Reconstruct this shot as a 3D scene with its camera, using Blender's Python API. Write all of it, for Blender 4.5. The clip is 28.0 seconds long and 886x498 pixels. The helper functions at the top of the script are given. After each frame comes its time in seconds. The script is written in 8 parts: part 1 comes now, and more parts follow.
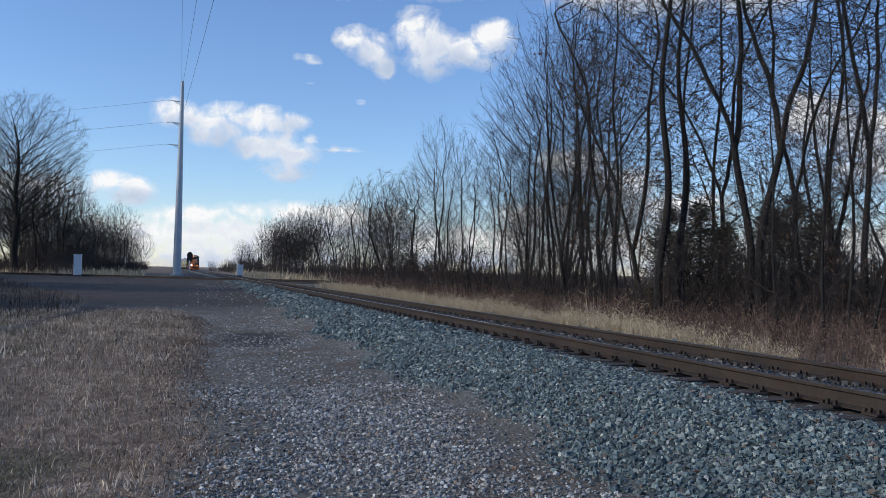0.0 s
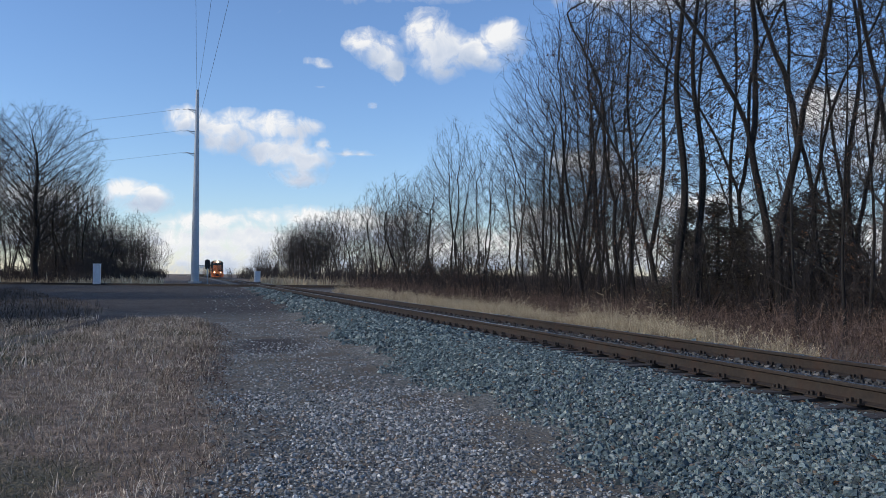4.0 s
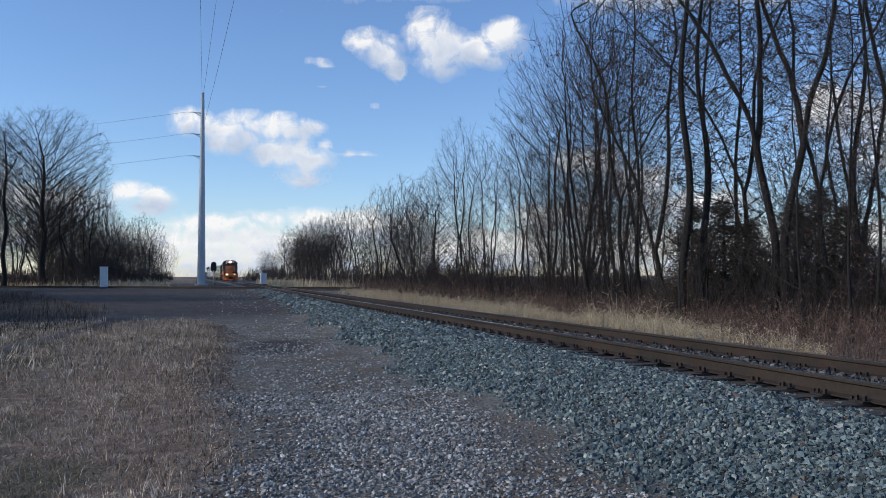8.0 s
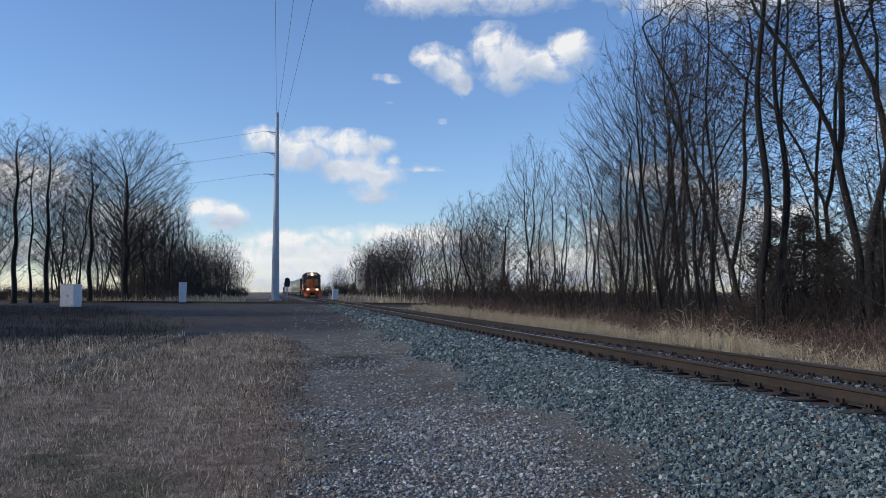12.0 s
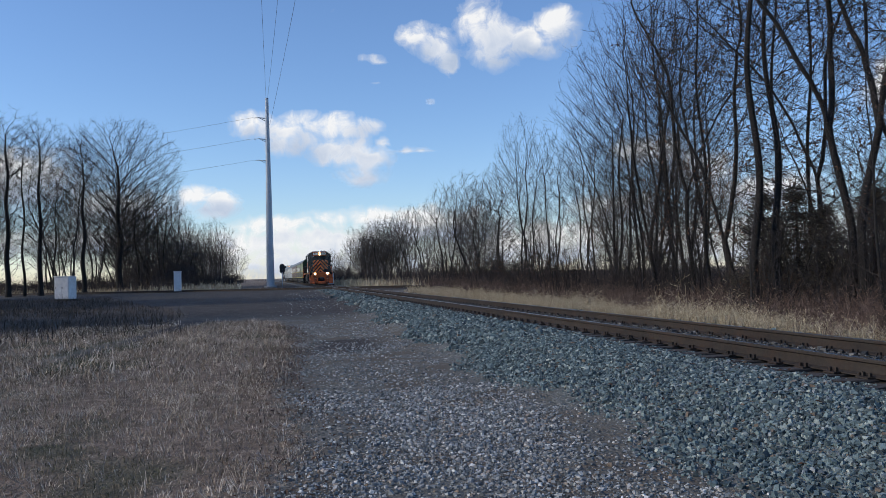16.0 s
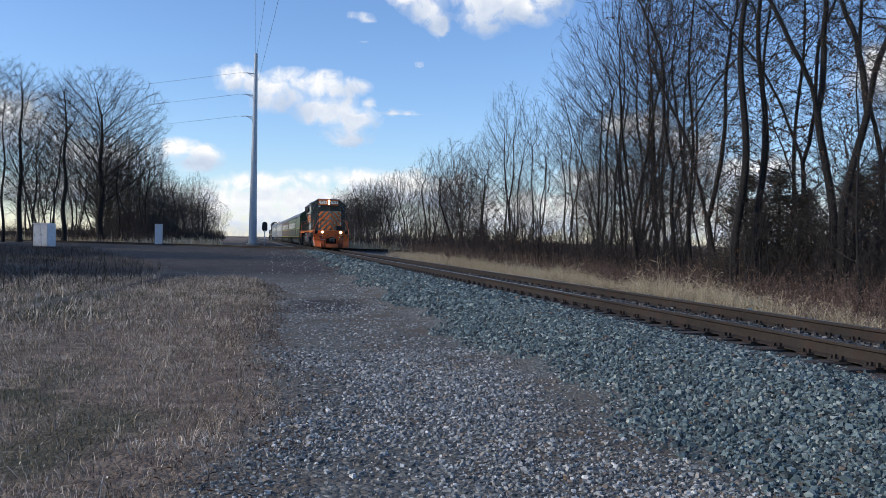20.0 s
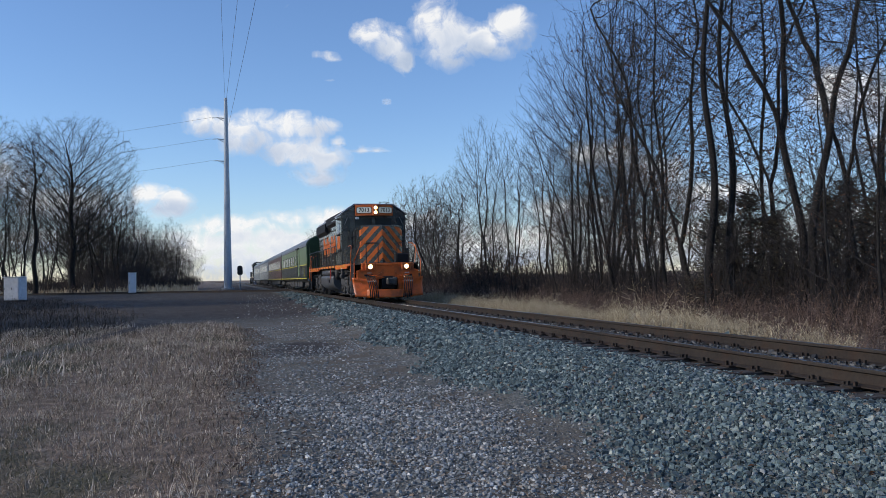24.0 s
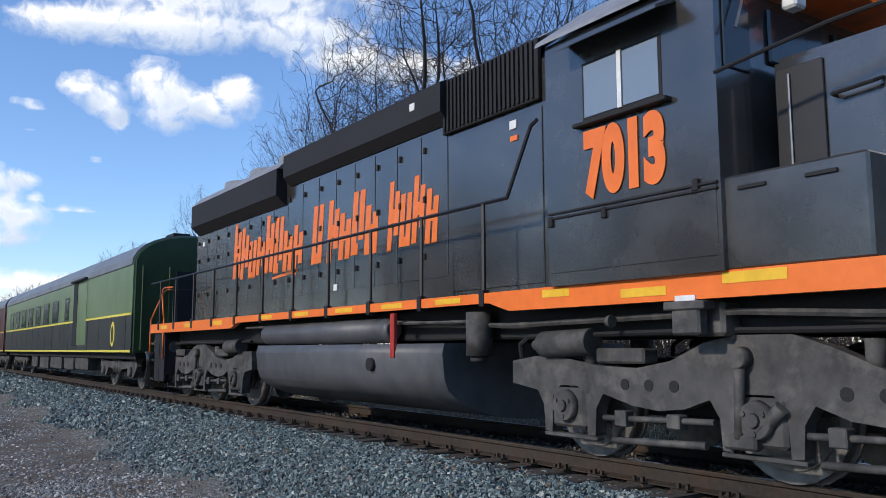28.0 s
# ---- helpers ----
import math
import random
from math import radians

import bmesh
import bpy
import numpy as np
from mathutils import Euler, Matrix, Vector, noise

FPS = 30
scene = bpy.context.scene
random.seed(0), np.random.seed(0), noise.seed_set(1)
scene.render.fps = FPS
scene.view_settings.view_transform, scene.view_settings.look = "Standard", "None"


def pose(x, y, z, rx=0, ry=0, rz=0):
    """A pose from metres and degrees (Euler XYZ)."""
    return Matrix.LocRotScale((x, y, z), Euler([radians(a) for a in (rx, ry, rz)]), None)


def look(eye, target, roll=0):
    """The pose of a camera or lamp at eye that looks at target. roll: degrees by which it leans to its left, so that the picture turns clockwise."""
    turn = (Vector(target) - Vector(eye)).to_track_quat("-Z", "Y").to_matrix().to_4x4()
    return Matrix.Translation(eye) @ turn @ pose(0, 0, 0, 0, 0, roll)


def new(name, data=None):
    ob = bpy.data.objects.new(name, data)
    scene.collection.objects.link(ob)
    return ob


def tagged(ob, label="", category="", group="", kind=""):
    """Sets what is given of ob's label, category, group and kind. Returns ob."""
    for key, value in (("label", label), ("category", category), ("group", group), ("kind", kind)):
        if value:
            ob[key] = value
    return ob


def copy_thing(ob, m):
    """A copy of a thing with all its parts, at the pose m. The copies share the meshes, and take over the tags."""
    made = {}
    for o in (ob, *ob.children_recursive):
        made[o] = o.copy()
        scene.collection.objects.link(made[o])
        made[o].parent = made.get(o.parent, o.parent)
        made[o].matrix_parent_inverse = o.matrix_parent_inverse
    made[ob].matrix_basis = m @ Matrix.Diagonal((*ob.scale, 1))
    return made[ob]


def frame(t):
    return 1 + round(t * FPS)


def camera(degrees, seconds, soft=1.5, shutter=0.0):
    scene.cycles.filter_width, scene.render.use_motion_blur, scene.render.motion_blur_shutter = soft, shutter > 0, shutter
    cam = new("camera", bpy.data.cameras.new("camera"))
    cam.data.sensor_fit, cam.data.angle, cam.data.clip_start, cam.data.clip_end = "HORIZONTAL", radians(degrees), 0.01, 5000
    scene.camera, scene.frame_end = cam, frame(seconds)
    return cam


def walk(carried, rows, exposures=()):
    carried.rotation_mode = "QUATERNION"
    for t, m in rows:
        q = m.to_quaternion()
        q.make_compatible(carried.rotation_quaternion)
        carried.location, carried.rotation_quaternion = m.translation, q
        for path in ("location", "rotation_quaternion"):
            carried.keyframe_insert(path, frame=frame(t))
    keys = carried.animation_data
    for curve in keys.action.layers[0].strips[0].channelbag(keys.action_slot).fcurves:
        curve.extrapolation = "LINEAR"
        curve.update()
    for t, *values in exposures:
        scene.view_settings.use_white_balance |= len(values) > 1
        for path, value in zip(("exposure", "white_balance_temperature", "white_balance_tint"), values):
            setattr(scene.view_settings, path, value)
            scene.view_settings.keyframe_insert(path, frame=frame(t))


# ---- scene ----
cam = camera(56.46, 28.0, soft=0.6)
EYE = 1.52
PATH = [  # seconds, sway east, sway north, rise, pitch, roll, yaw
    (0.0, -0.035, 0.008, 0.013, 1.59, -1.20, -18.07),
    (0.5, -0.039, -0.001, 0.014, 1.68, -1.28, -17.72),
    (1.0, -0.045, 0.012, 0.012, 1.81, -1.42, -17.22),
    (1.5, -0.039, 0.024, 0.007, 1.98, -1.51, -16.67),
    (2.0, -0.046, 0.019, 0.015, 2.04, -1.25, -16.10),
    (2.5, -0.031, 0.026, 0.017, 2.02, -0.78, -16.25),
    (3.0, -0.024, 0.030, 0.013, 1.94, -0.55, -16.71),
    (3.5, -0.026, 0.037, 0.015, 1.83, -0.38, -16.77),
    (5.5, -0.022, -0.007, 0.006, 1.76, -0.03, -17.45),
    (6.0, -0.023, -0.008, -0.001, 1.67, -0.12, -17.43),
    (6.5, -0.026, -0.010, -0.002, 1.50, -0.09, -17.02),
    (7.0, -0.034, -0.033, -0.003, 1.79, -0.20, -16.76),
    (7.5, -0.029, -0.017, -0.002, 2.05, -0.35, -16.75),
    (8.0, -0.016, 0.007, 0.004, 1.87, 0.10, -16.51),
    (8.5, -0.014, 0.022, 0.004, 1.30, 0.24, -16.19),
    (9.0, -0.017, 0.016, -0.001, 0.50, 0.96, -15.45),
    (9.5, -0.003, 0.025, 0.004, 0.42, 1.25, -14.56),
    (10.0, -0.006, 0.035, 0.005, 1.05, 1.18, -13.76),
    (10.5, -0.014, -0.001, 0.017, 1.88, 0.90, -13.13),
    (11.0, -0.029, -0.016, 0.017, 2.65, 0.25, -12.29),
    (11.5, -0.034, -0.009, 0.012, 2.98, 0.03, -11.72),
    (13.5, -0.021, -0.019, 0.013, 2.79, -0.34, -11.90),
    (14.0, -0.017, -0.010, 0.009, 2.20, -0.08, -12.94),
    (14.5, -0.022, -0.029, 0.004, 1.63, 0.44, -13.30),
    (15.0, -0.013, -0.006, -0.004, 1.05, 1.02, -13.04),
    (15.5, -0.015, -0.021, 0.004, 1.19, 1.67, -12.23),
    (16.0, -0.006, -0.005, -0.001, 1.71, 1.58, -11.99),
    (16.5, -0.004, -0.013, -0.010, 1.11, 0.74, -12.95),
    (17.0, 0.008, -0.001, -0.018, 0.46, -0.21, -13.91),
    (17.5, 0.010, 0.029, -0.017, 0.60, -0.96, -14.20),
    (18.0, 0.004, 0.015, -0.025, 0.33, -1.01, -14.07),
    (18.5, 0.003, 0.005, -0.025, -0.08, -0.89, -13.82),
    (19.0, 0.005, 0.006, -0.024, -0.38, -0.87, -13.57),
    (19.5, 0.004, 0.015, -0.024, -0.52, -1.10, -13.30),
    (20.0, -0.005, 0.005, -0.028, -0.61, -1.24, -13.18),
    (20.5, 0.007, 0.014, -0.019, -0.74, -0.84, -13.32),
    (21.0, 0.005, -0.006, -0.019, -0.62, -0.51, -13.64),
    (21.5, 0.005, -0.009, -0.024, -0.11, -0.24, -13.94),
    (23.5, 0.009, 0.013, -0.015, 1.48, 0.96, -14.37),
    (24.0, 0.022, 0.013, -0.005, 1.85, 1.24, -14.77),
    (24.5, 0.027, 0.007, -0.007, 2.35, 1.36, -15.33),
    (25.0, 0.033, -0.004, -0.005, 2.84, 1.31, -15.97),
    (25.5, 0.050, -0.001, -0.004, 3.46, 1.22, -16.89),
    (26.0, 0.061, 0.003, -0.005, 4.07, 1.14, -18.13),
    (26.5, 0.068, -0.012, 0.003, 4.53, 1.03, -19.66),
    (27.0, 0.086, -0.025, 0.020, 5.04, 0.85, -22.18),
    (27.5, 0.103, -0.052, 0.016, 5.99, 0.60, -27.40),
    (28.0, 0.144, -0.069, 0.044, 6.86, 0.21, -34.12),
]
walk(cam, [(t, pose(x, y, EYE + z, 90 + p, r, w)) for t, x, y, z, p, r, w in PATH],
     exposures=((0.0, 0.2), (3.0, 0.15), (9.0, 0.17), (11.0, 0.08), (14.0, 0.1), (16.0, 0.15), (18.0, 0.3), (21.0, 0.3), (24.0, 0.15), (27.1, 0.12), (28.0, 0.48)))

# ---- sky and sun ----
SUN_AZ, SUN_EL = 88.0, 27.0  # degrees to the left of the track's far end, and up
world = bpy.data.worlds.new("sky")
scene.world = world
world.use_nodes = True
wn, wl = world.node_tree.nodes, world.node_tree.links
sky = wn.new("ShaderNodeTexSky")
sky.sky_type, sky.sun_disc = "NISHITA", False
sky.sun_elevation, sky.sun_rotation = radians(SUN_EL), radians(-SUN_AZ)
sky.air_density, sky.dust_density, sky.ozone_density = 1.15, 0.15, 5.0
wn["Background"].inputs["Strength"].default_value = 0.14
sky.altitude = 700.0
tone = wn.new("ShaderNodeHueSaturation")
tone.inputs["Saturation"].default_value = 1.02
tint = wn.new("ShaderNodeMix")
tint.data_type, tint.blend_type = "RGBA", "MULTIPLY"
tint.inputs[0].default_value, tint.inputs[7].default_value = 1.0, (0.99, 0.97, 1.05, 1)
wl.new(sky.outputs["Color"], tone.inputs["Color"])
wl.new(tone.outputs["Color"], tint.inputs[6])
wl.new(tint.outputs[2], wn["Background"].inputs["Color"])
sun = new("sun", bpy.data.lights.new("sun", "SUN"))
sun.data.energy, sun.data.angle, sun.data.color = 2.1, radians(3.0), (1.0, 0.9, 0.78)
a, e = radians(SUN_AZ), radians(SUN_EL)
sun.matrix_world = look((-math.sin(a) * math.cos(e) * 400, math.cos(a) * math.cos(e) * 400, math.sin(e) * 400), (0, 0, 0))
scene.view_settings.exposure = 0.15

# ---- materials ----
def material(name, build, **sockets):
    """A principled material; build(nodes, links, bsdf) adds its texture."""
    m = bpy.data.materials.new(name)
    m.use_nodes = True
    n, l = m.node_tree.nodes, m.node_tree.links
    b = n["Principled BSDF"]
    for k, v in sockets.items():
        b.inputs[k.replace("_", " ")].default_value = v
    if build:
        build(n, l, b)
    return m


def coords(n, l, scale=1.0, space="Object"):
    tc, mp = n.new("ShaderNodeTexCoord"), n.new("ShaderNodeMapping")
    l.new(tc.outputs[space], mp.inputs["Vector"])
    s = scale if isinstance(scale, tuple) else (scale,) * 3
    mp.inputs["Scale"].default_value = s
    return mp.outputs["Vector"]


def noise_tex(n, l, vec, scale, detail=4.0, rough=0.55, dist=0.0):
    t = n.new("ShaderNodeTexNoise")
    for k, v in (("Scale", scale), ("Detail", detail), ("Roughness", rough), ("Distortion", dist)):
        t.inputs[k].default_value = v
    if vec is not None:
        l.new(vec, t.inputs["Vector"])
    return t.outputs["Fac"]


def ramp(n, l, fac, *stops):
    r = n.new("ShaderNodeValToRGB")
    r.color_ramp.elements[0].position, r.color_ramp.elements[0].color = stops[0][0], (*stops[0][1], 1)
    r.color_ramp.elements[1].position, r.color_ramp.elements[1].color = stops[-1][0], (*stops[-1][1], 1)
    for p, c in stops[1:-1]:
        r.color_ramp.elements.new(p).color = (*c, 1)
    l.new(fac, r.inputs["Fac"])
    return r.outputs["Color"]


def mix(n, l, fac, a, b, mode="MIX"):
    m = n.new("ShaderNodeMix")
    m.data_type, m.blend_type = "RGBA", mode
    for sock, v in ((m.inputs[0], fac), (m.inputs[6], a), (m.inputs[7], b)):
        if hasattr(v, "links"):
            l.new(v, sock)
        elif isinstance(v, tuple):
            sock.default_value = (*v, 1)
        else:
            sock.default_value = v
    return m.outputs[2]


def maths(n, l, op, a, b=0.0, clamp=False):
    m = n.new("ShaderNodeMath")
    m.operation, m.use_clamp = op, clamp
    for sock, v in zip(m.inputs, (a, b)):
        if hasattr(v, "links"):
            l.new(v, sock)
        else:
            sock.default_value = v
    return m.outputs[0]


def bump(n, l, b, height, strength=0.4, distance=0.02):
    bp = n.new("ShaderNodeBump")
    bp.inputs["Strength"].default_value, bp.inputs["Distance"].default_value = strength, distance
    l.new(height, bp.inputs["Height"])
    l.new(bp.outputs["Normal"], b.inputs["Normal"])


def speckled(name, lo, hi, scale, rough=0.8, metal=0.0, big=0.6, bumpy=0.3, dist=0.01, dirt=None, amount=0.5):
    """A surface that varies between two colours at two scales, with optional dirt patches."""
    def build(n, l, b):
        v = coords(n, l)
        f1, f2 = noise_tex(n, l, v, scale), noise_tex(n, l, v, big, 3)
        f = maths(n, l, "MULTIPLY_ADD", f1, 0.6)
        n[f.node.name].inputs[2].default_value = 0.0
        f = maths(n, l, "ADD", f, maths(n, l, "MULTIPLY", f2, 0.4))
        c = ramp(n, l, f, (0.35, lo), (0.65, hi))
        if dirt:
            d = ramp(n, l, noise_tex(n, l, v, big * 2.7, 6, 0.65), (0.48, (0, 0, 0)), (0.72, (amount,) * 3))
            c = mix(n, l, d, c, dirt)
        l.new(c, b.inputs["Base Color"])
        if bumpy:
            bump(n, l, b, f1, bumpy, dist)
    return material(name, build, Roughness=rough, Metallic=metal)


def per_island(name, stops, rough=0.85, scale=30.0, sss=0.0, bumpy=0.3, trans=0.0):
    """Pieces that each take their own colour from the ramp."""
    def build(n, l, b):
        g = n.new("ShaderNodeNewGeometry")
        c = ramp(n, l, g.outputs["Random Per Island"], *stops)
        v = coords(n, l)
        f = noise_tex(n, l, v, scale, 3)
        c = mix(n, l, 0.55, c, ramp(n, l, f, (0.3, (0.35,) * 3), (0.7, (1.0,) * 3)), "MULTIPLY")
        l.new(c, b.inputs["Base Color"])
        if bumpy:
            bump(n, l, b, f, bumpy, 0.01)
    return material(name, build, Roughness=rough)


def plain(name, color, rough=0.5, metal=0.0, glow=None):
    def build(n, l, b):
        v = coords(n, l)
        f = noise_tex(n, l, v, 9.0, 5, 0.6)
        lo = tuple(c * 0.8 for c in color)
        l.new(ramp(n, l, f, (0.3, lo), (0.7, color)), b.inputs["Base Color"])
        r = maths(n, l, "MULTIPLY_ADD", f, 0.25)
        n[r.node.name].inputs[2].default_value = rough - 0.1
        l.new(r, b.inputs["Roughness"])
        if glow:
            b.inputs["Emission Color"].default_value = (*glow[0], 1)
            b.inputs["Emission Strength"].default_value = glow[1]
    return material(name, build, Roughness=rough, Metallic=metal)


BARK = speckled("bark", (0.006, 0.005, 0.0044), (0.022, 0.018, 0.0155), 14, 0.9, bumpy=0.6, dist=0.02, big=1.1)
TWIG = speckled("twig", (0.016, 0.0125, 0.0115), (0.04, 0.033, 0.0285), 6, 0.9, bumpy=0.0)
DEAD_LEAF = per_island("dead_leaf", ((0, (0.05, 0.024, 0.012)), (1, (0.16, 0.075, 0.035))), 0.8, bumpy=0)
NEEDLE = per_island("needle", ((0, (0.034, 0.03, 0.022)), (1, (0.1, 0.082, 0.058))), 0.8, bumpy=0)
STRAW = per_island("straw", ((0, (0.27, 0.19, 0.11)), (0.5, (0.6, 0.48, 0.3)), (1, (0.92, 0.8, 0.56))), 0.85, bumpy=0)
WEED = per_island("weed", ((0, (0.045, 0.028, 0.021)), (0.6, (0.145, 0.09, 0.067)), (1, (0.36, 0.26, 0.2))), 0.9, bumpy=0)


def stalk_build(n, l, b):
    """Dry stalks: pale and dun tufts, and each stalk a little different."""
    g = n.new("ShaderNodeNewGeometry")
    v = coords(n, l)
    f = maths(n, l, "ADD", maths(n, l, "MULTIPLY", noise_tex(n, l, v, 1.1, 5, 0.7), 0.5), maths(n, l, "MULTIPLY", noise_tex(n, l, v, 7.0, 4, 0.65), 0.4))
    f = maths(n, l, "ADD", f, maths(n, l, "MULTIPLY", g.outputs["Random Per Island"], 0.2))
    c = ramp(n, l, f, (0.42, (0.06, 0.044, 0.028)), (0.54, (0.38, 0.29, 0.2)), (0.66, (0.99, 0.87, 0.71)))
    l.new(mix(n, l, ramp(n, l, noise_tex(n, l, v, 0.55, 3), (0.45, (0, 0, 0)), (0.62, (0.4,) * 3)), c, mix(n, l, 0.6, c, (0.42, 0.3, 0.18), "MULTIPLY")), b.inputs["Base Color"])


STALK = material("pale_stalk", stalk_build, Roughness=0.9)


def mat_build(n, l, b):
    """Low turf: brown and dark green patches, and each blade a little different."""
    g = n.new("ShaderNodeNewGeometry")
    v = coords(n, l)
    big, mid = noise_tex(n, l, v, 0.7, 4, 0.6), noise_tex(n, l, v, 2.3, 4, 0.6)
    f = maths(n, l, "ADD", maths(n, l, "MULTIPLY", mid, 0.6), maths(n, l, "MULTIPLY", g.outputs["Random Per Island"], 0.4))
    dry = ramp(n, l, f, (0.32, (0.055, 0.041, 0.025)), (0.5, (0.28, 0.215, 0.145)), (0.68, (0.74, 0.62, 0.47)))
    l.new(mix(n, l, ramp(n, l, big, (0.5, (0, 0, 0)), (0.6, (0.8,) * 3)), dry, mix(n, l, 0.5, dry, (0.05, 0.045, 0.02))), b.inputs["Base Color"])


LUSH = per_island("green_turf", ((0, (0.034, 0.036, 0.013)), (0.6, (0.09, 0.09, 0.036)), (1, (0.3, 0.265, 0.15))), 0.9, bumpy=0)
STRAW_DULL = material("matted_turf", mat_build, Roughness=0.9)
# dead weeds of the far lot, darkened: tree shade put into their colour
SHADED_WEED = per_island("shaded_weed", ((0, (0.026, 0.02, 0.015)), (0.6, (0.07, 0.053, 0.04)), (1, (0.17, 0.133, 0.1))), 0.9, bumpy=0)
BRUSH = per_island("brush", ((0, (0.035, 0.026, 0.022)), (1, (0.11, 0.082, 0.069))), 0.9, bumpy=0)
STONE = per_island("ballast_stone", ((0, (0.037, 0.053, 0.056)), (0.45, (0.122, 0.17, 0.172)), (0.8, (0.22, 0.288, 0.279)), (0.93, (0.36, 0.41, 0.375)), (0.97, (0.5852, 0.6287, 0.5343)), (0.98, (0.17, 0.125, 0.09)), (1, (0.25, 0.2, 0.15))), 0.8, scale=40)
OILY_STONE = per_island("oily_stone", ((0, (0.03, 0.03, 0.029)), (0.6, (0.085, 0.085, 0.08)), (0.93, (0.16, 0.155, 0.14)), (1, (0.4, 0.38, 0.33))), 0.8, scale=40)
PEBBLE = per_island("pebble", ((0, (0.085, 0.092, 0.09)), (0.45, (0.29, 0.303, 0.292)), (0.75, (0.52, 0.52, 0.485)), (0.84, (0.33, 0.24, 0.16)), (0.93, (0.62, 0.6, 0.55)), (1, (0.9, 0.88, 0.81))), 0.8, scale=40)
RAIL_RUST = speckled("rail_rust", (0.0180, 0.0133, 0.0102), (0.0504, 0.0374, 0.0263), 22, 0.75, metal=0.2, big=0.9, dirt=(0.0612, 0.0289, 0.0153), amount=0.6)
RAIL_TOP = speckled("rail_top", (0.25, 0.26, 0.28), (0.5, 0.52, 0.55), 40, 0.28, metal=1.0, bumpy=0)
TIE = speckled("tie_wood", (0.022, 0.018, 0.016), (0.088, 0.072, 0.060), 18, 0.9, bumpy=0.6)
STEEL_GALV = speckled("galvanised_steel", (0.36, 0.4, 0.44), (0.47, 0.51, 0.55), 3, 0.6, metal=0.1, bumpy=0)
WHITE_BOX = speckled("white_box_paint", (0.62, 0.64, 0.66), (0.8, 0.81, 0.82), 5, 0.5, bumpy=0, dirt=(0.4, 0.38, 0.34), amount=0.35)
CONCRETE = speckled("concrete", (0.28, 0.27, 0.25), (0.45, 0.43, 0.4), 20, 0.9)
# scrub and far-tree twigs, greyed and lightened: distance haze put into the colour
HAZED_SCRUB = speckled("hazed_grey_scrub", (0.022, 0.0185, 0.017), (0.055, 0.0465, 0.042), 3, 0.9, bumpy=0.0)
PLINTH = speckled("dark_plinth", (0.03, 0.03, 0.032), (0.07, 0.068, 0.066), 12, 0.9)
WIRE = plain("wire", (0.12, 0.12, 0.125), 0.5, 0.6)
BLACK = plain("black_paint", (0.012, 0.012, 0.014), 0.45)


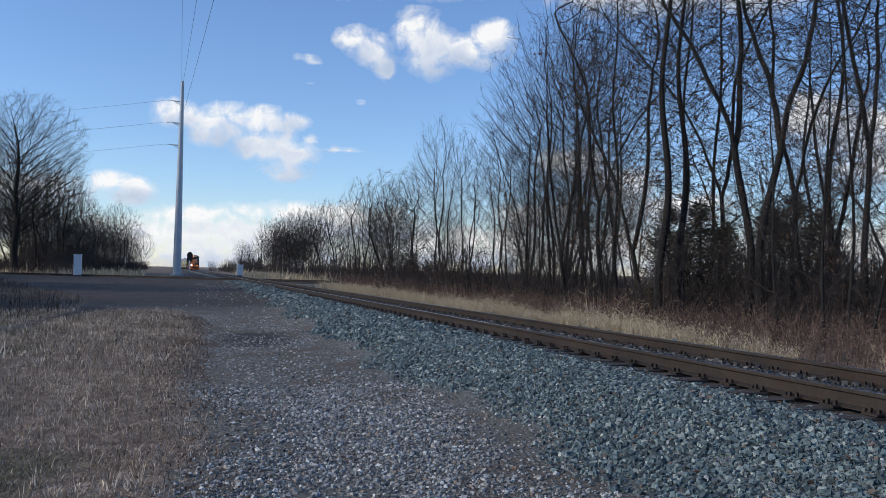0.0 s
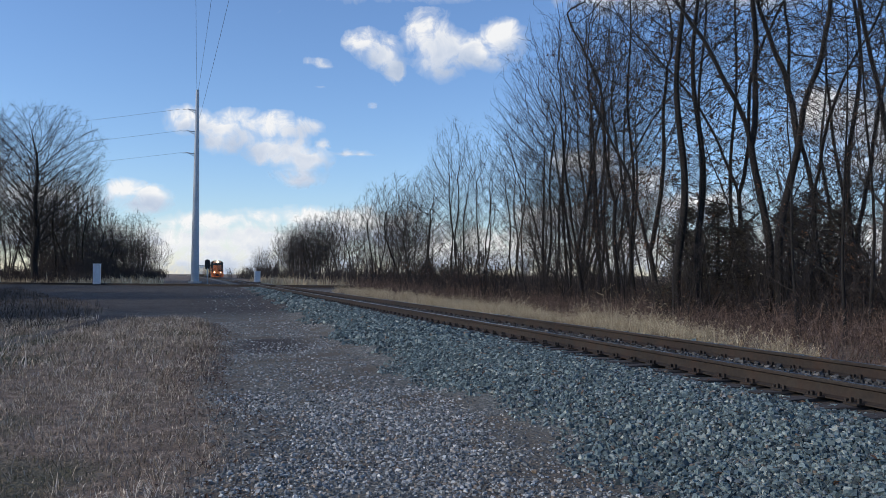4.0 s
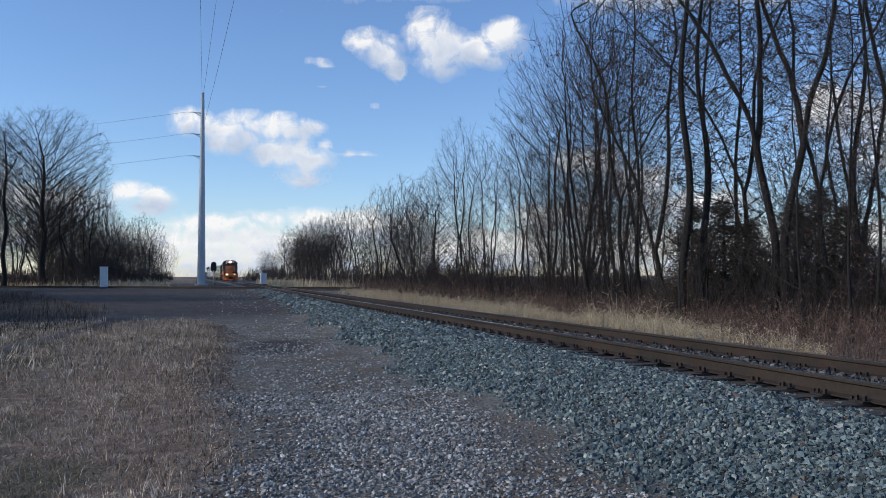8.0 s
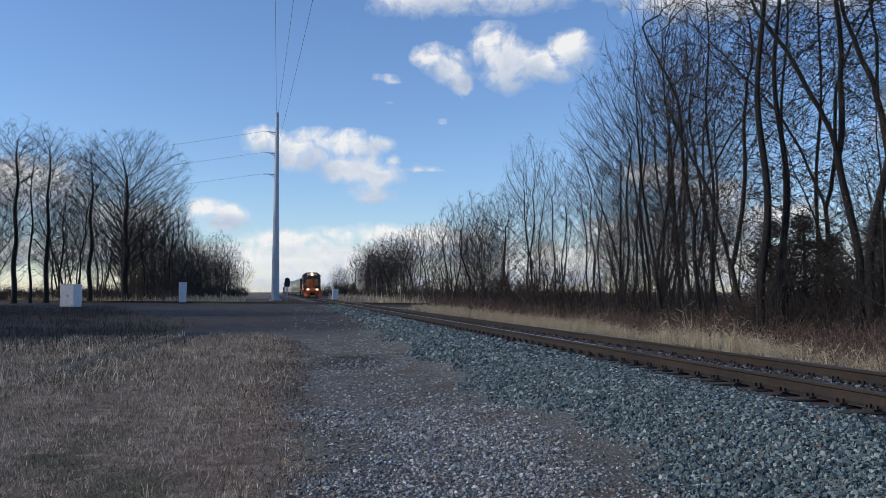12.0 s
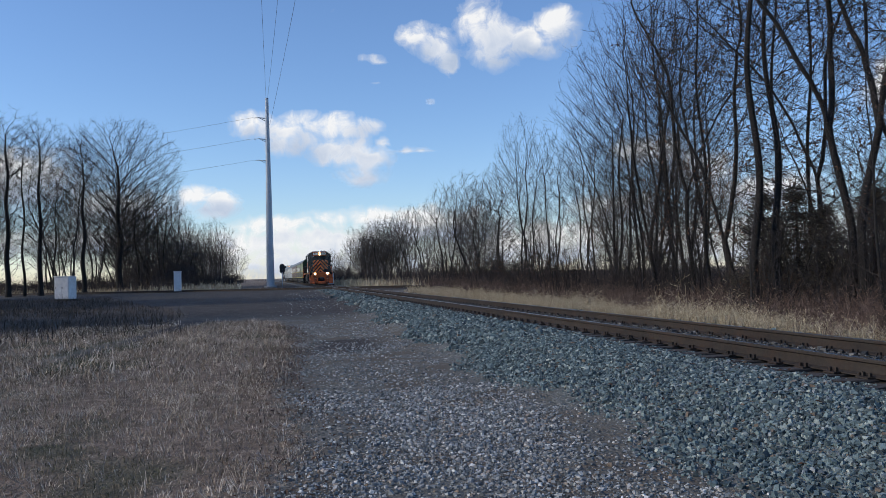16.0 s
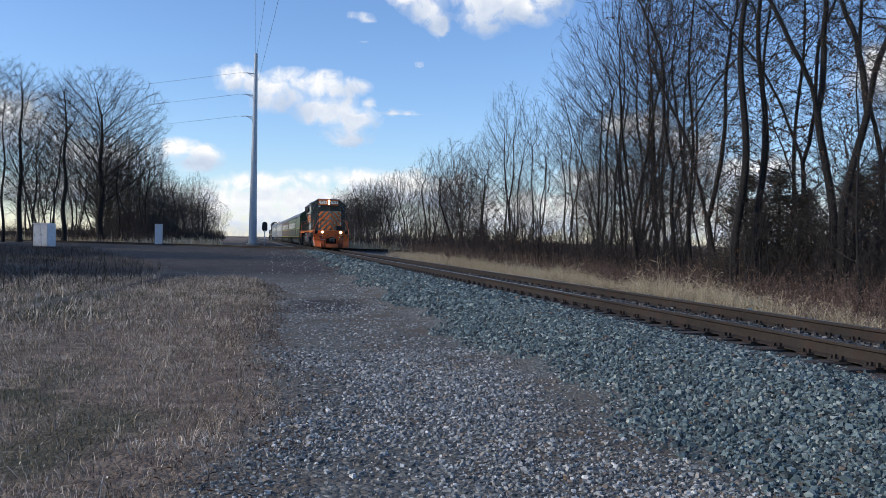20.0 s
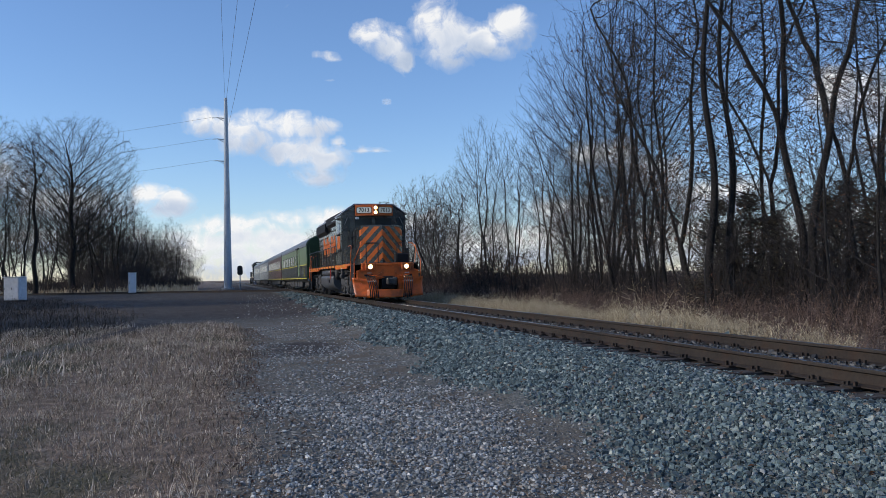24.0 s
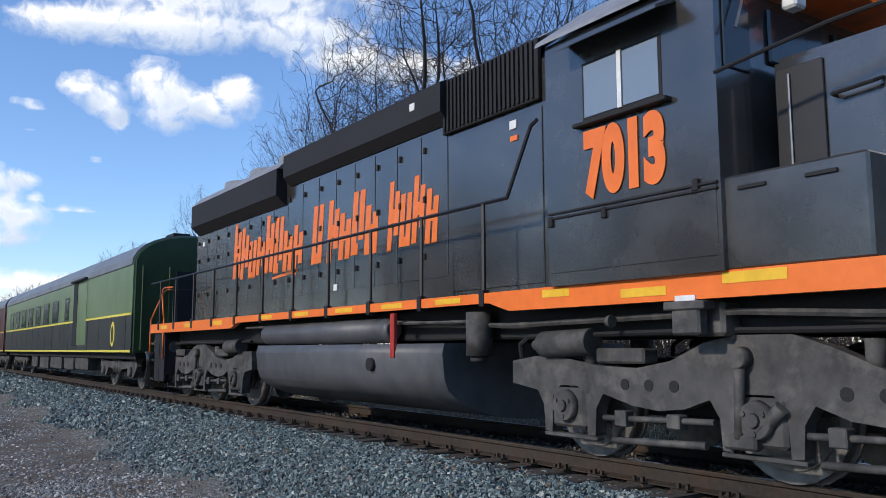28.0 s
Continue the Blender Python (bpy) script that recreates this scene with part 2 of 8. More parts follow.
def ground_build(n, l, b):
    def attr(name):
        at = n.new("ShaderNodeAttribute")
        at.attribute_name = name
        return at.outputs["Fac"]
    v = coords(n, l)
    fine, mid, big = noise_tex(n, l, v, 45, 3, 0.7), noise_tex(n, l, v, 5, 5, 0.6), noise_tex(n, l, v, 0.45, 5)
    vor = n.new("ShaderNodeTexVoronoi")
    vor.inputs["Scale"].default_value = 26
    l.new(v, vor.inputs["Vector"])
    cell = n.new("ShaderNodeSeparateColor")
    l.new(vor.outputs["Color"], cell.inputs["Color"])
    stones = ramp(n, l, cell.outputs[0], (0, (0.085, 0.086, 0.078)), (0.6, (0.2, 0.197, 0.172)), (0.93, (0.350, 0.323, 0.268)), (1, (0.729, 0.674, 0.558)))
    # stone cells darken towards their rims: the shade of the gaps, in the colour
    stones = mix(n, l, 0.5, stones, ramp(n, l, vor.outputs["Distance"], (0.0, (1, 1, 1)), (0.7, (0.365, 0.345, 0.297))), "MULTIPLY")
    fines = ramp(n, l, maths(n, l, "ADD", maths(n, l, "MULTIPLY", fine, 0.5), maths(n, l, "MULTIPLY", mid, 0.5)), (0.35, (0.07, 0.064, 0.05)), (0.65, (0.185, 0.166, 0.13)))
    patch = ramp(n, l, maths(n, l, "ADD", maths(n, l, "MULTIPLY", big, 0.65), maths(n, l, "MULTIPLY", mid, 0.35)), (0.46, (1, 1, 1)), (0.58, (0, 0, 0)))
    gravel = mix(n, l, patch, fines, stones)
    gravel = mix(n, l, ramp(n, l, noise_tex(n, l, v, 1.3, 5, 0.65), (0.48, (0, 0, 0)), (0.58, (0.95,) * 3)), gravel, mix(n, l, 0.6, fines, (0.13, 0.09, 0.056)))
    blue = ramp(n, l, cell.outputs[1], (0, (0.103, 0.121, 0.119)), (0.7, (0.248, 0.275, 0.255)), (0.95, (0.379, 0.400, 0.356)), (1, (0.729, 0.703, 0.594)))
    # gap shade painted round the blue stones in the same way
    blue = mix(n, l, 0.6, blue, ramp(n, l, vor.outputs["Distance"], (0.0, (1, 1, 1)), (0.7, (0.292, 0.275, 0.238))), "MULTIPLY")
    c = mix(n, l, attr("ballast"), gravel, blue)
    # brown dirt, its tones lowered further to carry tree shade on the far lot
    dirt = ramp(n, l, maths(n, l, "ADD", maths(n, l, "MULTIPLY", mid, 0.45), maths(n, l, "MULTIPLY", noise_tex(n, l, v, 0.9, 6, 0.7), 0.55)), (0.38, (0.024, 0.018, 0.014)), (0.5, (0.05, 0.039, 0.031)), (0.62, (0.085, 0.07, 0.058)))
    edge = maths(n, l, "ADD", attr("dirt"), maths(n, l, "MULTIPLY", maths(n, l, "SUBTRACT", mid, 0.5), 0.9))
    c = mix(n, l, ramp(n, l, edge, (0.35, (0, 0, 0)), (0.65, (1, 1, 1))), c, dirt)
    turf = ramp(n, l, maths(n, l, "ADD", maths(n, l, "MULTIPLY", fine, 0.4), maths(n, l, "MULTIPLY", mid, 0.6)), (0.3, (0.05, 0.032, 0.021)), (0.5, (0.19, 0.132, 0.088)), (0.7, (0.44, 0.335, 0.235)))
    turf = mix(n, l, ramp(n, l, attr("lush"), (0.2, (0, 0, 0)), (0.8, (0.9,) * 3)), turf, ramp(n, l, fine, (0.3, (0.03, 0.031, 0.012)), (0.7, (0.09, 0.09, 0.038))))
    # ground among the far weeds, its brown lowered to hold the tree shade
    turf = mix(n, l, attr("weed_shade"), turf, ramp(n, l, maths(n, l, "ADD", maths(n, l, "MULTIPLY", mid, 0.5), maths(n, l, "MULTIPLY", big, 0.5)), (0.35, (0.024, 0.019, 0.014)), (0.68, (0.1, 0.077, 0.059))))
    edge2 = maths(n, l, "ADD", attr("turf"), maths(n, l, "MULTIPLY", maths(n, l, "SUBTRACT", mid, 0.5), 1.3))
    c = mix(n, l, ramp(n, l, edge2, (0.38, (0, 0, 0)), (0.62, (1, 1, 1))), c, turf)
    l.new(c, b.inputs["Base Color"])
    h = maths(n, l, "ADD", maths(n, l, "MULTIPLY", vor.outputs["Distance"], -1.0), maths(n, l, "MULTIPLY", fine, 0.6))
    bump(n, l, b, h, 0.7, 0.03)


GROUND = material("ground", ground_build, Roughness=0.95)

# ---- geometry helpers ----
def mesh_object(name, verts, faces, mats, parent=None, label="", smooth=False, mat_index=None):
    me = bpy.data.meshes.new(name)
    me.from_pydata(verts, [], faces)
    for m in mats if isinstance(mats, (list, tuple)) else [mats]:
        me.materials.append(m)
    if mat_index is not None:
        me.polygons.foreach_set("material_index", mat_index)
    if smooth:
        me.polygons.foreach_set("use_smooth", [True] * len(me.polygons))
    me.update()
    ob = new(name, me)
    ob.parent = parent
    if label:
        ob["label"] = label
    return ob


def part(name, bm, mat, parent=None, label="", smooth=False):
    """Links a bmesh as one mesh object under a thing or a part."""
    me = bpy.data.meshes.new(name)
    bmesh.ops.recalc_face_normals(bm, faces=bm.faces[:])
    bm.to_mesh(me)
    bm.free()
    for m in mat if isinstance(mat, (list, tuple)) else [mat]:
        me.materials.append(m)
    if smooth:
        me.polygons.foreach_set("use_smooth", [True] * len(me.polygons))
    ob = new(name, me)
    ob.parent = parent
    if label:
        ob["label"] = label
    return ob


def thing(name, label, category, group="", kind="", at=(0, 0, 0)):
    ob = tagged(new(name), label, category, group, kind)
    ob.empty_display_size = 0.2
    ob.location = at
    return ob


def box(bm, x0, x1, y0, y1, z0, z1, bev=0.0, m=None, mi=0):
    """A box between two corners, its edges rounded by bev."""
    r = bmesh.ops.create_cube(bm, size=1.0)
    vs = r["verts"]
    for v in vs:
        v.co = Vector(((x0 + x1) / 2 + v.co.x * (x1 - x0), (y0 + y1) / 2 + v.co.y * (y1 - y0), (z0 + z1) / 2 + v.co.z * (z1 - z0)))
    fs = list({f for v in vs for f in v.link_faces})
    if bev:
        es = list({e for v in vs for e in v.link_edges})
        out = bmesh.ops.bevel(bm, geom=es, offset=bev, segments=1, affect="EDGES")
        vs = list({v for f in out["faces"] for v in f.verts} | {v for v in vs if v.is_valid})
        fs = list({f for v in vs for f in v.link_faces})
    for f in fs:
        f.material_index = mi
    if m is not None:
        for v in vs:
            v.co = m @ v.co
    return vs


def prism(bm, outline, axis, a0, a1, mi=0, m=None):
    """An outline of (u, v) pushed along an axis: 'x' takes (y, z), 'y' takes (x, z), 'z' takes (x, y)."""
    def co(p, w):
        return {"x": (w, p[0], p[1]), "y": (p[0], w, p[1]), "z": (p[0], p[1], w)}[axis]
    lo, hi = [bm.verts.new(co(p, a0)) for p in outline], [bm.verts.new(co(p, a1)) for p in outline]
    k = len(outline)
    fs = [bm.faces.new(lo), bm.faces.new(hi[::-1])] + [bm.faces.new((lo[i], lo[(i + 1) % k], hi[(i + 1) % k], hi[i])) for i in range(k)]
    for f in fs:
        f.material_index = mi
    if m is not None:
        for v in lo + hi:
            v.co = m @ v.co
    return lo + hi


def rod(bm, p0, p1, r0, r1=None, sides=8, mi=0, caps=True):
    p0, p1 = Vector(p0), Vector(p1)
    r1 = r0 if r1 is None else r1
    d = p1 - p0
    q = d.to_track_quat("Z", "Y").to_matrix()
    ring = [q @ Vector((math.cos(2 * math.pi * i / sides), math.sin(2 * math.pi * i / sides), 0)) for i in range(sides)]
    a, b = [bm.verts.new(p0 + v * r0) for v in ring], [bm.verts.new(p1 + v * r1) for v in ring]
    fs = [bm.faces.new((a[i], a[(i + 1) % sides], b[(i + 1) % sides], b[i])) for i in range(sides)]
    if caps:
        fs += [bm.faces.new(a[::-1]), bm.faces.new(b)]
    for f in fs:
        f.material_index = mi
        f.smooth = sides > 6 and len(f.verts) == 4
    return a + b


def pipe(bm, pts, r, sides=6, mi=0):
    for p, q in zip(pts, pts[1:]):
        rod(bm, p, q, r, r, sides, mi)


# ---- the ground: one sheet to the horizon ----
RAIL, TRACK_X = 0.50, 6.93


def bend(y):
    """The track leaves its straight line gently to the west far up the line."""
    return -max(0.0, y - 130.0) ** 2 / 14220.0


def smooth(e0, e1, x):
    t = np.clip((x - e0) / (e1 - e0), 0, 1)
    return t * t * (3 - 2 * t)


def cross_y(x):
    """The northern line that the other track follows over the diamond."""
    return 82.0 - 0.72 * (x - TRACK_X)


def height(x, y):
    x, y = np.asarray(x, float), np.asarray(y, float)
    b = -np.maximum(0.0, y - 130.0) ** 2 / 14220.0
    u = x - (TRACK_X + b)
    bed = (0.31 - 0.035 * smooth(-1.5, -1.2, u) * (1 - smooth(1.2, 1.5, u)) + 0.045 * smooth(-0.68, -0.6, u) * (1 - smooth(0.6, 0.68, u))) * smooth(-4.1, -2.0, u) * (1 - smooth(1.8, 3.1, u))
    lift = 0.3 * smooth(25, 84, y)
    road = lift * (1 - smooth(-1.9, -1.4, u) * (1 - smooth(1.4, 1.9, u)) * 0.12) * (1 - smooth(1.5, 4.0, u) * 0.4)
    c = (82.0 - 0.72 * (x - TRACK_X) - y) / 1.232
    cross = 0.28 * smooth(-3.4, -1.6, c) * (1 - smooth(1.6, 3.4, c))
    rough = 0.03 * np.sin(x * 0.9 + 1.3 * np.sin(y * 0.35)) * np.cos(y * 0.55 + 0.6 * np.sin(x * 0.6)) * smooth(0.5, 3.0, -x)
    return np.maximum(np.maximum(road, bed), np.where(np.abs(c) < 4, cross, 0)) + rough


def grid_line(near, far, step, grow):
    out, v, s = [near], near, step
    while v < far:
        v, s = v + s, s * grow
        out.append(v)
    return np.array(out)


right = grid_line(0.0, 11.0, 0.2, 1.0)
xs = np.concatenate([-grid_line(0.0, 2600, 0.3, 1.055)[::-1][:-1], right, grid_line(right[-1], 2600, 0.4, 1.08)[1:]])
ys = np.concatenate([-grid_line(0.0, 2600, 0.6, 1.2)[::-1][:-1], grid_line(0.0, 40, 0.25, 1.0), grid_line(40.25, 2700, 0.4, 1.018)[1:]])
GX, GY = np.meshgrid(xs, ys)
GZ = height(GX, GY)
nx, ny = len(xs), len(ys)
idx = np.arange(nx * ny).reshape(ny, nx)
quads = np.stack([idx[:-1, :-1], idx[:-1, 1:], idx[1:, 1:], idx[1:, :-1]], -1).reshape(-1, 4)
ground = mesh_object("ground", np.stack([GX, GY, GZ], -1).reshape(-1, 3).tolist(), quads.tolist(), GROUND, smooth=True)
tagged(ground, "grey gravel lot with dry straw-coloured grass beside it", "ground", kind="structure")


def inside(poly, x, y):
    """Signed closeness to a polygon: about 1 well inside, 0 well outside, 0.5 on its edge."""
    x, y = np.asarray(x, float), np.asarray(y, float)
    odd, best = np.zeros(x.shape, bool), np.full(x.shape, 1e9)
    for (x0, y0), (x1, y1) in zip(poly, poly[1:] + poly[:1]):
        hit = ((y0 > y) != (y1 > y)) & (x < (x1 - x0) * (y - y0) / (y1 - y0 + 1e-9) + x0)
        odd ^= hit
        t = np.clip(((x - x0) * (x1 - x0) + (y - y0) * (y1 - y0)) / ((x1 - x0) ** 2 + (y1 - y0) ** 2), 0, 1)
        best = np.minimum(best, np.hypot(x - x0 - t * (x1 - x0), y - y0 - t * (y1 - y0)))
    return np.clip(0.5 + np.where(odd, best, -best) / 1.2, 0, 1)


TURF_NEAR = [(-0.7, 3.0), (-0.45, 5.0), (0.0, 6.4), (0.25, 7.6), (0.1, 10.1), (0.0, 12.8), (0.4, 17.5), (0.6, 20.3), (0.45, 24.5), (0.2, 29.0), (-0.7, 32.5), (-2.2, 29.5), (-3.0, 25.0), (-3.6, 19.1), (-4.2, 16.8), (-4.7, 13.7), (-6.5, 9.0), (-9.0, 3.0)]
TURF_FAR = [(-16.0, 4.0), (-6.4, 12.0), (-4.5, 15.2), (-4.4, 18.1), (-4.1, 21.9), (-3.2, 28.7), (-3.3, 36.1), (-4.8, 43.0), (-8.5, 55.0), (-12.5, 70.0), (-60.0, 80.0), (-60.0, 4.0)]


def turf_at(x, y):
    u = np.asarray(x, float) - TRACK_X
    t = np.maximum(inside(TURF_NEAR, x, y), inside(TURF_FAR, x, y))
    c = (82.0 - 0.72 * (np.asarray(x) - TRACK_X) - y) / 1.232
    t = np.maximum(t, smooth(2.3, 3.0, u) * smooth(-0.6, 5.0, np.where(y < 60, 6.0, c)) * np.where(y < 55, 1, smooth(9.0, 11.0, u)))
    beyond = smooth(3.5, 5.5, -c) * np.maximum(smooth(2.8, 4.2, u), smooth(6.0, 9.0, -u))
    return np.clip(np.maximum(t, beyond), 0, 1)


c_line = (82.0 - 0.72 * (GX - TRACK_X) - GY) / 1.232
b_line = -np.maximum(0.0, GY - 130.0) ** 2 / 14220.0
U = GX - TRACK_X - b_line
ballast_mask = np.maximum(smooth(-4.1, -3.0, U - 0.025 * np.clip(GY - 12, 0, 60)) * (1 - smooth(2.2, 2.8, U)), (np.abs(c_line) < 2.6) * 0.25)
# dirt; along the crossing track the band also paints in the rail-side shade
dirt_mask = np.clip(smooth(20, 44, GY) * smooth(2.2, 3.2, -U) * 0.95 + inside([(0.6, 16.2), (2.4, 16.6), (2.6, 20.4), (1.0, 20.0)], GX, GY) * 0.8 + inside([(-4.2, 12), (-2.9, 24), (-1.2, 30), (-3.0, 32), (-4.2, 18), (-6.5, 11)], GX, GY) * 0.9 + (np.abs(U) < 1.5) * 0.85 + (np.abs(c_line) < 3.2) * 0.8, 0, 1)
def lush(x, y):
    """Hollows in the turf where it is still green and few stalks stand."""
    n = np.sin(x * 1.1 + 1.6 * np.sin(y * 0.5)) * np.sin(y * 0.75 + 1.2 * np.sin(x * 0.8 + 1)) + 0.4 * np.sin(x * 2.9 + y) * np.sin(y * 2.3 - x)
    hollow = np.exp(-(((x + 2.1) / 0.95) ** 2 + ((y - 8.4) / 1.5) ** 2)) * (0.75 + 0.35 * np.sin(x * 5 + 2 * np.sin(y * 3)) * np.sin(y * 4.3 + x))
    lane = np.exp(-((x + 3.8 + 0.03 * (y - 18)) / 0.5) ** 2) * smooth(13, 17, y) * (1 - smooth(26, 30, y))
    return np.clip(1.2 * hollow + 1.4 * lane + 0.9 * (n - 0.35), 0, 1)


# where the far weeds grow and tree shade is painted into the ground
weed_shade = inside(TURF_FAR, GX, GY) * smooth(24, 34, GY - 0.8 * np.minimum(0, GX + 5))
for nm, arr in (("lush", lush(GX, GY)), ("weed_shade", weed_shade), ("turf", turf_at(GX, GY)), ("ballast", ballast_mask), ("dirt", dirt_mask)):
    at = ground.data.attributes.new(nm, "FLOAT", "POINT")
    at.data.foreach_set("value", np.ascontiguousarray(arr, dtype=np.float32).ravel())

# ---- the railway line ----
PROFILE = [(-0.076, 0.0), (0.076, 0.0), (0.076, 0.012), (0.012, 0.034), (0.009, 0.135), (0.037, 0.148), (0.037, 0.172), (0.030, 0.186), (-0.030, 0.186), (-0.037, 0.172), (-0.037, 0.148), (-0.009, 0.135), (-0.012, 0.034), (-0.076, 0.012)]


def sweep_rail(name, path, parent):
    """A rail along a path of (x, y); its head's top is a bright running band."""
    verts, faces, mi, k = [], [], [], len(PROFILE)
    for i, (x, y) in enumerate(path):
        x0, y0 = path[max(0, i - 1)]
        x1, y1 = path[min(len(path) - 1, i + 1)]
        d = Vector((x1 - x0, y1 - y0, 0)).normalized()
        s = Vector((d.y, -d.x, 0))
        for u, w in PROFILE:
            verts.append((x + s.x * u, y + s.y * u, RAIL - 0.186 + w))
    for i in range(len(path) - 1):
        for j in range(k):
            a, b = i * k + j, i * k + (j + 1) % k
            faces.append((a, b, b + k, a + k))
            mi.append(1 if j == 7 else 0)
    faces += [tuple(range(k))[::-1], tuple(range((len(path) - 1) * k, len(path) * k))]
    mi += [0, 0]
    return mesh_object(name, verts, faces, [RAIL_RUST, RAIL_TOP], parent, mat_index=mi)


main_track = thing("railway_track", "single track of brown rusty rails on dark wooden ties", "railway track", kind="structure")
line_y = list(np.arange(-60, 130, 10.0)) + list(np.arange(130, 620, 12.0))
for off in (-0.755, 0.755):
    sweep_rail("rail", [(TRACK_X + off + bend(y), y) for y in line_y], main_track)

cross_track = thing("crossing_track", "rusty second track crossing the main line at a diamond", "railway track", kind="structure")
cdir = Vector((-1.0, 0.72, 0)).normalized()
cnor = Vector((cdir.y, -cdir.x, 0))
for off in (-0.755, 0.755):
    for s0, s1 in ((-24.0, -0.9), (-0.78, 0.78), (0.9, 95.0)):
        p0, p1 = [Vector((TRACK_X, 82.0, 0)) + cdir * s + cnor * off for s in (s0, s1)]
        sweep_rail("rail", [(p0.x, p0.y), (p1.x, p1.y)], cross_track)


def tie_mesh(seed):
    rnd = random.Random(seed)
    bm = bmesh.new()
    box(bm, -1.3, 1.3, -0.115, 0.115, -0.18, 0.0, 0.012)
    for v in bm.verts:
        v.co += Vector((rnd.uniform(-0.02, 0.02), rnd.uniform(-0.008, 0.008), rnd.uniform(-0.006, 0.004)))
    me = bpy.data.meshes.new("tie")
    bm.to_mesh(me)
    bm.free()
    me.materials.append(TIE)
    return me


tie_kinds = [tie_mesh(i) for i in range(4)]
rnd = random.Random(5)
for k in range(210):
    y = -6.0 + 0.52 * k + rnd.uniform(-0.03, 0.03)
    t = new("tie", tie_kinds[k % 4])
    t.parent = main_track
    t.matrix_basis = pose(TRACK_X + bend(y) + rnd.uniform(-0.06, 0.06), y, RAIL - 0.186 + rnd.uniform(-0.012, 0.0), 0, 0, rnd.uniform(-1.5, 1.5))
for k in range(110):
    s = -24 + 0.56 * k
    if abs(s) < 1.6:
        continue
    p = Vector((TRACK_X, 82.0, RAIL - 0.19)) + cdir * s
    t = new("tie", tie_kinds[k % 4])
    t.parent = cross_track
    t.matrix_basis = pose(p.x, p.y, p.z, 0, 0, math.degrees(math.atan2(cnor.y, cnor.x)))


def fastenings():
    """Tie plates, spikes and rail anchors along the near stretch."""
    bm = bmesh.new()
    r = random.Random(8)
    for k in range(150):
        y = -6.0 + 0.52 * k
        for off in (-0.755, 0.755):
            x = TRACK_X + off
            box(bm, x - 0.17, x + 0.17, y - 0.09, y + 0.09, RAIL - 0.19, RAIL - 0.172)
            for dx in (-0.105, 0.105):
                for dy in (-0.05, 0.05):
                    box(bm, x + dx - 0.015, x + dx + 0.015, y + dy - 0.015, y + dy + 0.015, RAIL - 0.172, RAIL - 0.135 + r.uniform(0, 0.012))
            if r.random() < 0.6:
                box(bm, x - 0.09, x + 0.09, y + 0.13, y + 0.16, RAIL - 0.21, RAIL - 0.15)
    return part("fastening", bm, RAIL_RUST, main_track, "rusty tie plates and spikes")


tagged(fastenings(), kind="stuff")

# ---- ballast and gravel stones ----
BLOCK = np.array([(-1, -1, -1), (1, -1, -1), (1, 1, -1), (-1, 1, -1), (-1, -1, 1), (1, -1, 1), (1, 1, 1), (-1, 1, 1)], float) * 0.6
BLOCK_F = np.array([(0, 3, 2, 1), (4, 5, 6, 7), (0, 1, 5, 4), (1, 2, 6, 5), (2, 3, 7, 6), (3, 0, 4, 7)])


def stones(name, xs_, ys_, size, mat, seed, flat=0.72, sink=0.2, label=""):
    """Broken stones at the given places, each with uneven corners."""
    r = np.random.RandomState(seed)
    n = len(xs_)
    shape, shape_f = BLOCK, BLOCK_F
    k, c = len(shape), shape_f.shape[1]
    s = size * np.clip(np.exp(r.normal(0, 0.5 if flat < 0.65 else 0.34, n)), 0.4, 2.1) * 0.5
    v = shape[None] * (1 + r.uniform(-0.4, 0.4, (n, k, 3)))
    v[:, 4:, :2] *= r.uniform(0.5, 1.0, (n, 1, 1))
    v *= np.stack([r.uniform(0.75, 1.35, n), r.uniform(0.7, 1.1, n), np.full(n, flat) * r.uniform(0.7, 1.3, n)], 1)[:, None, :]
    a, b = r.uniform(0, 6.28, n), r.normal(0, 0.4, n)
    ca, sa, cb, sb = np.cos(a)[:, None], np.sin(a)[:, None], np.cos(b)[:, None], np.sin(b)[:, None]
    x, y, z = v[..., 0], v[..., 1], v[..., 2]
    x, z = x * cb + z * sb, -x * sb + z * cb
    x, y = x * ca - y * sa, x * sa + y * ca
    v = np.stack([x, y, z], -1) * s[:, None, None]
    v += np.stack([xs_, ys_, height(xs_, ys_) + s * flat * (1 - sink) * 0.6], 1)[:, None, :]
    f = shape_f[None] + (np.arange(n) * k)[:, None, None]
    me = bpy.data.meshes.new(name)
    me.vertices.add(n * k)
    me.vertices.foreach_set("co", v.astype(np.float32).ravel())
    me.loops.add(f.size)
    me.loops.foreach_set("vertex_index", f.astype(np.int32).ravel())
    me.polygons.add(f.size // c)
    me.polygons.foreach_set("loop_start", np.arange(0, f.size, c, dtype=np.int32))
    me.update(calc_edges=True)
    me.shade_flat()
    me.materials.append(mat)
    ob = new(name, me)
    return tagged(ob, label, "gravel", kind="stuff") if label else ob


def scatter(x0, x1, y0, y1, step, seed, keep=None):
    r = np.random.RandomState(seed)
    gx, gy = np.meshgrid(np.arange(x0, x1, step), np.arange(y0, y1, step))
    gx = gx.ravel() + r.uniform(-0.5, 0.5, gx.size) * step
    gy = gy.ravel() + r.uniform(-0.5, 0.5, gy.size) * step
    if keep is not None:
        m = r.rand(gx.size) < keep(gx, gy)
        gx, gy = gx[m], gy[m]
    return gx, gy


def toe(y):
    """Where the ballast shoulder ends on the gravel lot."""
    return 3.3 + 0.25 * np.sin(y * 0.9) + 0.12 * np.sin(y * 2.7 + 1) + 0.025 * np.maximum(0, y - 12)


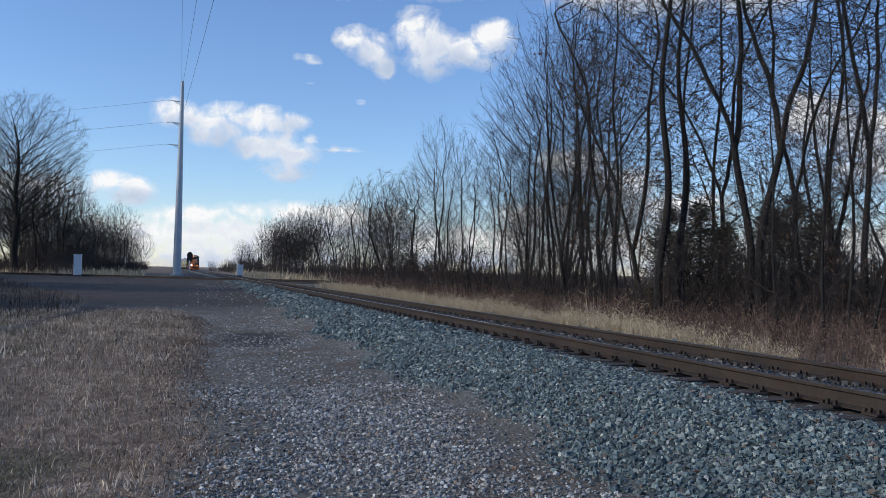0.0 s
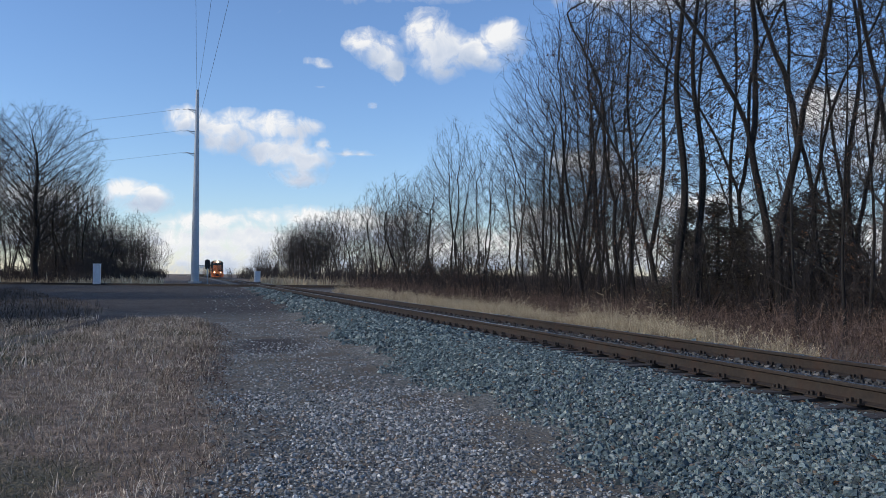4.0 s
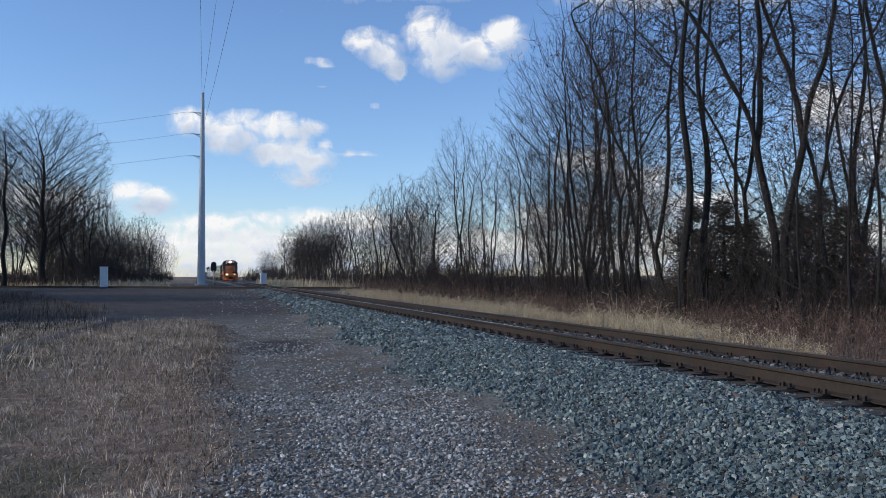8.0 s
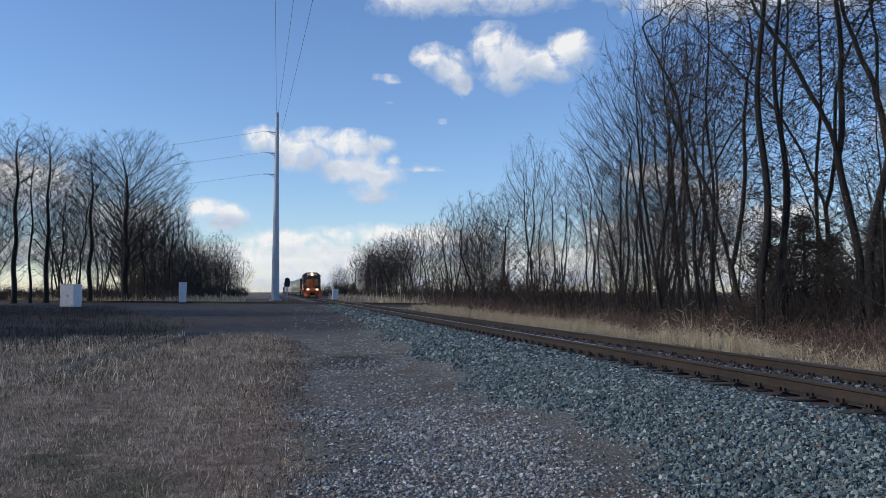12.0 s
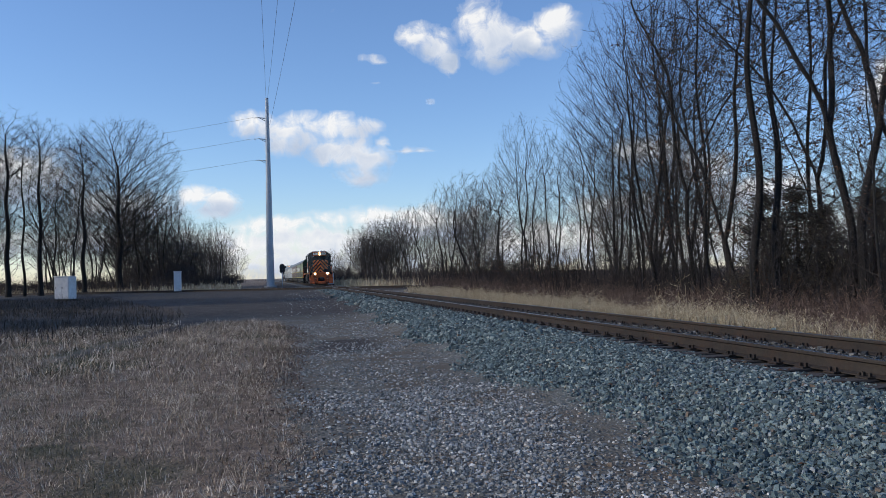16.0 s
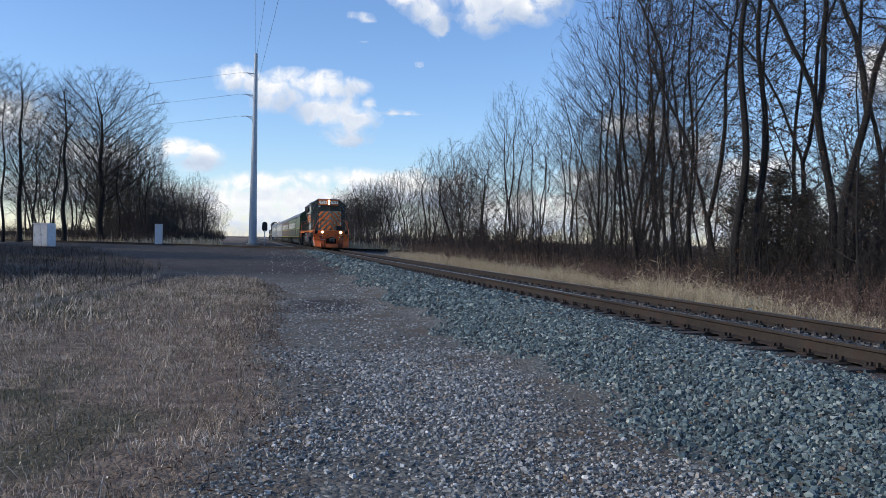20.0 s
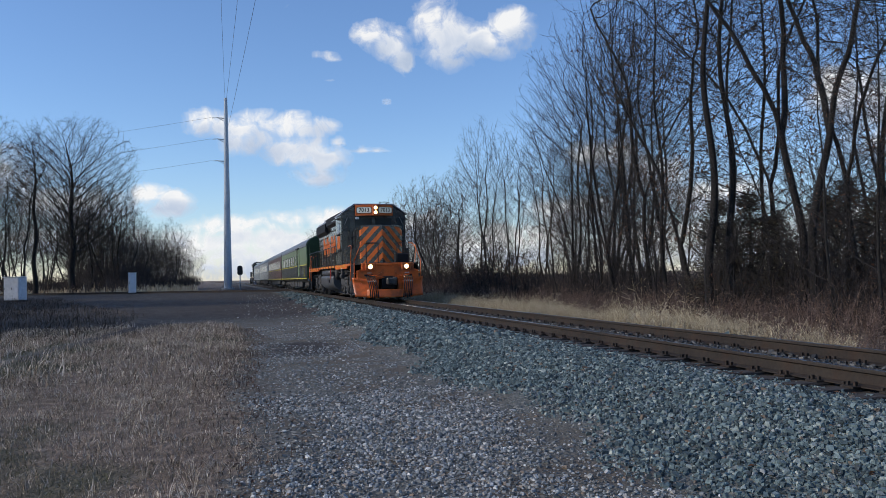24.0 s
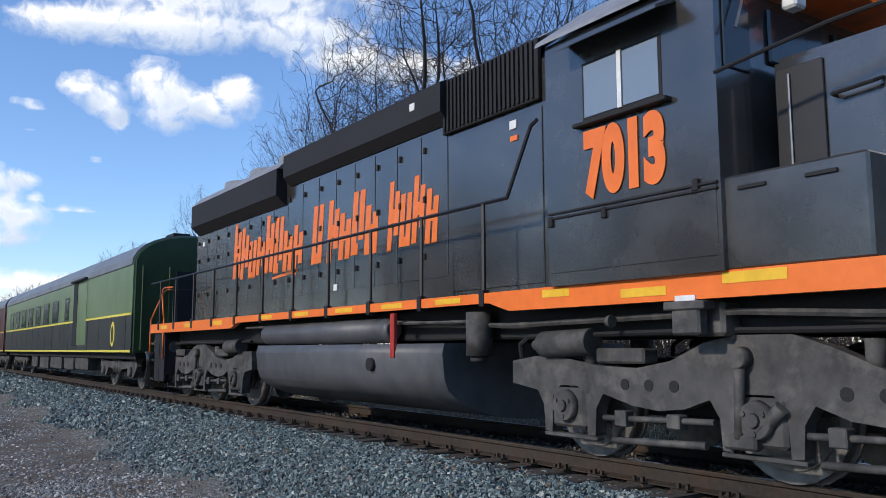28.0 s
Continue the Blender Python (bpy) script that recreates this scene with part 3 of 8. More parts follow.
def shoulder(x, y):
    return np.clip((x - toe(y)) / 0.5 + 0.5, 0, 1) * np.where(x > 5.6, 0.7, 1.0)


gx, gy = scatter(2.5, 5.9, 3.6, 15.0, 0.036, 1, shoulder)
stones("ballast_stones", gx, gy, 0.042, STONE, 2, label="loose blue-grey crushed stone ballast beside the rails")
gx, gy = scatter(2.6, 5.9, 15.0, 34.0, 0.068, 3, shoulder)
stones("ballast_stones", gx, gy, 0.07, STONE, 4, label="loose blue-grey crushed stone ballast beside the rails")
gx, gy = scatter(3.0, 5.9, 34.0, 76.0, 0.17, 33, shoulder)
stones("ballast_stones", gx, gy, 0.13, STONE, 34, label="loose blue-grey crushed stone ballast beside the rails")
gx, gy = scatter(6.3, 7.55, 3.0, 40.0, 0.07, 5, lambda x, y: np.full(x.shape, 0.75))
stones("ballast_stones", gx, gy, 0.055, OILY_STONE, 6, sink=0.5, label="dark crushed stone between the rails")
gx, gy = scatter(7.9, 9.6, 6.0, 45.0, 0.13, 7, lambda x, y: np.full(x.shape, 0.7))
stones("ballast_stones", gx, gy, 0.07, STONE, 8, label="crushed stone shoulder beyond the track")


def lot(x, y):
    n = np.sin(x * 1.7 + 2 * np.sin(y * 0.6)) * np.sin(y * 0.8 + 1.4 * np.sin(x * 0.9))
    fines = 1 - 0.85 * np.exp(-((x - toe(y) + 0.3) / 0.45) ** 2) * np.clip(0.4 + 0.9 * np.sin(y * 0.85 - 3.9), 0, 1)
    return fines * np.clip(0.6 + 0.55 * n + 0.3 * np.sin(x * 4.1 + y * 2.2) * np.sin(y * 3.7 - x), 0.06, 1) * np.clip(1.25 - 2.2 * turf_at(x, y), 0, 1) * np.clip((toe(y) - x) / 0.4 + 0.4, 0, 1) + 0.25 * (y < 7) * (x > 0.6) * (x < toe(y))


gx, gy = scatter(-1.6, 3.8, 3.4, 11.0, 0.03, 9, lot)
stones("gravel_stones", gx, gy, 0.027, PEBBLE, 10, flat=0.6, sink=0.35, label="grey and pale crushed gravel scattered on the lot")
gx, gy = scatter(-1.6, 3.9, 11.0, 27.0, 0.058, 11, lambda x, y: lot(x, y) * 0.7)
stones("gravel_stones", gx, gy, 0.032, PEBBLE, 12, flat=0.55, sink=0.35, label="grey and pale crushed gravel scattered on the lot")
gx, gy = scatter(-6.0, 4.2, 26.0, 74.0, 0.24, 13, lambda x, y: lot(x * 0.5, y * 0.3) * 0.45 * (1 - turf_at(x, y)))
stones("gravel_stones", gx, gy, 0.055, PEBBLE, 14, flat=0.5, sink=0.5, label="scattered gravel on the far lane")


def single_stone(n, l, b):
    o = n.new("ShaderNodeObjectInfo")
    c = ramp(n, l, o.outputs["Random"], (0, (0.07, 0.085, 0.095)), (0.5, (0.15, 0.18, 0.195)), (0.9, (0.25, 0.28, 0.285)), (1, (0.4, 0.42, 0.41)))
    f = noise_tex(n, l, coords(n, l), 40, 3)
    l.new(mix(n, l, 0.5, c, ramp(n, l, f, (0.3, (0.4,) * 3), (0.7, (1.0,) * 3)), "MULTIPLY"), b.inputs["Base Color"])
    bump(n, l, b, f, 0.3, 0.01)


SINGLE = material("single_ballast_stone", single_stone, Roughness=0.8)
bed = thing("ballast_bed", "shoulder of broken blue-grey ballast stones", "ballast", kind="structure")
kinds = []
for k in range(6):
    z = np.zeros(1)
    o = stones("stone", z, z, 0.052, SINGLE, 40 + k)
    o.data.transform(Matrix.Translation((0, 0, -float(height(0.0, 0.0)))))
    kinds.append(o.data)
    bpy.data.objects.remove(o)
r_ = random.Random(4)
for k in range(290):
    x, y = r_.uniform(3.5, 5.6), r_.uniform(4.0, 9.5)
    o = new("stone", kinds[k % 6])
    o.parent = bed
    o.matrix_basis = pose(x, y, float(height(x, y)) + 0.02, 0, 0, r_.uniform(0, 360))

# ---- bare trees ----
def tubes(name, segs, mat, parent, label="", kind="", tips=False):
    """Tapered tubes from rows of (p0, p1, r0, r1), with the given number of sides, as one mesh."""
    V, F, base = [], [], 0
    for sides, rows in segs.items():
        if not rows:
            continue
        sides = int(sides)
        a = np.array([(*p, *q, r, s) for p, q, r, s in rows], float)
        P, Q, R, S = a[:, 0:3], a[:, 3:6], a[:, 6], a[:, 7]
        D = Q - P
        D /= np.linalg.norm(D, axis=1)[:, None] + 1e-9
        ref = np.where(np.abs(D[:, 2:3]) < 0.8, np.array([[0, 0, 1.0]]), np.array([[1.0, 0, 0]]))
        A = np.cross(D, ref)
        A /= np.linalg.norm(A, axis=1)[:, None]
        B = np.cross(D, A)
        n = len(rows)
        ang = np.arange(sides) * 2 * math.pi / sides
        ring = A[:, None, :] * np.cos(ang)[None, :, None] + B[:, None, :] * np.sin(ang)[None, :, None]
        v = np.concatenate([P[:, None] + ring * R[:, None, None], Q[:, None] + ring * S[:, None, None]], 1)
        if tips and sides == 3:
            v = np.concatenate([P[:, None] + ring * R[:, None, None], Q[:, None]], 1)
            V.append(v.reshape(-1, 3))
            j = np.arange(3)
            f = np.stack([j, (j + 1) % 3, np.full(3, 3)], 1)[None] + (np.arange(n) * 4)[:, None, None] + base
            F += f.reshape(-1, 3).tolist()
            base += n * 4
            continue
        V.append(v.reshape(-1, 3))
        j = np.arange(sides)
        k = (j + 1) % sides
        f = np.stack([j, k, k + sides, j + sides], 1)[None] + (np.arange(n) * 2 * sides)[:, None, None] + base
        F += f.reshape(-1, 4).tolist()
        base += n * 2 * sides
    ob = mesh_object(name, np.concatenate(V).tolist(), F, mat, parent, label, smooth=True)
    if kind:
        ob["kind"] = kind
    return ob


def trunk_tube(name, rows, sides, mat, parent):
    """One stem as a single closed skin; rows follow one another from the root up."""
    V, F, prev = [], [], None
    for i, (p, q, r, s) in enumerate(rows):
        if prev is None or (Vector(p) - prev).length > 1e-4:
            V += [(p[0] + r * 1.25 * math.cos(2 * math.pi * k / sides), p[1] + r * 1.25 * math.sin(2 * math.pi * k / sides), p[2]) for k in range(sides)]
        a = len(V) - sides
        d = (Vector(q) - Vector(p)).normalized()
        u = (Vector((1, 0, 0)) - d * d.x).normalized()
        w = d.cross(u)
        V += [tuple(Vector(q) + u * s * math.cos(2 * math.pi * k / sides) + w * s * math.sin(2 * math.pi * k / sides)) for k in range(sides)]
        F += [(a + k, a + (k + 1) % sides, a + sides + (k + 1) % sides, a + sides + k) for k in range(sides)]
        prev = Vector(q)
    return mesh_object(name, V, F, mat, parent, smooth=True)


def grow(rnd, out, p, d, length, r, level, spec):
    """One branch and, from it, its side branches."""
    last = spec["levels"]
    steps = 1 if level == last else (9, 5, 3, 1)[level]
    pts, step = [Vector(p)], length / steps
    d = Vector(d).normalized()
    up = spec["up"][min(level, len(spec["up"]) - 1)]
    wob = spec["wob"][min(level, len(spec["wob"]) - 1)]
    for i in range(steps):
        d = (d + Vector((rnd.gauss(0, wob), rnd.gauss(0, wob), rnd.gauss(0, wob * 0.6) + up))).normalized()
        pts.append(pts[-1] + d * step)
    tip = 0.25 if level else spec.get("tip", 0.22)
    rad = [r * (1 - (1 - tip) * i / steps) for i in range(steps + 1)]
    for i in range(steps):
        out[level].append((pts[i], pts[i + 1], rad[i], rad[i + 1]))
    if level >= last:
        return
    n = spec["kids"][level]
    n = max(1, int(round(n * rnd.uniform(0.8, 1.2))))
    lo = spec["bare"] if level == 0 else 0.18
    for k in range(n):
        f = lo + (1 - lo) * ((k + rnd.random()) / n) ** 0.9
        f = min(f, 0.985)
        i = min(int(f * steps), steps - 1)
        q = pts[i].lerp(pts[i + 1], f * steps - i)
        ax = (pts[i + 1] - pts[i]).normalized()
        side = ax.orthogonal().normalized()
        side.rotate(Matrix.Rotation(rnd.uniform(0, 2 * math.pi) if level else k * 2.4 + rnd.uniform(-0.5, 0.5), 3, ax))
        spread = math.radians(spec["angle"][min(level, len(spec["angle"]) - 1)] * rnd.uniform(0.75, 1.25))
        nd = ax * math.cos(spread) + side * math.sin(spread)
        shape = spec["shape"](f) if level == 0 else (1.15 - 0.7 * f)
        nl = length * spec["ratio"][level] * shape * rnd.uniform(0.75, 1.2)
        rr = rad[i] * spec["thin"][level] * rnd.uniform(0.8, 1.1)
        grow(rnd, out, q, nd, nl, max(rr, spec["twig"]), level + 1, spec)


def bare_tree(seed, tall, spec, lean=(0, 0), leaves=0, stems=1, label="", spread=0.0):
    rnd = random.Random(seed)
    out = [[] for _ in range(6)]
    for s in range(stems):
        off = Vector((rnd.uniform(-spread, spread), rnd.uniform(-spread, spread), 0))
        d = Vector((lean[0] + off.x * 0.22, lean[1] + off.y * 0.22, 1))
        grow(rnd, out, off - Vector((0, 0, 0.15)), d, tall * (1 if s == 0 else rnd.uniform(0.7, 0.95)), spec["girth"] * (1 if s == 0 else rnd.uniform(0.6, 0.9)), 0, spec)
    tree = thing("bare_tree", label, "tree")
    last = spec["levels"]
    fine = spec.get("fine", False)
    trunk_tube("trunk", out[0], 6 if fine else 8, BARK, tree)
    crown = tubes("crown", {4: [] if fine else out[1], 3: (out[1] if fine else []) + [s for k in range(2, last) for s in out[k]]}, TWIG if fine else BARK, tree, "bare branches", kind="stuff")
    tubes("twig_spray", {3: out[last]}, TWIG, crown, "fine bare twigs", kind="stuff", tips=True)
    if leaves:
        tips = [s for s in out[3] or out[2] if s[1].z < tall * 0.75 and s[1].z > 0.8]
        rnd.shuffle(tips)
        V, F = [], []
        for p, q, *_ in tips[:leaves]:
            for _ in range(3):
                c = q + Vector((rnd.gauss(0, 0.08), rnd.gauss(0, 0.08), rnd.gauss(-0.03, 0.06)))
                a = Vector((rnd.gauss(0, 1), rnd.gauss(0, 1), rnd.gauss(0, 0.6))).normalized()
                b = a.cross(Vector((rnd.gauss(0, 1), rnd.gauss(0, 1), rnd.gauss(0, 1)))).normalized()
                sz = rnd.uniform(0.028, 0.06)
                n = a.cross(b) * sz * 0.3
                k = len(V)
                V += [c - a * sz, c + b * sz * 0.5 + n, c + a * sz, c - b * sz * 0.5 + n]
                F += [(k, k + 1, k + 2), (k, k + 2, k + 3)]
        if V:
            mesh_object("foliage", [tuple(v) for v in V], F, DEAD_LEAF, tree, "withered brown leaves")["kind"] = "stuff"
    return tree


def colonise(r, P, par, aims, step, reach, kill, rise, wander, rounds=150):
    """Grows a skeleton from the given stems towards points scattered through the crown. Returns places and parents."""
    P, par, A = np.array(P, float), list(par), np.array(aims, float)
    d2 = ((A[:, None] - P[None]) ** 2).sum(-1)
    near, best = d2.argmin(1), d2.min(1)
    live, kids = np.ones(len(A), bool), {}
    for _ in range(rounds):
        m = live & (best < reach * reach)
        if not m.any():
            break
        idx = near[m]
        dirs = A[m] - P[idx]
        dirs /= np.linalg.norm(dirs, axis=1)[:, None] + 1e-9
        nodes, inv = np.unique(idx, return_inverse=True)
        acc = np.zeros((len(nodes), 3))
        np.add.at(acc, inv, dirs)
        acc /= np.linalg.norm(acc, axis=1)[:, None] + 1e-9
        acc += r.normal(0, wander, acc.shape) + np.array([0, 0, rise])
        acc /= np.linalg.norm(acc, axis=1)[:, None] + 1e-9
        fresh, fresh_par = [], []
        for n, d in zip(nodes.tolist(), acc):
            k = kids.setdefault(n, [])
            if len(k) >= 3 or any(float(d @ o) > 0.96 for o in k):
                live[m & (near == n)] = False
                continue
            k.append(d)
            fresh.append(P[n] + d * step)
            fresh_par.append(n)
        if not fresh:
            continue
        base, N = len(P), np.array(fresh)
        P = np.concatenate([P, N])
        par += fresh_par
        d2 = ((A[:, None] - N[None]) ** 2).sum(-1)
        j, b = d2.argmin(1), d2.min(1)
        w = b < best
        near[w], best[w] = base + j[w], b[w]
        live &= best > kill * kill
    return P, np.array(par)


def crown_tree(seed, tall, wide, bare, girth, label, stems=1, lean=(0.0, 0.0), bow=0.0, lead=0.72, fork=0, low=0.0, aims=2600, step=0.25, reach=2.4, kill=0.36, rise=0.14, twig=0.0065, spray=2, long=0.55, leaves=0, climb=0.8, coarse=False):
    """A bare tree whose limbs fill an oval crown. bare: share of the height below the crown; lead: how far up the stem runs;
    fork: number of stems into which it parts; low: share of the points strewn round the lower trunk; bow: sideways bend in metres; climb: how steeply the branches rise."""
    r = np.random.RandomState(seed)
    P, par = [], []
    roots = []
    for s in range(stems):
        a = r.uniform(0, 6.28)
        off = np.array([math.cos(a), math.sin(a)]) * (0.0 if stems == 1 else r.uniform(0.15, 0.45))
        out = off * 0.28 + np.array(lean)
        top = tall * lead * (1.0 if s == 0 else r.uniform(0.75, 1.0))
        n = int(top / 0.35)
        ph, amp = r.uniform(0, 6.28, 2), r.uniform(0.06, 0.16, 2)
        last = -1
        split = int(n * (bare + 0.06)) if fork else n
        tips = []
        for i in range(split + 1):
            z = top * i / n
            f = z / tall
            x = off[0] + out[0] * z + bow * math.sin(math.pi * f) + amp[0] * math.sin(z * 0.9 + ph[0]) * min(1, f * 6)
            y = off[1] + out[1] * z + amp[1] * math.sin(z * 1.1 + ph[1]) * min(1, f * 6)
            P.append((x, y, z - 0.2))
            par.append(last)
            if last < 0:
                roots.append(len(P) - 1)
            last = len(P) - 1
        a0 = r.uniform(0, 6.28)
        for k in range(fork):
            q, d, prev = np.array(P[last]), np.array([math.cos(a0 + k * 6.28 / fork) * 0.3, math.sin(a0 + k * 6.28 / fork) * 0.3, 1.0]), last
            for i in range(int((n - split) * r.uniform(0.6, 1.0))):
                d = d / np.linalg.norm(d)
                q = q + d * 0.35
                d = d + r.normal(0, 0.07, 3) + np.array([0, 0, 0.05])
                P.append(tuple(q))
                par.append(prev)
                prev = len(P) - 1
    v = r.normal(0, 1, (aims, 3))
    v /= np.linalg.norm(v, axis=1)[:, None]
    v *= r.rand(aims, 1) ** 0.42
    mid = tall * (1 + bare) / 2
    axis = np.array([lean[0] * mid + bow * math.sin(math.pi * (1 + bare) / 2), lean[1] * mid, mid])
    cloud_ = axis + v * np.array([wide / 2, wide / 2, tall * (1 - bare) / 2])
    # an uneven outline: whole sectors of the crown reach less far
    ang = np.arctan2(v[:, 1], v[:, 0])
    cut = 0.80 + 0.2 * np.sin(ang * 2 + r.uniform(0, 6)) * np.sin(v[:, 2] * 3 + r.uniform(0, 6)) + 0.1 * np.sin(ang * 5 + v[:, 2] * 6)
    cloud_ = cloud_[np.linalg.norm(v, axis=1) < cut + 0.15]
    if low:
        m = int(aims * low)
        z = tall * r.uniform(0.12, bare + 0.15, m)
        a, d = r.uniform(0, 6.28, m), wide * 0.42 * r.rand(m) ** 0.6
        cloud_ = np.concatenate([cloud_, np.stack([lean[0] * z + d * np.cos(a), lean[1] * z + d * np.sin(a), z], 1)])
    # branches grow level in a space that sinks away from the stem's axis, and so rise at an angle in this one
    def away(q):
        f = np.clip(q[:, 2], 0, tall)
        return np.hypot(q[:, 0] - lean[0] * f - bow * np.sin(math.pi * f / tall), q[:, 1] - lean[1] * f)
    P = np.array(P, float)
    fall = climb * away(cloud_)
    cloud_[:, 2] -= fall
    cloud_ = cloud_[cloud_[:, 2] > 0.1 * tall]
    P[:, 2] -= climb * away(P)
    P, par = colonise(r, P, par, cloud_, step, reach, kill, rise, 0.16)
    P[:, 2] += climb * away(P)
    n = len(P)
    tips_below = np.zeros(n)
    child = np.bincount(par[par >= 0], minlength=n)
    tips_below[child == 0] = 1
    heir = np.full(n, -1)
    for i in range(n - 1, -1, -1):
        p = par[i]
        if p >= 0:
            tips_below[p] += tips_below[i]
    for i in range(n):
        p = par[i]
        if p >= 0 and (heir[p] < 0 or tips_below[i] > tips_below[heir[p]]):
            heir[p] = i
    rad = np.minimum(twig * tips_below ** 0.52, girth * 0.55)
    tree = thing("bare_tree", label, "tree")
    stem, on_stem = [], set()
    for root in roots:
        path = [root]
        while heir[path[-1]] >= 0 and (len(path) < 4 or rad[heir[path[-1]]] > 0.33 * girth):
            path.append(heir[path[-1]])
        top, foot, head = P[path[-1]][2], girth * (0.8 if stems > 1 else 1.0), rad[path[-1]]
        for i in path:
            f = min(1.0, max(0.0, P[i][2] / top))
            rad[i] = (foot + (head - foot) * f) * (1.0 + 0.4 * max(0.0, 1 - P[i][2] / 0.7))
        for i, j in zip(path, path[1:]):
            stem.append((Vector(P[i]), Vector(P[j]), rad[i], rad[j]))
            on_stem.add(j)
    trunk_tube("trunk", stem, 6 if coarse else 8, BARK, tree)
    limbs = {4: [], 3: []}
    fine = {3: []}
    for i in range(n):
        p = par[i]
        if p < 0 or i in on_stem:
            continue
        row = (P[p], P[i], min(rad[p], rad[i] * 1.25), rad[i])
        if rad[i] > 2.1 * twig:
            limbs[4 if rad[i] > 0.035 and not coarse else 3].append(row)
        else:
            fine[3].append(row)
    # coarse far crowns take the paler colour that carries the haze
    crown = tubes("crown", limbs if limbs[3] or limbs[4] else fine, HAZED_SCRUB if coarse else BARK, tree, "bare branches", kind="stuff")
    sprays = {3: []}
    for i in range(n):
        p = par[i]
        if p < 0 or tips_below[i] > 5:
            continue
        d = P[i] - P[p]
        d /= np.linalg.norm(d) + 1e-9
        for k in range(spray + (child[i] == 0)):
            u = d + r.normal(0, 0.55, 3) + np.array([0, 0, 0.12])
            u /= np.linalg.norm(u)
            sprays[3].append((P[i], P[i] + u * long * r.uniform(0.5, 1.3), twig * 0.85, 0.0))
    if fine[3]:
        tubes("branch_spray", fine, HAZED_SCRUB if coarse else TWIG, crown, "thin bare branches", kind="stuff")
    tubes("twig_spray", sprays, HAZED_SCRUB if coarse else TWIG, crown, "fine bare twigs", kind="stuff", tips=True)
    if leaves:
        ends = [i for i in range(n) if child[i] == 0 and P[i][2] < tall * 0.7]
        r.shuffle(ends)
        V, F = [], []
        for i in ends[:leaves]:
            for _ in range(5):
                c = Vector(P[i]) + Vector(r.normal(0, 0.16, 3))
                a = Vector(r.normal(0, 1, 3)).normalized()
                b = a.cross(Vector(r.normal(0, 1, 3))).normalized()
                sz = r.uniform(0.035, 0.075)
                up = a.cross(b) * sz * 0.3
                k = len(V)
                V += [c - a * sz, c + b * sz * 0.5 + up, c + a * sz, c - b * sz * 0.5 + up]
                F += [(k, k + 1, k + 2), (k, k + 2, k + 3)]
        mesh_object("foliage", [tuple(v_) for v_ in V], F, DEAD_LEAF, tree, "withered brown leaves")["kind"] = "stuff"
    return tree


UPRIGHT = dict(levels=4, girth=0.105, kids=(17, 7, 4, 4), ratio=(0.4, 0.5, 0.5, 1.25), thin=(0.4, 0.5, 0.6, 0.7), angle=(62, 46, 44, 40), up=(0.01, 0.05, 0.03, 0.02), wob=(0.05, 0.1, 0.1, 0.1), bare=0.2, twig=0.0055, shape=lambda f: 1.15 - 0.75 * f)
THIN = dict(UPRIGHT, levels=3, girth=0.06, kids=(20, 6, 6), ratio=(0.34, 0.48, 1.1), up=(0.01, 0.04, 0.02), angle=(56, 46, 42), bare=0.14, twig=0.007, wob=(0.06, 0.09, 0.09), fine=True)
SHRUB = dict(UPRIGHT, levels=3, girth=0.035, kids=(7, 5, 5), ratio=(0.45, 0.5, 0.5), angle=(36, 38, 36), bare=0.1, twig=0.008, wob=(0.07, 0.1, 0.12), fine=True)

protos = {}


NOMINAL = {"wood": 15.0, "edge": 15.0, "lean": 15.0, "thin": 10.0, "round": 20.0, "far": 13.0, "shrub": 3.6, "farshrub": 5.5}


def proto(key, ob):
    """A tree to copy, with the factor that brings it to its kind's usual height."""
    top = max(v.co.z for c in ob.children_recursive if c.type == "MESH" for v in c.data.vertices)
    protos[key] = [ob, False, NOMINAL[key.rstrip("0123456789")] / top]


WOOD = "bare grey-brown deciduous tree at the edge of the woods"
for i, (wide, bare, girth, bow, lead, fork) in enumerate(((6.4, 0.24, 0.105, 0.3, 0.8, 0), (5.4, 0.32, 0.085, 0.35, 0.8, 2), (6.6, 0.2, 0.095, -0.35, 0.66, 2), (5.0, 0.25, 0.075, 0.25, 0.8, 0), (6.2, 0.36, 0.125, -0.1, 0.84, 0))):
    proto("wood%d" % i, crown_tree(11 + i, 15.0, wide, bare, girth, WOOD, bow=bow, lead=lead, fork=fork, low=0.25, aims=1500, kill=0.42, rise=0.04, twig=0.0052, spray=1, long=0.45, climb=(0.6, 0.45, 0.75, 0.5, 0.35)[i], lean=((0.02, 0), (-0.03, 0.01), (0.01, 0.02), (0.04, 0), (-0.01, 0))[i], leaves=130 if i in (1, 3) else 0))
for i in range(2):
    proto("edge%d" % i, crown_tree(21 + i, 15.0, 7.0, 0.1, 0.1, "bare many-stemmed tree with an oval crown by the woods", stems=3 + i, lead=0.66, aims=3200, rise=0.05, low=0.05, long=0.55, climb=1.15, kill=0.36, twig=0.0055, spray=1))
for i in range(3):
    proto("lean%d" % i, crown_tree(31 + i, 15.0, 7.0, 0.36, (0.125, 0.135, 0.1)[i], "bare forked tree with dark rough bark in the woods", lean=((-0.13, 0.02), (0.15, 0.03), (-0.06, 0.0))[i], bow=(0.5, -0.4, 0.3)[i], lead=0.85, fork=2, low=0.1, rise=0.03, climb=0.5, aims=1500, kill=0.4, twig=0.0055, spray=1, long=0.5))
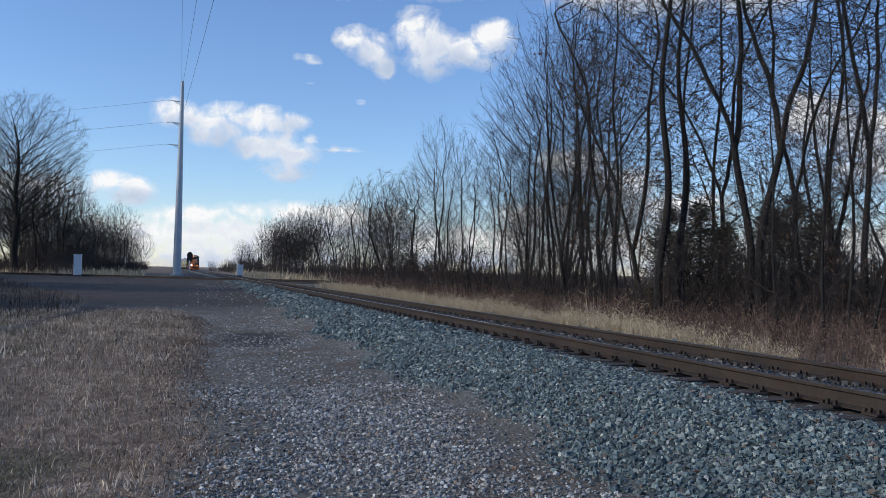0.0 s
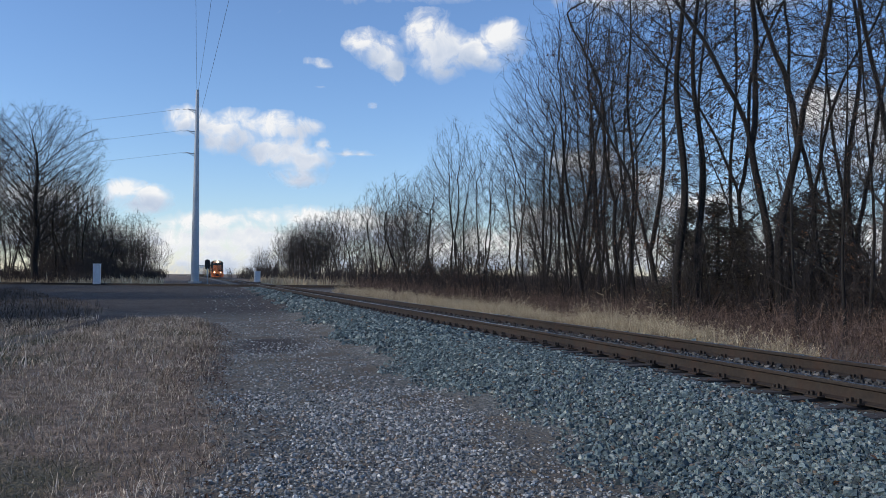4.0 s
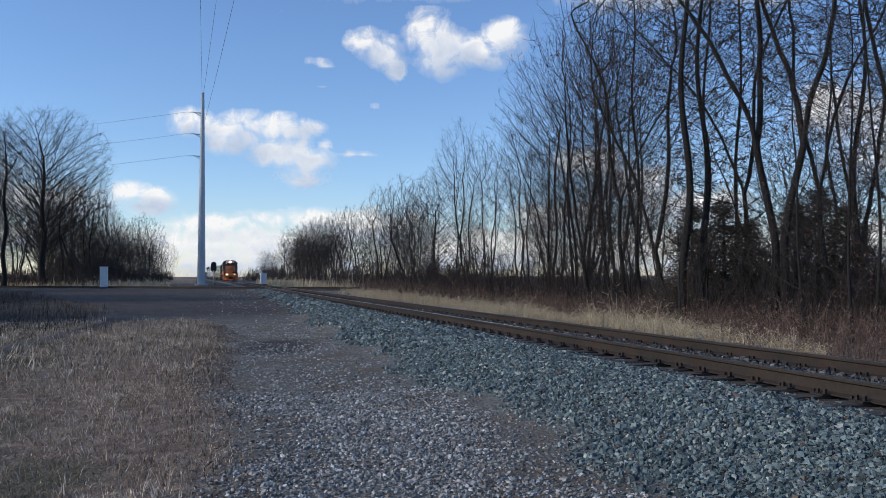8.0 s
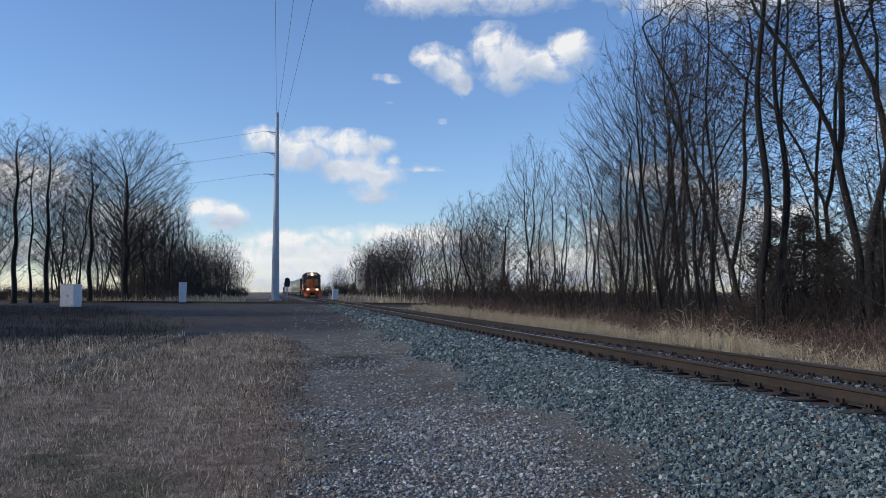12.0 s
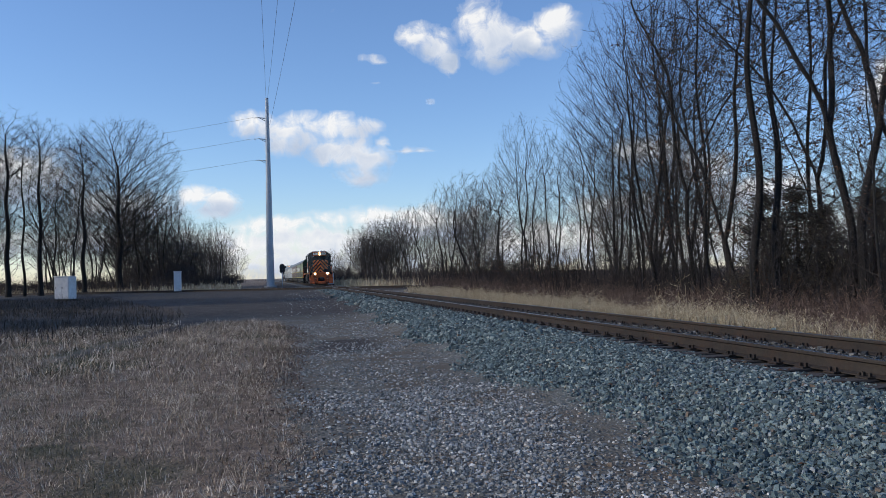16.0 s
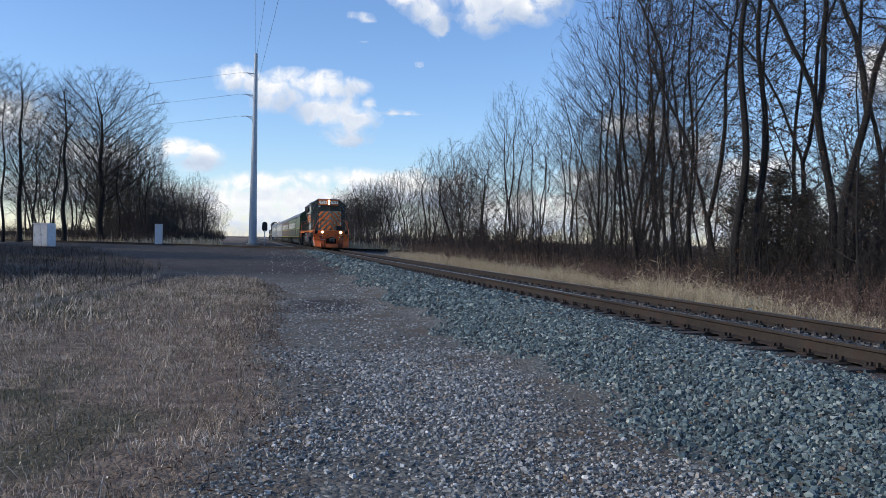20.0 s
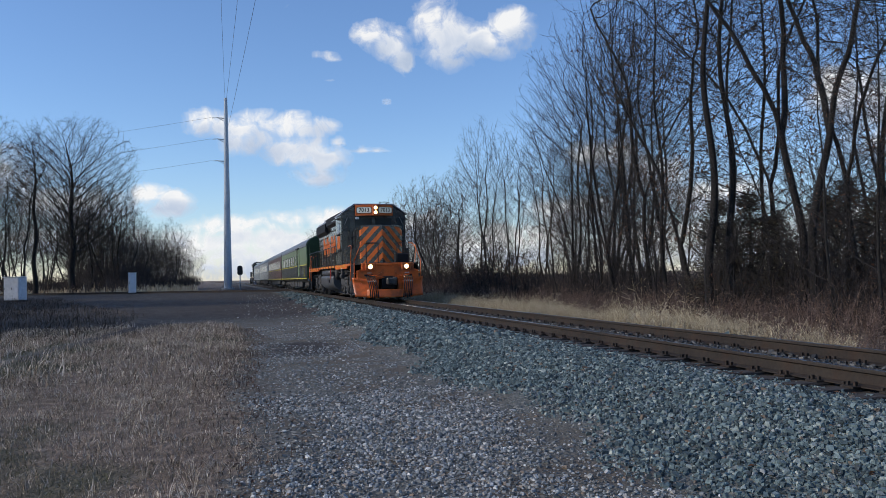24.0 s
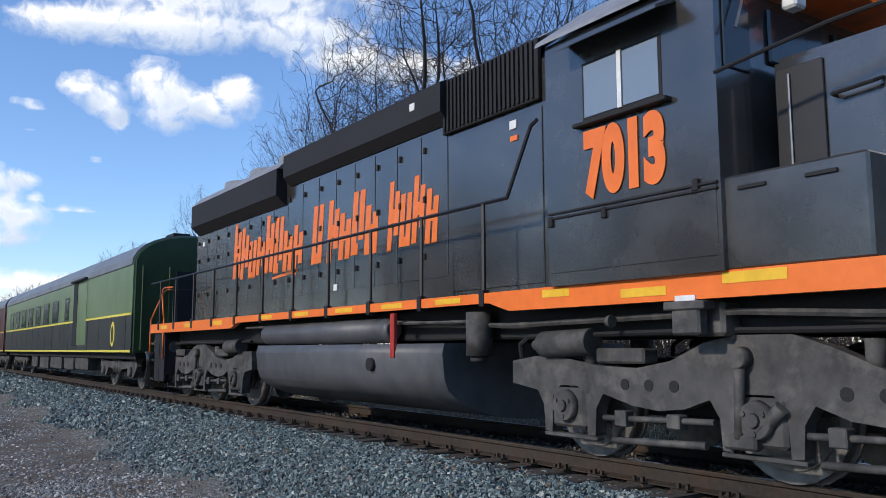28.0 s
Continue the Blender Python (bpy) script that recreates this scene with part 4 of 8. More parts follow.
for i in range(4):
    proto("thin%d" % i, bare_tree(51 + i, 10.0, THIN, lean=(random.Random(i + 9).uniform(-0.1, 0.1), 0), leaves=120 if i % 2 else 0, label="slender bare young tree in the undergrowth"))
proto("round0", crown_tree(71, 20.0, 16.0, 0.2, 0.42, "tall bare tree with a broad rounded crown", lead=0.72, aims=6500, step=0.38, reach=3.8, kill=0.46, twig=0.0105, long=0.9, rise=0.03, climb=0.85))
proto("round1", crown_tree(72, 20.0, 9.5, 0.28, 0.28, "tall bare tree with a narrow ragged crown", lead=0.82, aims=2800, step=0.4, reach=3.4, kill=0.55, twig=0.0115, long=0.9, low=0.12, rise=0.03, climb=0.75, spray=1))
for i in range(4):
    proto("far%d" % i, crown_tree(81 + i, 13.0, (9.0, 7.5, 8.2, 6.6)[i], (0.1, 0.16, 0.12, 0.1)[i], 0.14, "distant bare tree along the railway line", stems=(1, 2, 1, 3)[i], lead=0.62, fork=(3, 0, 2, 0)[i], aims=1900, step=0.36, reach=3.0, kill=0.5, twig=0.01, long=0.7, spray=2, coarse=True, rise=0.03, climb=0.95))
for i in range(3):
    proto("shrub%d" % i, bare_tree(91 + i, 3.6, SHRUB, stems=7, spread=0.8, leaves=0 if i else 90, label="tangled leafless shrub at the foot of the woods"))


def plant(key, x, y, size, turn, group, sink=0.1):
    """The prototype itself stands at its first place; all later ones are copies."""
    ob, used, fit = protos[key]
    m = pose(x, y, float(height(x, y)) - sink, 0, 0, turn)
    if used:
        ob = copy_thing(ob, m)
    else:
        ob.matrix_basis = m
        protos[key][1] = True
    ob.scale = (size * fit,) * 3
    tagged(ob, group=group)
    return ob


def evergreen(seed, tall, wide):
    """A dark cedar: a short trunk, drooping boughs and clumps of needle sprays."""
    rnd = random.Random(seed)
    tree = thing("evergreen_tree", "dark green cedar in the undergrowth of the woods", "tree", "evergreens")
    tubes("trunk", {6: [(Vector((0, 0, -0.2)), Vector((0, 0, tall * 0.95)), 0.12, 0.02)]}, BARK, tree)
    V, F, boughs = [], [], []
    for k in range(150):
        z = tall * (0.05 + 0.93 * rnd.random() ** 0.9)
        reach = wide * (1 - (z / tall) ** 1.5) * rnd.uniform(0.55, 1.05) + 0.15
        a = rnd.uniform(0, 2 * math.pi)
        tip = Vector((math.cos(a) * reach, math.sin(a) * reach, z + rnd.uniform(-0.25, 0.1)))
        boughs.append((Vector((0, 0, z)), tip, 0.018, 0.006))
        for j in range(64):
            c = Vector((0, 0, z)).lerp(tip, rnd.uniform(0.25, 1.05)) + Vector((rnd.gauss(0, 0.13), rnd.gauss(0, 0.13), rnd.gauss(0, 0.1)))
            d = (Vector((math.cos(a), math.sin(a), rnd.uniform(-0.4, 0.5))) + Vector((rnd.gauss(0, 0.6), rnd.gauss(0, 0.6), rnd.gauss(0, 0.4)))).normalized()
            w = d.cross(Vector((rnd.gauss(0, 1), rnd.gauss(0, 1), rnd.gauss(0, 1)))).normalized() * 0.015
            i = len(V)
            V += [tuple(c - d * 0.045), tuple(c + w), tuple(c + d * 0.065), tuple(c - w)]
            F += [(i, i + 1, i + 2), (i, i + 2, i + 3)]
    tubes("bough_frame", {3: boughs}, BARK, tree, kind="stuff")
    mesh_object("needle_mass", V, F, NEEDLE, tree, "dark green needle sprays")["kind"] = "stuff"
    return tree


for seed, brg, dist, tall, wide in ((3, 33.3, 28.5, 3.9, 1.5), (4, 35.3, 29.5, 4.2, 1.9), (5, 39.6, 29.0, 4.0, 1.8), (6, 50.5, 31, 5.5, 2.0), (7, 52.6, 33, 6.0, 2.1), (8, 41.0, 36, 5.0, 2.0), (9, 42.6, 29.5, 3.9, 1.9), (10, 36.9, 28.0, 3.3, 1.6)):
    a = radians(brg)
    ev = evergreen(seed, tall, wide)
    ev.location = (math.sin(a) * dist, math.cos(a) * dist, float(height(math.sin(a) * dist, math.cos(a) * dist)) - 0.05)

rw = random.Random(77)
# the large leaning and forked trunks nearest the line, by bearing (degrees right of the line) and distance
for key, brg, dist, tall, turn in (
        ("edge0", 23.8, 40, 13.7, 10), ("edge1", 26.0, 40, 15.0, 300), ("wood2", 26.5, 35, 15.0, 60), ("edge0", 28.3, 37, 15.5, 120), ("wood1", 28.9, 33, 16.0, 200), ("wood3", 30.0, 31, 15.5, 80),
        ("wood2", 31.4, 30, 16.0, 330), ("wood4", 32.7, 27, 17.0, 100), ("wood3", 33.5, 29, 15.5, 10), ("wood0", 34.3, 27.5, 16.5, 220), ("wood3", 35.6, 31, 15.5, 280), ("wood1", 36.4, 30, 16.0, 20),
        ("lean0", 38.3, 26, 16.0, -38), ("lean1", 38.9, 25.4, 15.5, -39), ("wood1", 41.6, 27, 15.0, 130), ("wood0", 42.6, 29, 15.5, 330), ("lean2", 45.2, 24.5, 15.0, -45), ("wood2", 43.8, 31, 15.0, 40),
        ("wood4", 47.5, 28, 15.0, 60), ("wood1", 52.5, 25, 15.0, 15), ("wood4", 56.0, 26, 14.0, 190), ("wood0", 60.0, 24, 13.5, 75), ("wood2", 64.0, 26, 14.0, 290), ("wood3", 69.0, 24, 14.0, 210),
        ("edge1", 27.2, 42, 15.5, 30), ("wood2", 29.5, 38, 16.0, 250), ("edge1", 22.1, 52, 12.0, 200), ("edge0", 19.6, 58, 12.2, 90), ("edge1", 17.7, 56, 12.8, 20), ("far1", 16.0, 70, 11.2, 150), ("far2", 13.9, 74, 10.8, 60), ("far3", 12.2, 84, 11.2, 160), ("thin1", 23.0, 46, 7.0, 40), ("thin3", 21.0, 50, 6.5, 140), ("thin1", 24.8, 42, 7.0, 260), ("thin0", 40.2, 22, 8.0, 30), ("thin2", 44.0, 21.5, 9.0, 200)):
    a = radians(brg)
    base = NOMINAL[key.rstrip("0123456789")]
    plant(key, math.sin(a) * dist, math.cos(a) * dist, tall / base, turn, "trees of the eastern woods")
for k in range(9):
    y = rw.uniform(4, 56)
    x = max(rw.uniform(17, 29), y * 0.5)
    key = rw.choice(["wood0", "wood1", "wood2", "wood3", "wood4", "lean2", "thin0", "thin1"])
    base = 10.0 if key.startswith("thin") else 15.0
    plant(key, x, y, rw.uniform(10.5, 14.5) / base * (1 if key[0] != "t" else 0.75), rw.uniform(0, 360), "trees of the eastern woods")
for k in range(17):
    y = rw.uniform(8, 52)
    x = max(rw.uniform(14.0, 18.5), y * 0.44)
    plant("thin%d" % rw.randrange(4), x, y, rw.uniform(0.55, 1.0), rw.uniform(0, 360), "saplings of the eastern woods")
for k in range(50):
    y = 6 + k * 1.38 + rw.uniform(-0.5, 0.5)
    x = rw.uniform(13.2, 17.5) + max(0, (y - 40) * 0.07)
    plant("shrub%d" % rw.randrange(3), x, y, rw.uniform(0.55, 1.05), rw.uniform(0, 360), "shrubs at the foot of the eastern woods")
for k in range(8):
    y = rw.uniform(2, 84)
    plant("far%d" % rw.randrange(4), max(rw.uniform(26, 48), y * 0.5), y, rw.uniform(0.8, 1.15), rw.uniform(0, 360), "trees deeper in the eastern woods")
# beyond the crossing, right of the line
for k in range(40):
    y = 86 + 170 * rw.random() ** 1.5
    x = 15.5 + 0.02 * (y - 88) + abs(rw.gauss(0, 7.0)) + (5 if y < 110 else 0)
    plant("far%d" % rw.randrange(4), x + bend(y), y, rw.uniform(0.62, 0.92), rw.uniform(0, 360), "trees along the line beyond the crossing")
# beyond the crossing, left of the line
for key, brg, dist, tall, turn in (("round0", 9.4, 112, 23.4, 30), ("round1", 11.5, 104, 20.0, 140), ("wood1", 12.2, 100, 19.5, 60), ("wood2", 13.2, 106, 19.2, 0), ("round1", 14.0, 100, 20.4, 210), ("wood4", 14.9, 102, 19.8, 300), ("round1", 15.8, 98, 20.6, 100), ("wood0", 16.8, 100, 20.0, 250), ("round0", 19.0, 104, 20.0, 45),
                                   ("far0", 8.2, 116, 16.8, 10), ("far2", 7.5, 122, 16.0, 80), ("far1", 6.8, 118, 14.8, 200), ("far3", 7.9, 126, 15.6, 300), ("far0", 6.2, 130, 13.4, 120), ("far2", 5.5, 136, 12.0, 220), ("far1", 4.9, 140, 10.8, 40), ("far2", 4.3, 146, 9.4, 140), ("far0", 3.8, 150, 8.0, 310)):
    a = radians(brg)
    base = NOMINAL[key.rstrip("0123456789")]
    plant(key, -math.sin(a) * dist, math.cos(a) * dist, tall / base, turn, "trees of the western woods")
for k in range(13):
    y = 120 + 30 * rw.random()
    x = -(9.0 + 30 * rw.random() + (150 - y) * 0.12)
    brg = math.degrees(math.atan2(-x, y))
    plant(rw.choice(["far0", "far1", "far2", "far3"]), x, y, min(1.3, 0.5 + 0.11 * (brg - 4)) * rw.uniform(0.85, 1.05), rw.uniform(0, 360), "trees of the western woods")
for k in range(22):
    y = 140 + 150 * rw.random() ** 1.4
    x = -(7.0 + abs(rw.gauss(0, 9.0)))
    plant("far%d" % rw.randrange(4), x + bend(y), y, rw.uniform(0.7, 1.05), rw.uniform(0, 360), "trees of the western woods")
for k in range(7):
    b, y = rw.uniform(4.2, 9.6), rw.uniform(118, 150)
    plant("far%d" % rw.randrange(4), -y * math.tan(radians(b)), y, (7.0 + (b - 3.8) * 1.75) * rw.uniform(0.8, 1.0) / 13.0, rw.uniform(0, 360), "trees of the western woods")
# the western woods go on along the lot, out of view, added to shade its far end
for k in range(40):
    y = rw.uniform(30, 84)
    plant("far%d" % rw.randrange(4), min(rw.uniform(-50, -22), -0.46 * y), y, rw.uniform(1.1, 1.4), rw.uniform(0, 360), "trees shading the far end of the lot")


# unseen trees added to the south and south-east so the nose reflects dark
for k in range(26):
    plant("far%d" % rw.randrange(4), -50 + k * 4.2 + rw.uniform(-1.5, 1.5), rw.uniform(-48, -26), rw.uniform(1.2, 1.6), rw.uniform(0, 360), "trees of the southern woods")
for k in range(14):
    plant("far%d" % rw.randrange(4), rw.uniform(17, 34), rw.uniform(-30, 3), rw.uniform(0.9, 1.2), rw.uniform(0, 360), "trees of the eastern woods")


def thicket(name, places, label, thick=1.0):
    """Low leafless scrub: sheaves of thin stems that fan out and fork, joined as one."""
    rows, r = [], random.Random(len(places))
    for x, y, tall in places:
        z = float(height(x, y))
        for k in range(int(12 + 4 * tall)):
            a, f = r.uniform(0, 2 * math.pi), r.uniform(0, 0.42)
            p = Vector((x + r.gauss(0, tall * 0.2), y + r.gauss(0, tall * 0.2), z - 0.1))
            d = Vector((math.cos(a) * f, math.sin(a) * f, 1)).normalized()
            h = tall * r.uniform(0.45, 1.05)
            rows.append((p, p + d * h, 0.04 * thick, 0.0))
            for j in range(9):
                q = p + d * h * r.uniform(0.2, 0.9)
                e = (d + Vector((r.gauss(0, 0.5), r.gauss(0, 0.5), r.gauss(0.1, 0.3)))).normalized()
                rows.append((q, q + e * h * r.uniform(0.15, 0.4), 0.026 * thick, 0.0))
    return tagged(tubes(name, {3: rows}, HAZED_SCRUB, None, tips=True), label, "thicket", kind="stuff")


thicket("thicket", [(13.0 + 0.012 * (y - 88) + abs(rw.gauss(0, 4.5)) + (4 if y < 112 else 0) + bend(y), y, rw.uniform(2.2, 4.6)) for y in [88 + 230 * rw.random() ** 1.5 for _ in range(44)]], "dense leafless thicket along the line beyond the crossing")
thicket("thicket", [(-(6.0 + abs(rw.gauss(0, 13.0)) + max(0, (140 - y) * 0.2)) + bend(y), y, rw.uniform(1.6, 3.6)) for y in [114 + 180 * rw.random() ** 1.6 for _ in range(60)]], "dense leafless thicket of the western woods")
# this southern thicket is added out of view, for the same dark reflections
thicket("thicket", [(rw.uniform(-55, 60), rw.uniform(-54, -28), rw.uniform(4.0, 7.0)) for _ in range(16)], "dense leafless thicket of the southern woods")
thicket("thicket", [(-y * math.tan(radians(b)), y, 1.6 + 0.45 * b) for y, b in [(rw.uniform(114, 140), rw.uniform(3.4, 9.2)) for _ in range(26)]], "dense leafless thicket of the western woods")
# unseen scrub beside the lot, added to deepen the shade on its far end
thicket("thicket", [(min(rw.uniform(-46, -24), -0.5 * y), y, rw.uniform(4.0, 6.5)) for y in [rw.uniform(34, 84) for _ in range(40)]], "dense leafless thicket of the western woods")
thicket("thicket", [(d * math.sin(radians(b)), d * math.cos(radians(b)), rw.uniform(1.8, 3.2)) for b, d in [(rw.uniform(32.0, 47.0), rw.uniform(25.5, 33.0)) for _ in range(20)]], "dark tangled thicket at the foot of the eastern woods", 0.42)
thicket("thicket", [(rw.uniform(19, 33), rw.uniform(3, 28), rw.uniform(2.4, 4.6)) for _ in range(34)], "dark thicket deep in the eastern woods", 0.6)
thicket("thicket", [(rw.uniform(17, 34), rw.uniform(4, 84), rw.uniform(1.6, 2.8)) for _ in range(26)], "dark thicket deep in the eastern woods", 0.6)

# ---- grass, weeds ----
def blades(name, xs_, ys_, tall, width, lean, mat, seed, label, heads=0.0, category="grass", tuft=0.0, head=0.016):
    """Bent tapering blades, some with a tuft at the tip, as one object."""
    r = np.random.RandomState(seed)
    n = len(xs_)
    h = tall * np.exp(r.normal(0, 0.3, n))
    a, w = r.uniform(0, 6.28, n), width * r.uniform(0.6, 1.4, n)
    d = np.stack([np.cos(a), np.sin(a)], 1)
    la, lm = r.uniform(0, 6.28, n), np.abs(r.normal(0, lean, n)) * h
    ld = np.stack([np.cos(la), np.sin(la)], 1) * lm[:, None]
    if tuft:
        # blades of one tuft spring from its middle and lean away from it; each tuft has its own height
        cx, cy = np.floor(xs_ / tuft), np.floor(ys_ / tuft)
        jx, jy = np.sin(cx * 12.99 + cy * 78.2) * 43758.5 % 1, np.sin(cx * 39.3 + cy * 11.1) * 24634.6 % 1
        mx_, my_ = (cx + 0.2 + 0.6 * jx) * tuft, (cy + 0.2 + 0.6 * jy) * tuft
        h = h * (0.55 + 0.9 * jx)
        out_ = np.stack([xs_ - mx_, ys_ - my_], 1) / tuft
        ld = (out_ * 1.5 + r.normal(0, 0.22, (n, 2))) * h[:, None] * lean
        lm = np.minimum(np.linalg.norm(ld, axis=1), h * 0.95)
        xs_, ys_ = xs_ + (mx_ - xs_) * 0.45, ys_ + (my_ - ys_) * 0.45
    z = height(xs_, ys_) - 0.02
    p = np.stack([xs_, ys_], 1)

    def pt(xy, zz):
        return np.concatenate([xy, zz[:, None]], 1)
    v = np.stack([pt(p - d * w[:, None] / 2, z), pt(p + d * w[:, None] / 2, z), pt(p + d * w[:, None] * 0.4 + ld * 0.35, z + h * 0.55), pt(p - d * w[:, None] * 0.4 + ld * 0.35, z + h * 0.55), pt(p + ld, z + np.sqrt(np.maximum(h * h - lm * lm, 0.06 * h * h)))], 1)
    base = (np.arange(n) * 5)[:, None]
    quads_ = (np.array([[0, 1, 2, 3]]) + base).tolist()
    tris = (np.array([[3, 2, 4]]) + base).tolist()
    V = v.reshape(-1, 3)
    faces = quads_ + tris
    if heads:
        m = np.where(r.rand(n) < heads)[0]
        tip = v[m, 4]
        s = (head * tall * r.uniform(0.6, 1.5, len(m)))[:, None] + 0.006
        rnd_ = r.normal(0, 1, (len(m), 3, 3)) * np.array([0.5, 0.5, 1.0])
        hv = tip[:, None, :] + rnd_ * s[:, None, :] * np.array([1, 1, 1.8])
        hv2 = tip[:, None, :] + r.normal(0, 1, (len(m), 3, 3)) * s[:, None, :] * np.array([0.6, 0.6, 2.6])
        off = len(V)
        V = np.concatenate([V, hv.reshape(-1, 3), hv2.reshape(-1, 3)])
        faces += (np.arange(len(m) * 6).reshape(-1, 3) + off).tolist()
    ob = mesh_object(name, V.tolist(), faces, mat)
    return tagged(ob, label, category, kind="stuff")


def weed_stand(name, xs_, ys_, tall, mat, seed, label, stems=4, sprigs=11, width=0.008):
    """Bushy dead weeds: fans of thin stems, each with short upswept sprigs and a feathery tip, as one object."""
    r = np.random.RandomState(seed)
    n = len(xs_)
    root = np.stack([xs_, ys_, height(xs_, ys_) - 0.03], 1)
    h0 = tall * np.exp(r.normal(0, 0.28, n))
    root, h = np.repeat(root, stems, 0), np.repeat(h0, stems) * r.uniform(0.6, 1.1, n * stems)
    m = n * stems
    root[:, :2] += r.normal(0, 0.1, (m, 2)) * h[:, None]
    out = r.normal(0, 0.42, (m, 2))
    tip = root + np.concatenate([out * h[:, None], h[:, None]], 1)
    knee = root * 0.5 + tip * 0.5 - np.concatenate([out * 0.12 * h[:, None], -0.06 * h[:, None]], 1)
    a = r.uniform(0, 6.28, m)
    side = np.stack([np.cos(a), np.sin(a), 0 * a], 1) * width * 0.5
    V = [np.stack([root - side, root + side, knee + side * 0.8, knee - side * 0.8, tip], 1).reshape(-1, 3)]
    b = (np.arange(m) * 5)[:, None]
    F = (np.array([[0, 1, 2, 3]]) + b).tolist() + (np.array([[3, 2, 4]]) + b).tolist()
    k = m * sprigs
    f = r.uniform(0.3, 1.0, (k, 1))
    i = np.repeat(np.arange(m), sprigs)
    q = np.where(f < 0.5, root[i] + (knee[i] - root[i]) * f * 2, knee[i] + (tip[i] - knee[i]) * (f * 2 - 1))
    d = r.normal(0, 1, (k, 3)) * np.array([0.8, 0.8, 0.35]) + np.array([0, 0, 0.75])
    d *= (h[i] * r.uniform(0.06, 0.2, k) * (1.35 - f[:, 0]))[:, None]
    w = np.cross(d, r.normal(0, 1, (k, 3)))
    w *= (width * r.uniform(0.5, 1.5, (k, 1))) / (np.linalg.norm(w, axis=1)[:, None] + 1e-9)
    V.append(np.stack([q - w * 0.3, q + d * 0.7 + w, q + d], 1).reshape(-1, 3))
    F += (np.arange(k * 3).reshape(-1, 3) + m * 5).tolist()
    return tagged(mesh_object(name, np.concatenate(V).tolist(), F, mat), label, "weeds", kind="stuff")


def clumps(x, y):
    n = np.sin(x * 3.1 + 1.7 * np.sin(y * 2.3)) * np.sin(y * 2.9 + 1.3 * np.sin(x * 1.9)) + 0.5 * np.sin(x * 7.3 + y * 5.1)
    return np.clip(0.62 + 0.45 * n, 0.15, 1)


def drifts(x, y, k=1.0):
    """Uneven drifts where tall stalks stand, with bare places between."""
    x, y = x * k, y * k
    n = np.sin(x * 1.3 + 1.9 * np.sin(y * 0.7 + 0.5)) * np.sin(y * 1.1 + 1.4 * np.sin(x * 0.9 + 2)) + 0.6 * np.sin(x * 3.7 - y * 2.1 + np.sin(y * 4)) * np.sin(y * 3.3 + x) + 0.35 * np.sin(x * 9 + y * 3) * np.sin(y * 8 - x * 4)
    return np.clip(0.4 + 0.75 * n, 0.03, 1)


def turf(x, y):
    return smooth(0.2, 0.75, turf_at(x, y)) * (x > -0.62 * y - 0.6)


MATTED = "short matted brown and green turf beside the gravel"
STALKS = "thin pale dry grass stalks standing in the turf"
def dry(x, y):
    return turf(x, y) * (1 - 0.93 * lush(x, y)) * np.clip(1.5 * drifts(x, y, 2.2) - 0.05, 0.1, 1)


gx, gy = scatter(-9.0, 0.9, 3.4, 13.0, 0.034, 21, lambda x, y: turf(x, y) * (1 - lush(x, y)) * clumps(x, y) * 0.75)
blades("dry_grass", gx, gy, 0.07, 0.0045, 1.3, STRAW_DULL, 22, MATTED)
gx, gy = scatter(-9.0, 0.7, 3.4, 13.0, 0.034, 81, lambda x, y: turf(x, y) * lush(x, y) * 0.9)
blades("green_turf", gx, gy, 0.06, 0.0045, 1.2, LUSH, 82, "low dark green turf in the hollows")
gx, gy = scatter(-9.0, 0.7, 3.4, 13.0, 0.031, 61, dry)
blades("dry_grass", gx, gy, 0.085, 0.0042, 1.1, STALK, 62, STALKS, heads=0.14, tuft=0.17)
gx, gy = scatter(-6.5, 0.9, 13.0, 30.0, 0.06, 23, lambda x, y: turf(x, y) * (1 - lush(x, y)) * clumps(x, y) * 0.7)
blades("dry_grass", gx, gy, 0.11, 0.009, 1.1, STRAW_DULL, 24, MATTED)
gx, gy = scatter(-6.5, 0.7, 13.0, 30.0, 0.07, 83, lambda x, y: turf(x, y) * lush(x, y) * 0.9)
blades("green_turf", gx, gy, 0.1, 0.009, 1.1, LUSH, 84, "low dark green turf in the hollows")
gx, gy = scatter(-6.5, 0.5, 13.0, 30.0, 0.055, 63, dry)
blades("dry_grass", gx, gy, 0.11, 0.008, 1.05, STALK, 64, STALKS, heads=0.14, tuft=0.26)
# the ragged brown edge of the turf along the gravel
gx, gy = scatter(-1.2, 1.4, 3.4, 27.0, 0.05, 65, lambda x, y: (np.abs(turf_at(x, y) - 0.5) < 0.36) * drifts(x + 3, y, 1.3) * 0.8)
blades("dead_weeds", gx, gy, 0.085, 0.007, 0.9, WEED, 66, "low reddish-brown dead weeds at the edge of the gravel", heads=0.3, category="weeds")
gx, gy = scatter(-16.0, -2.5, 14.0, 34.0, 0.11, 25, lambda x, y: smooth(0.2, 0.9, turf_at(x, y)) * drifts(x, y, 0.7) * (x > -0.5 * y) * (y < 30 + (x + 4)))
blades("dry_grass", gx, gy, 0.2, 0.013, 1.0, STALK, 26, "rough pale grass beyond the wheel track", heads=0.15)
gx, gy = scatter(-34.0, -2.5, 18.0, 78.0, 0.2, 67, lambda x, y: smooth(0.2, 0.9, turf_at(x, y)) * clumps(x * 0.3, y * 0.3) * (x > -0.5 * y) * (y > 24 + (x + 4) * 0.6))
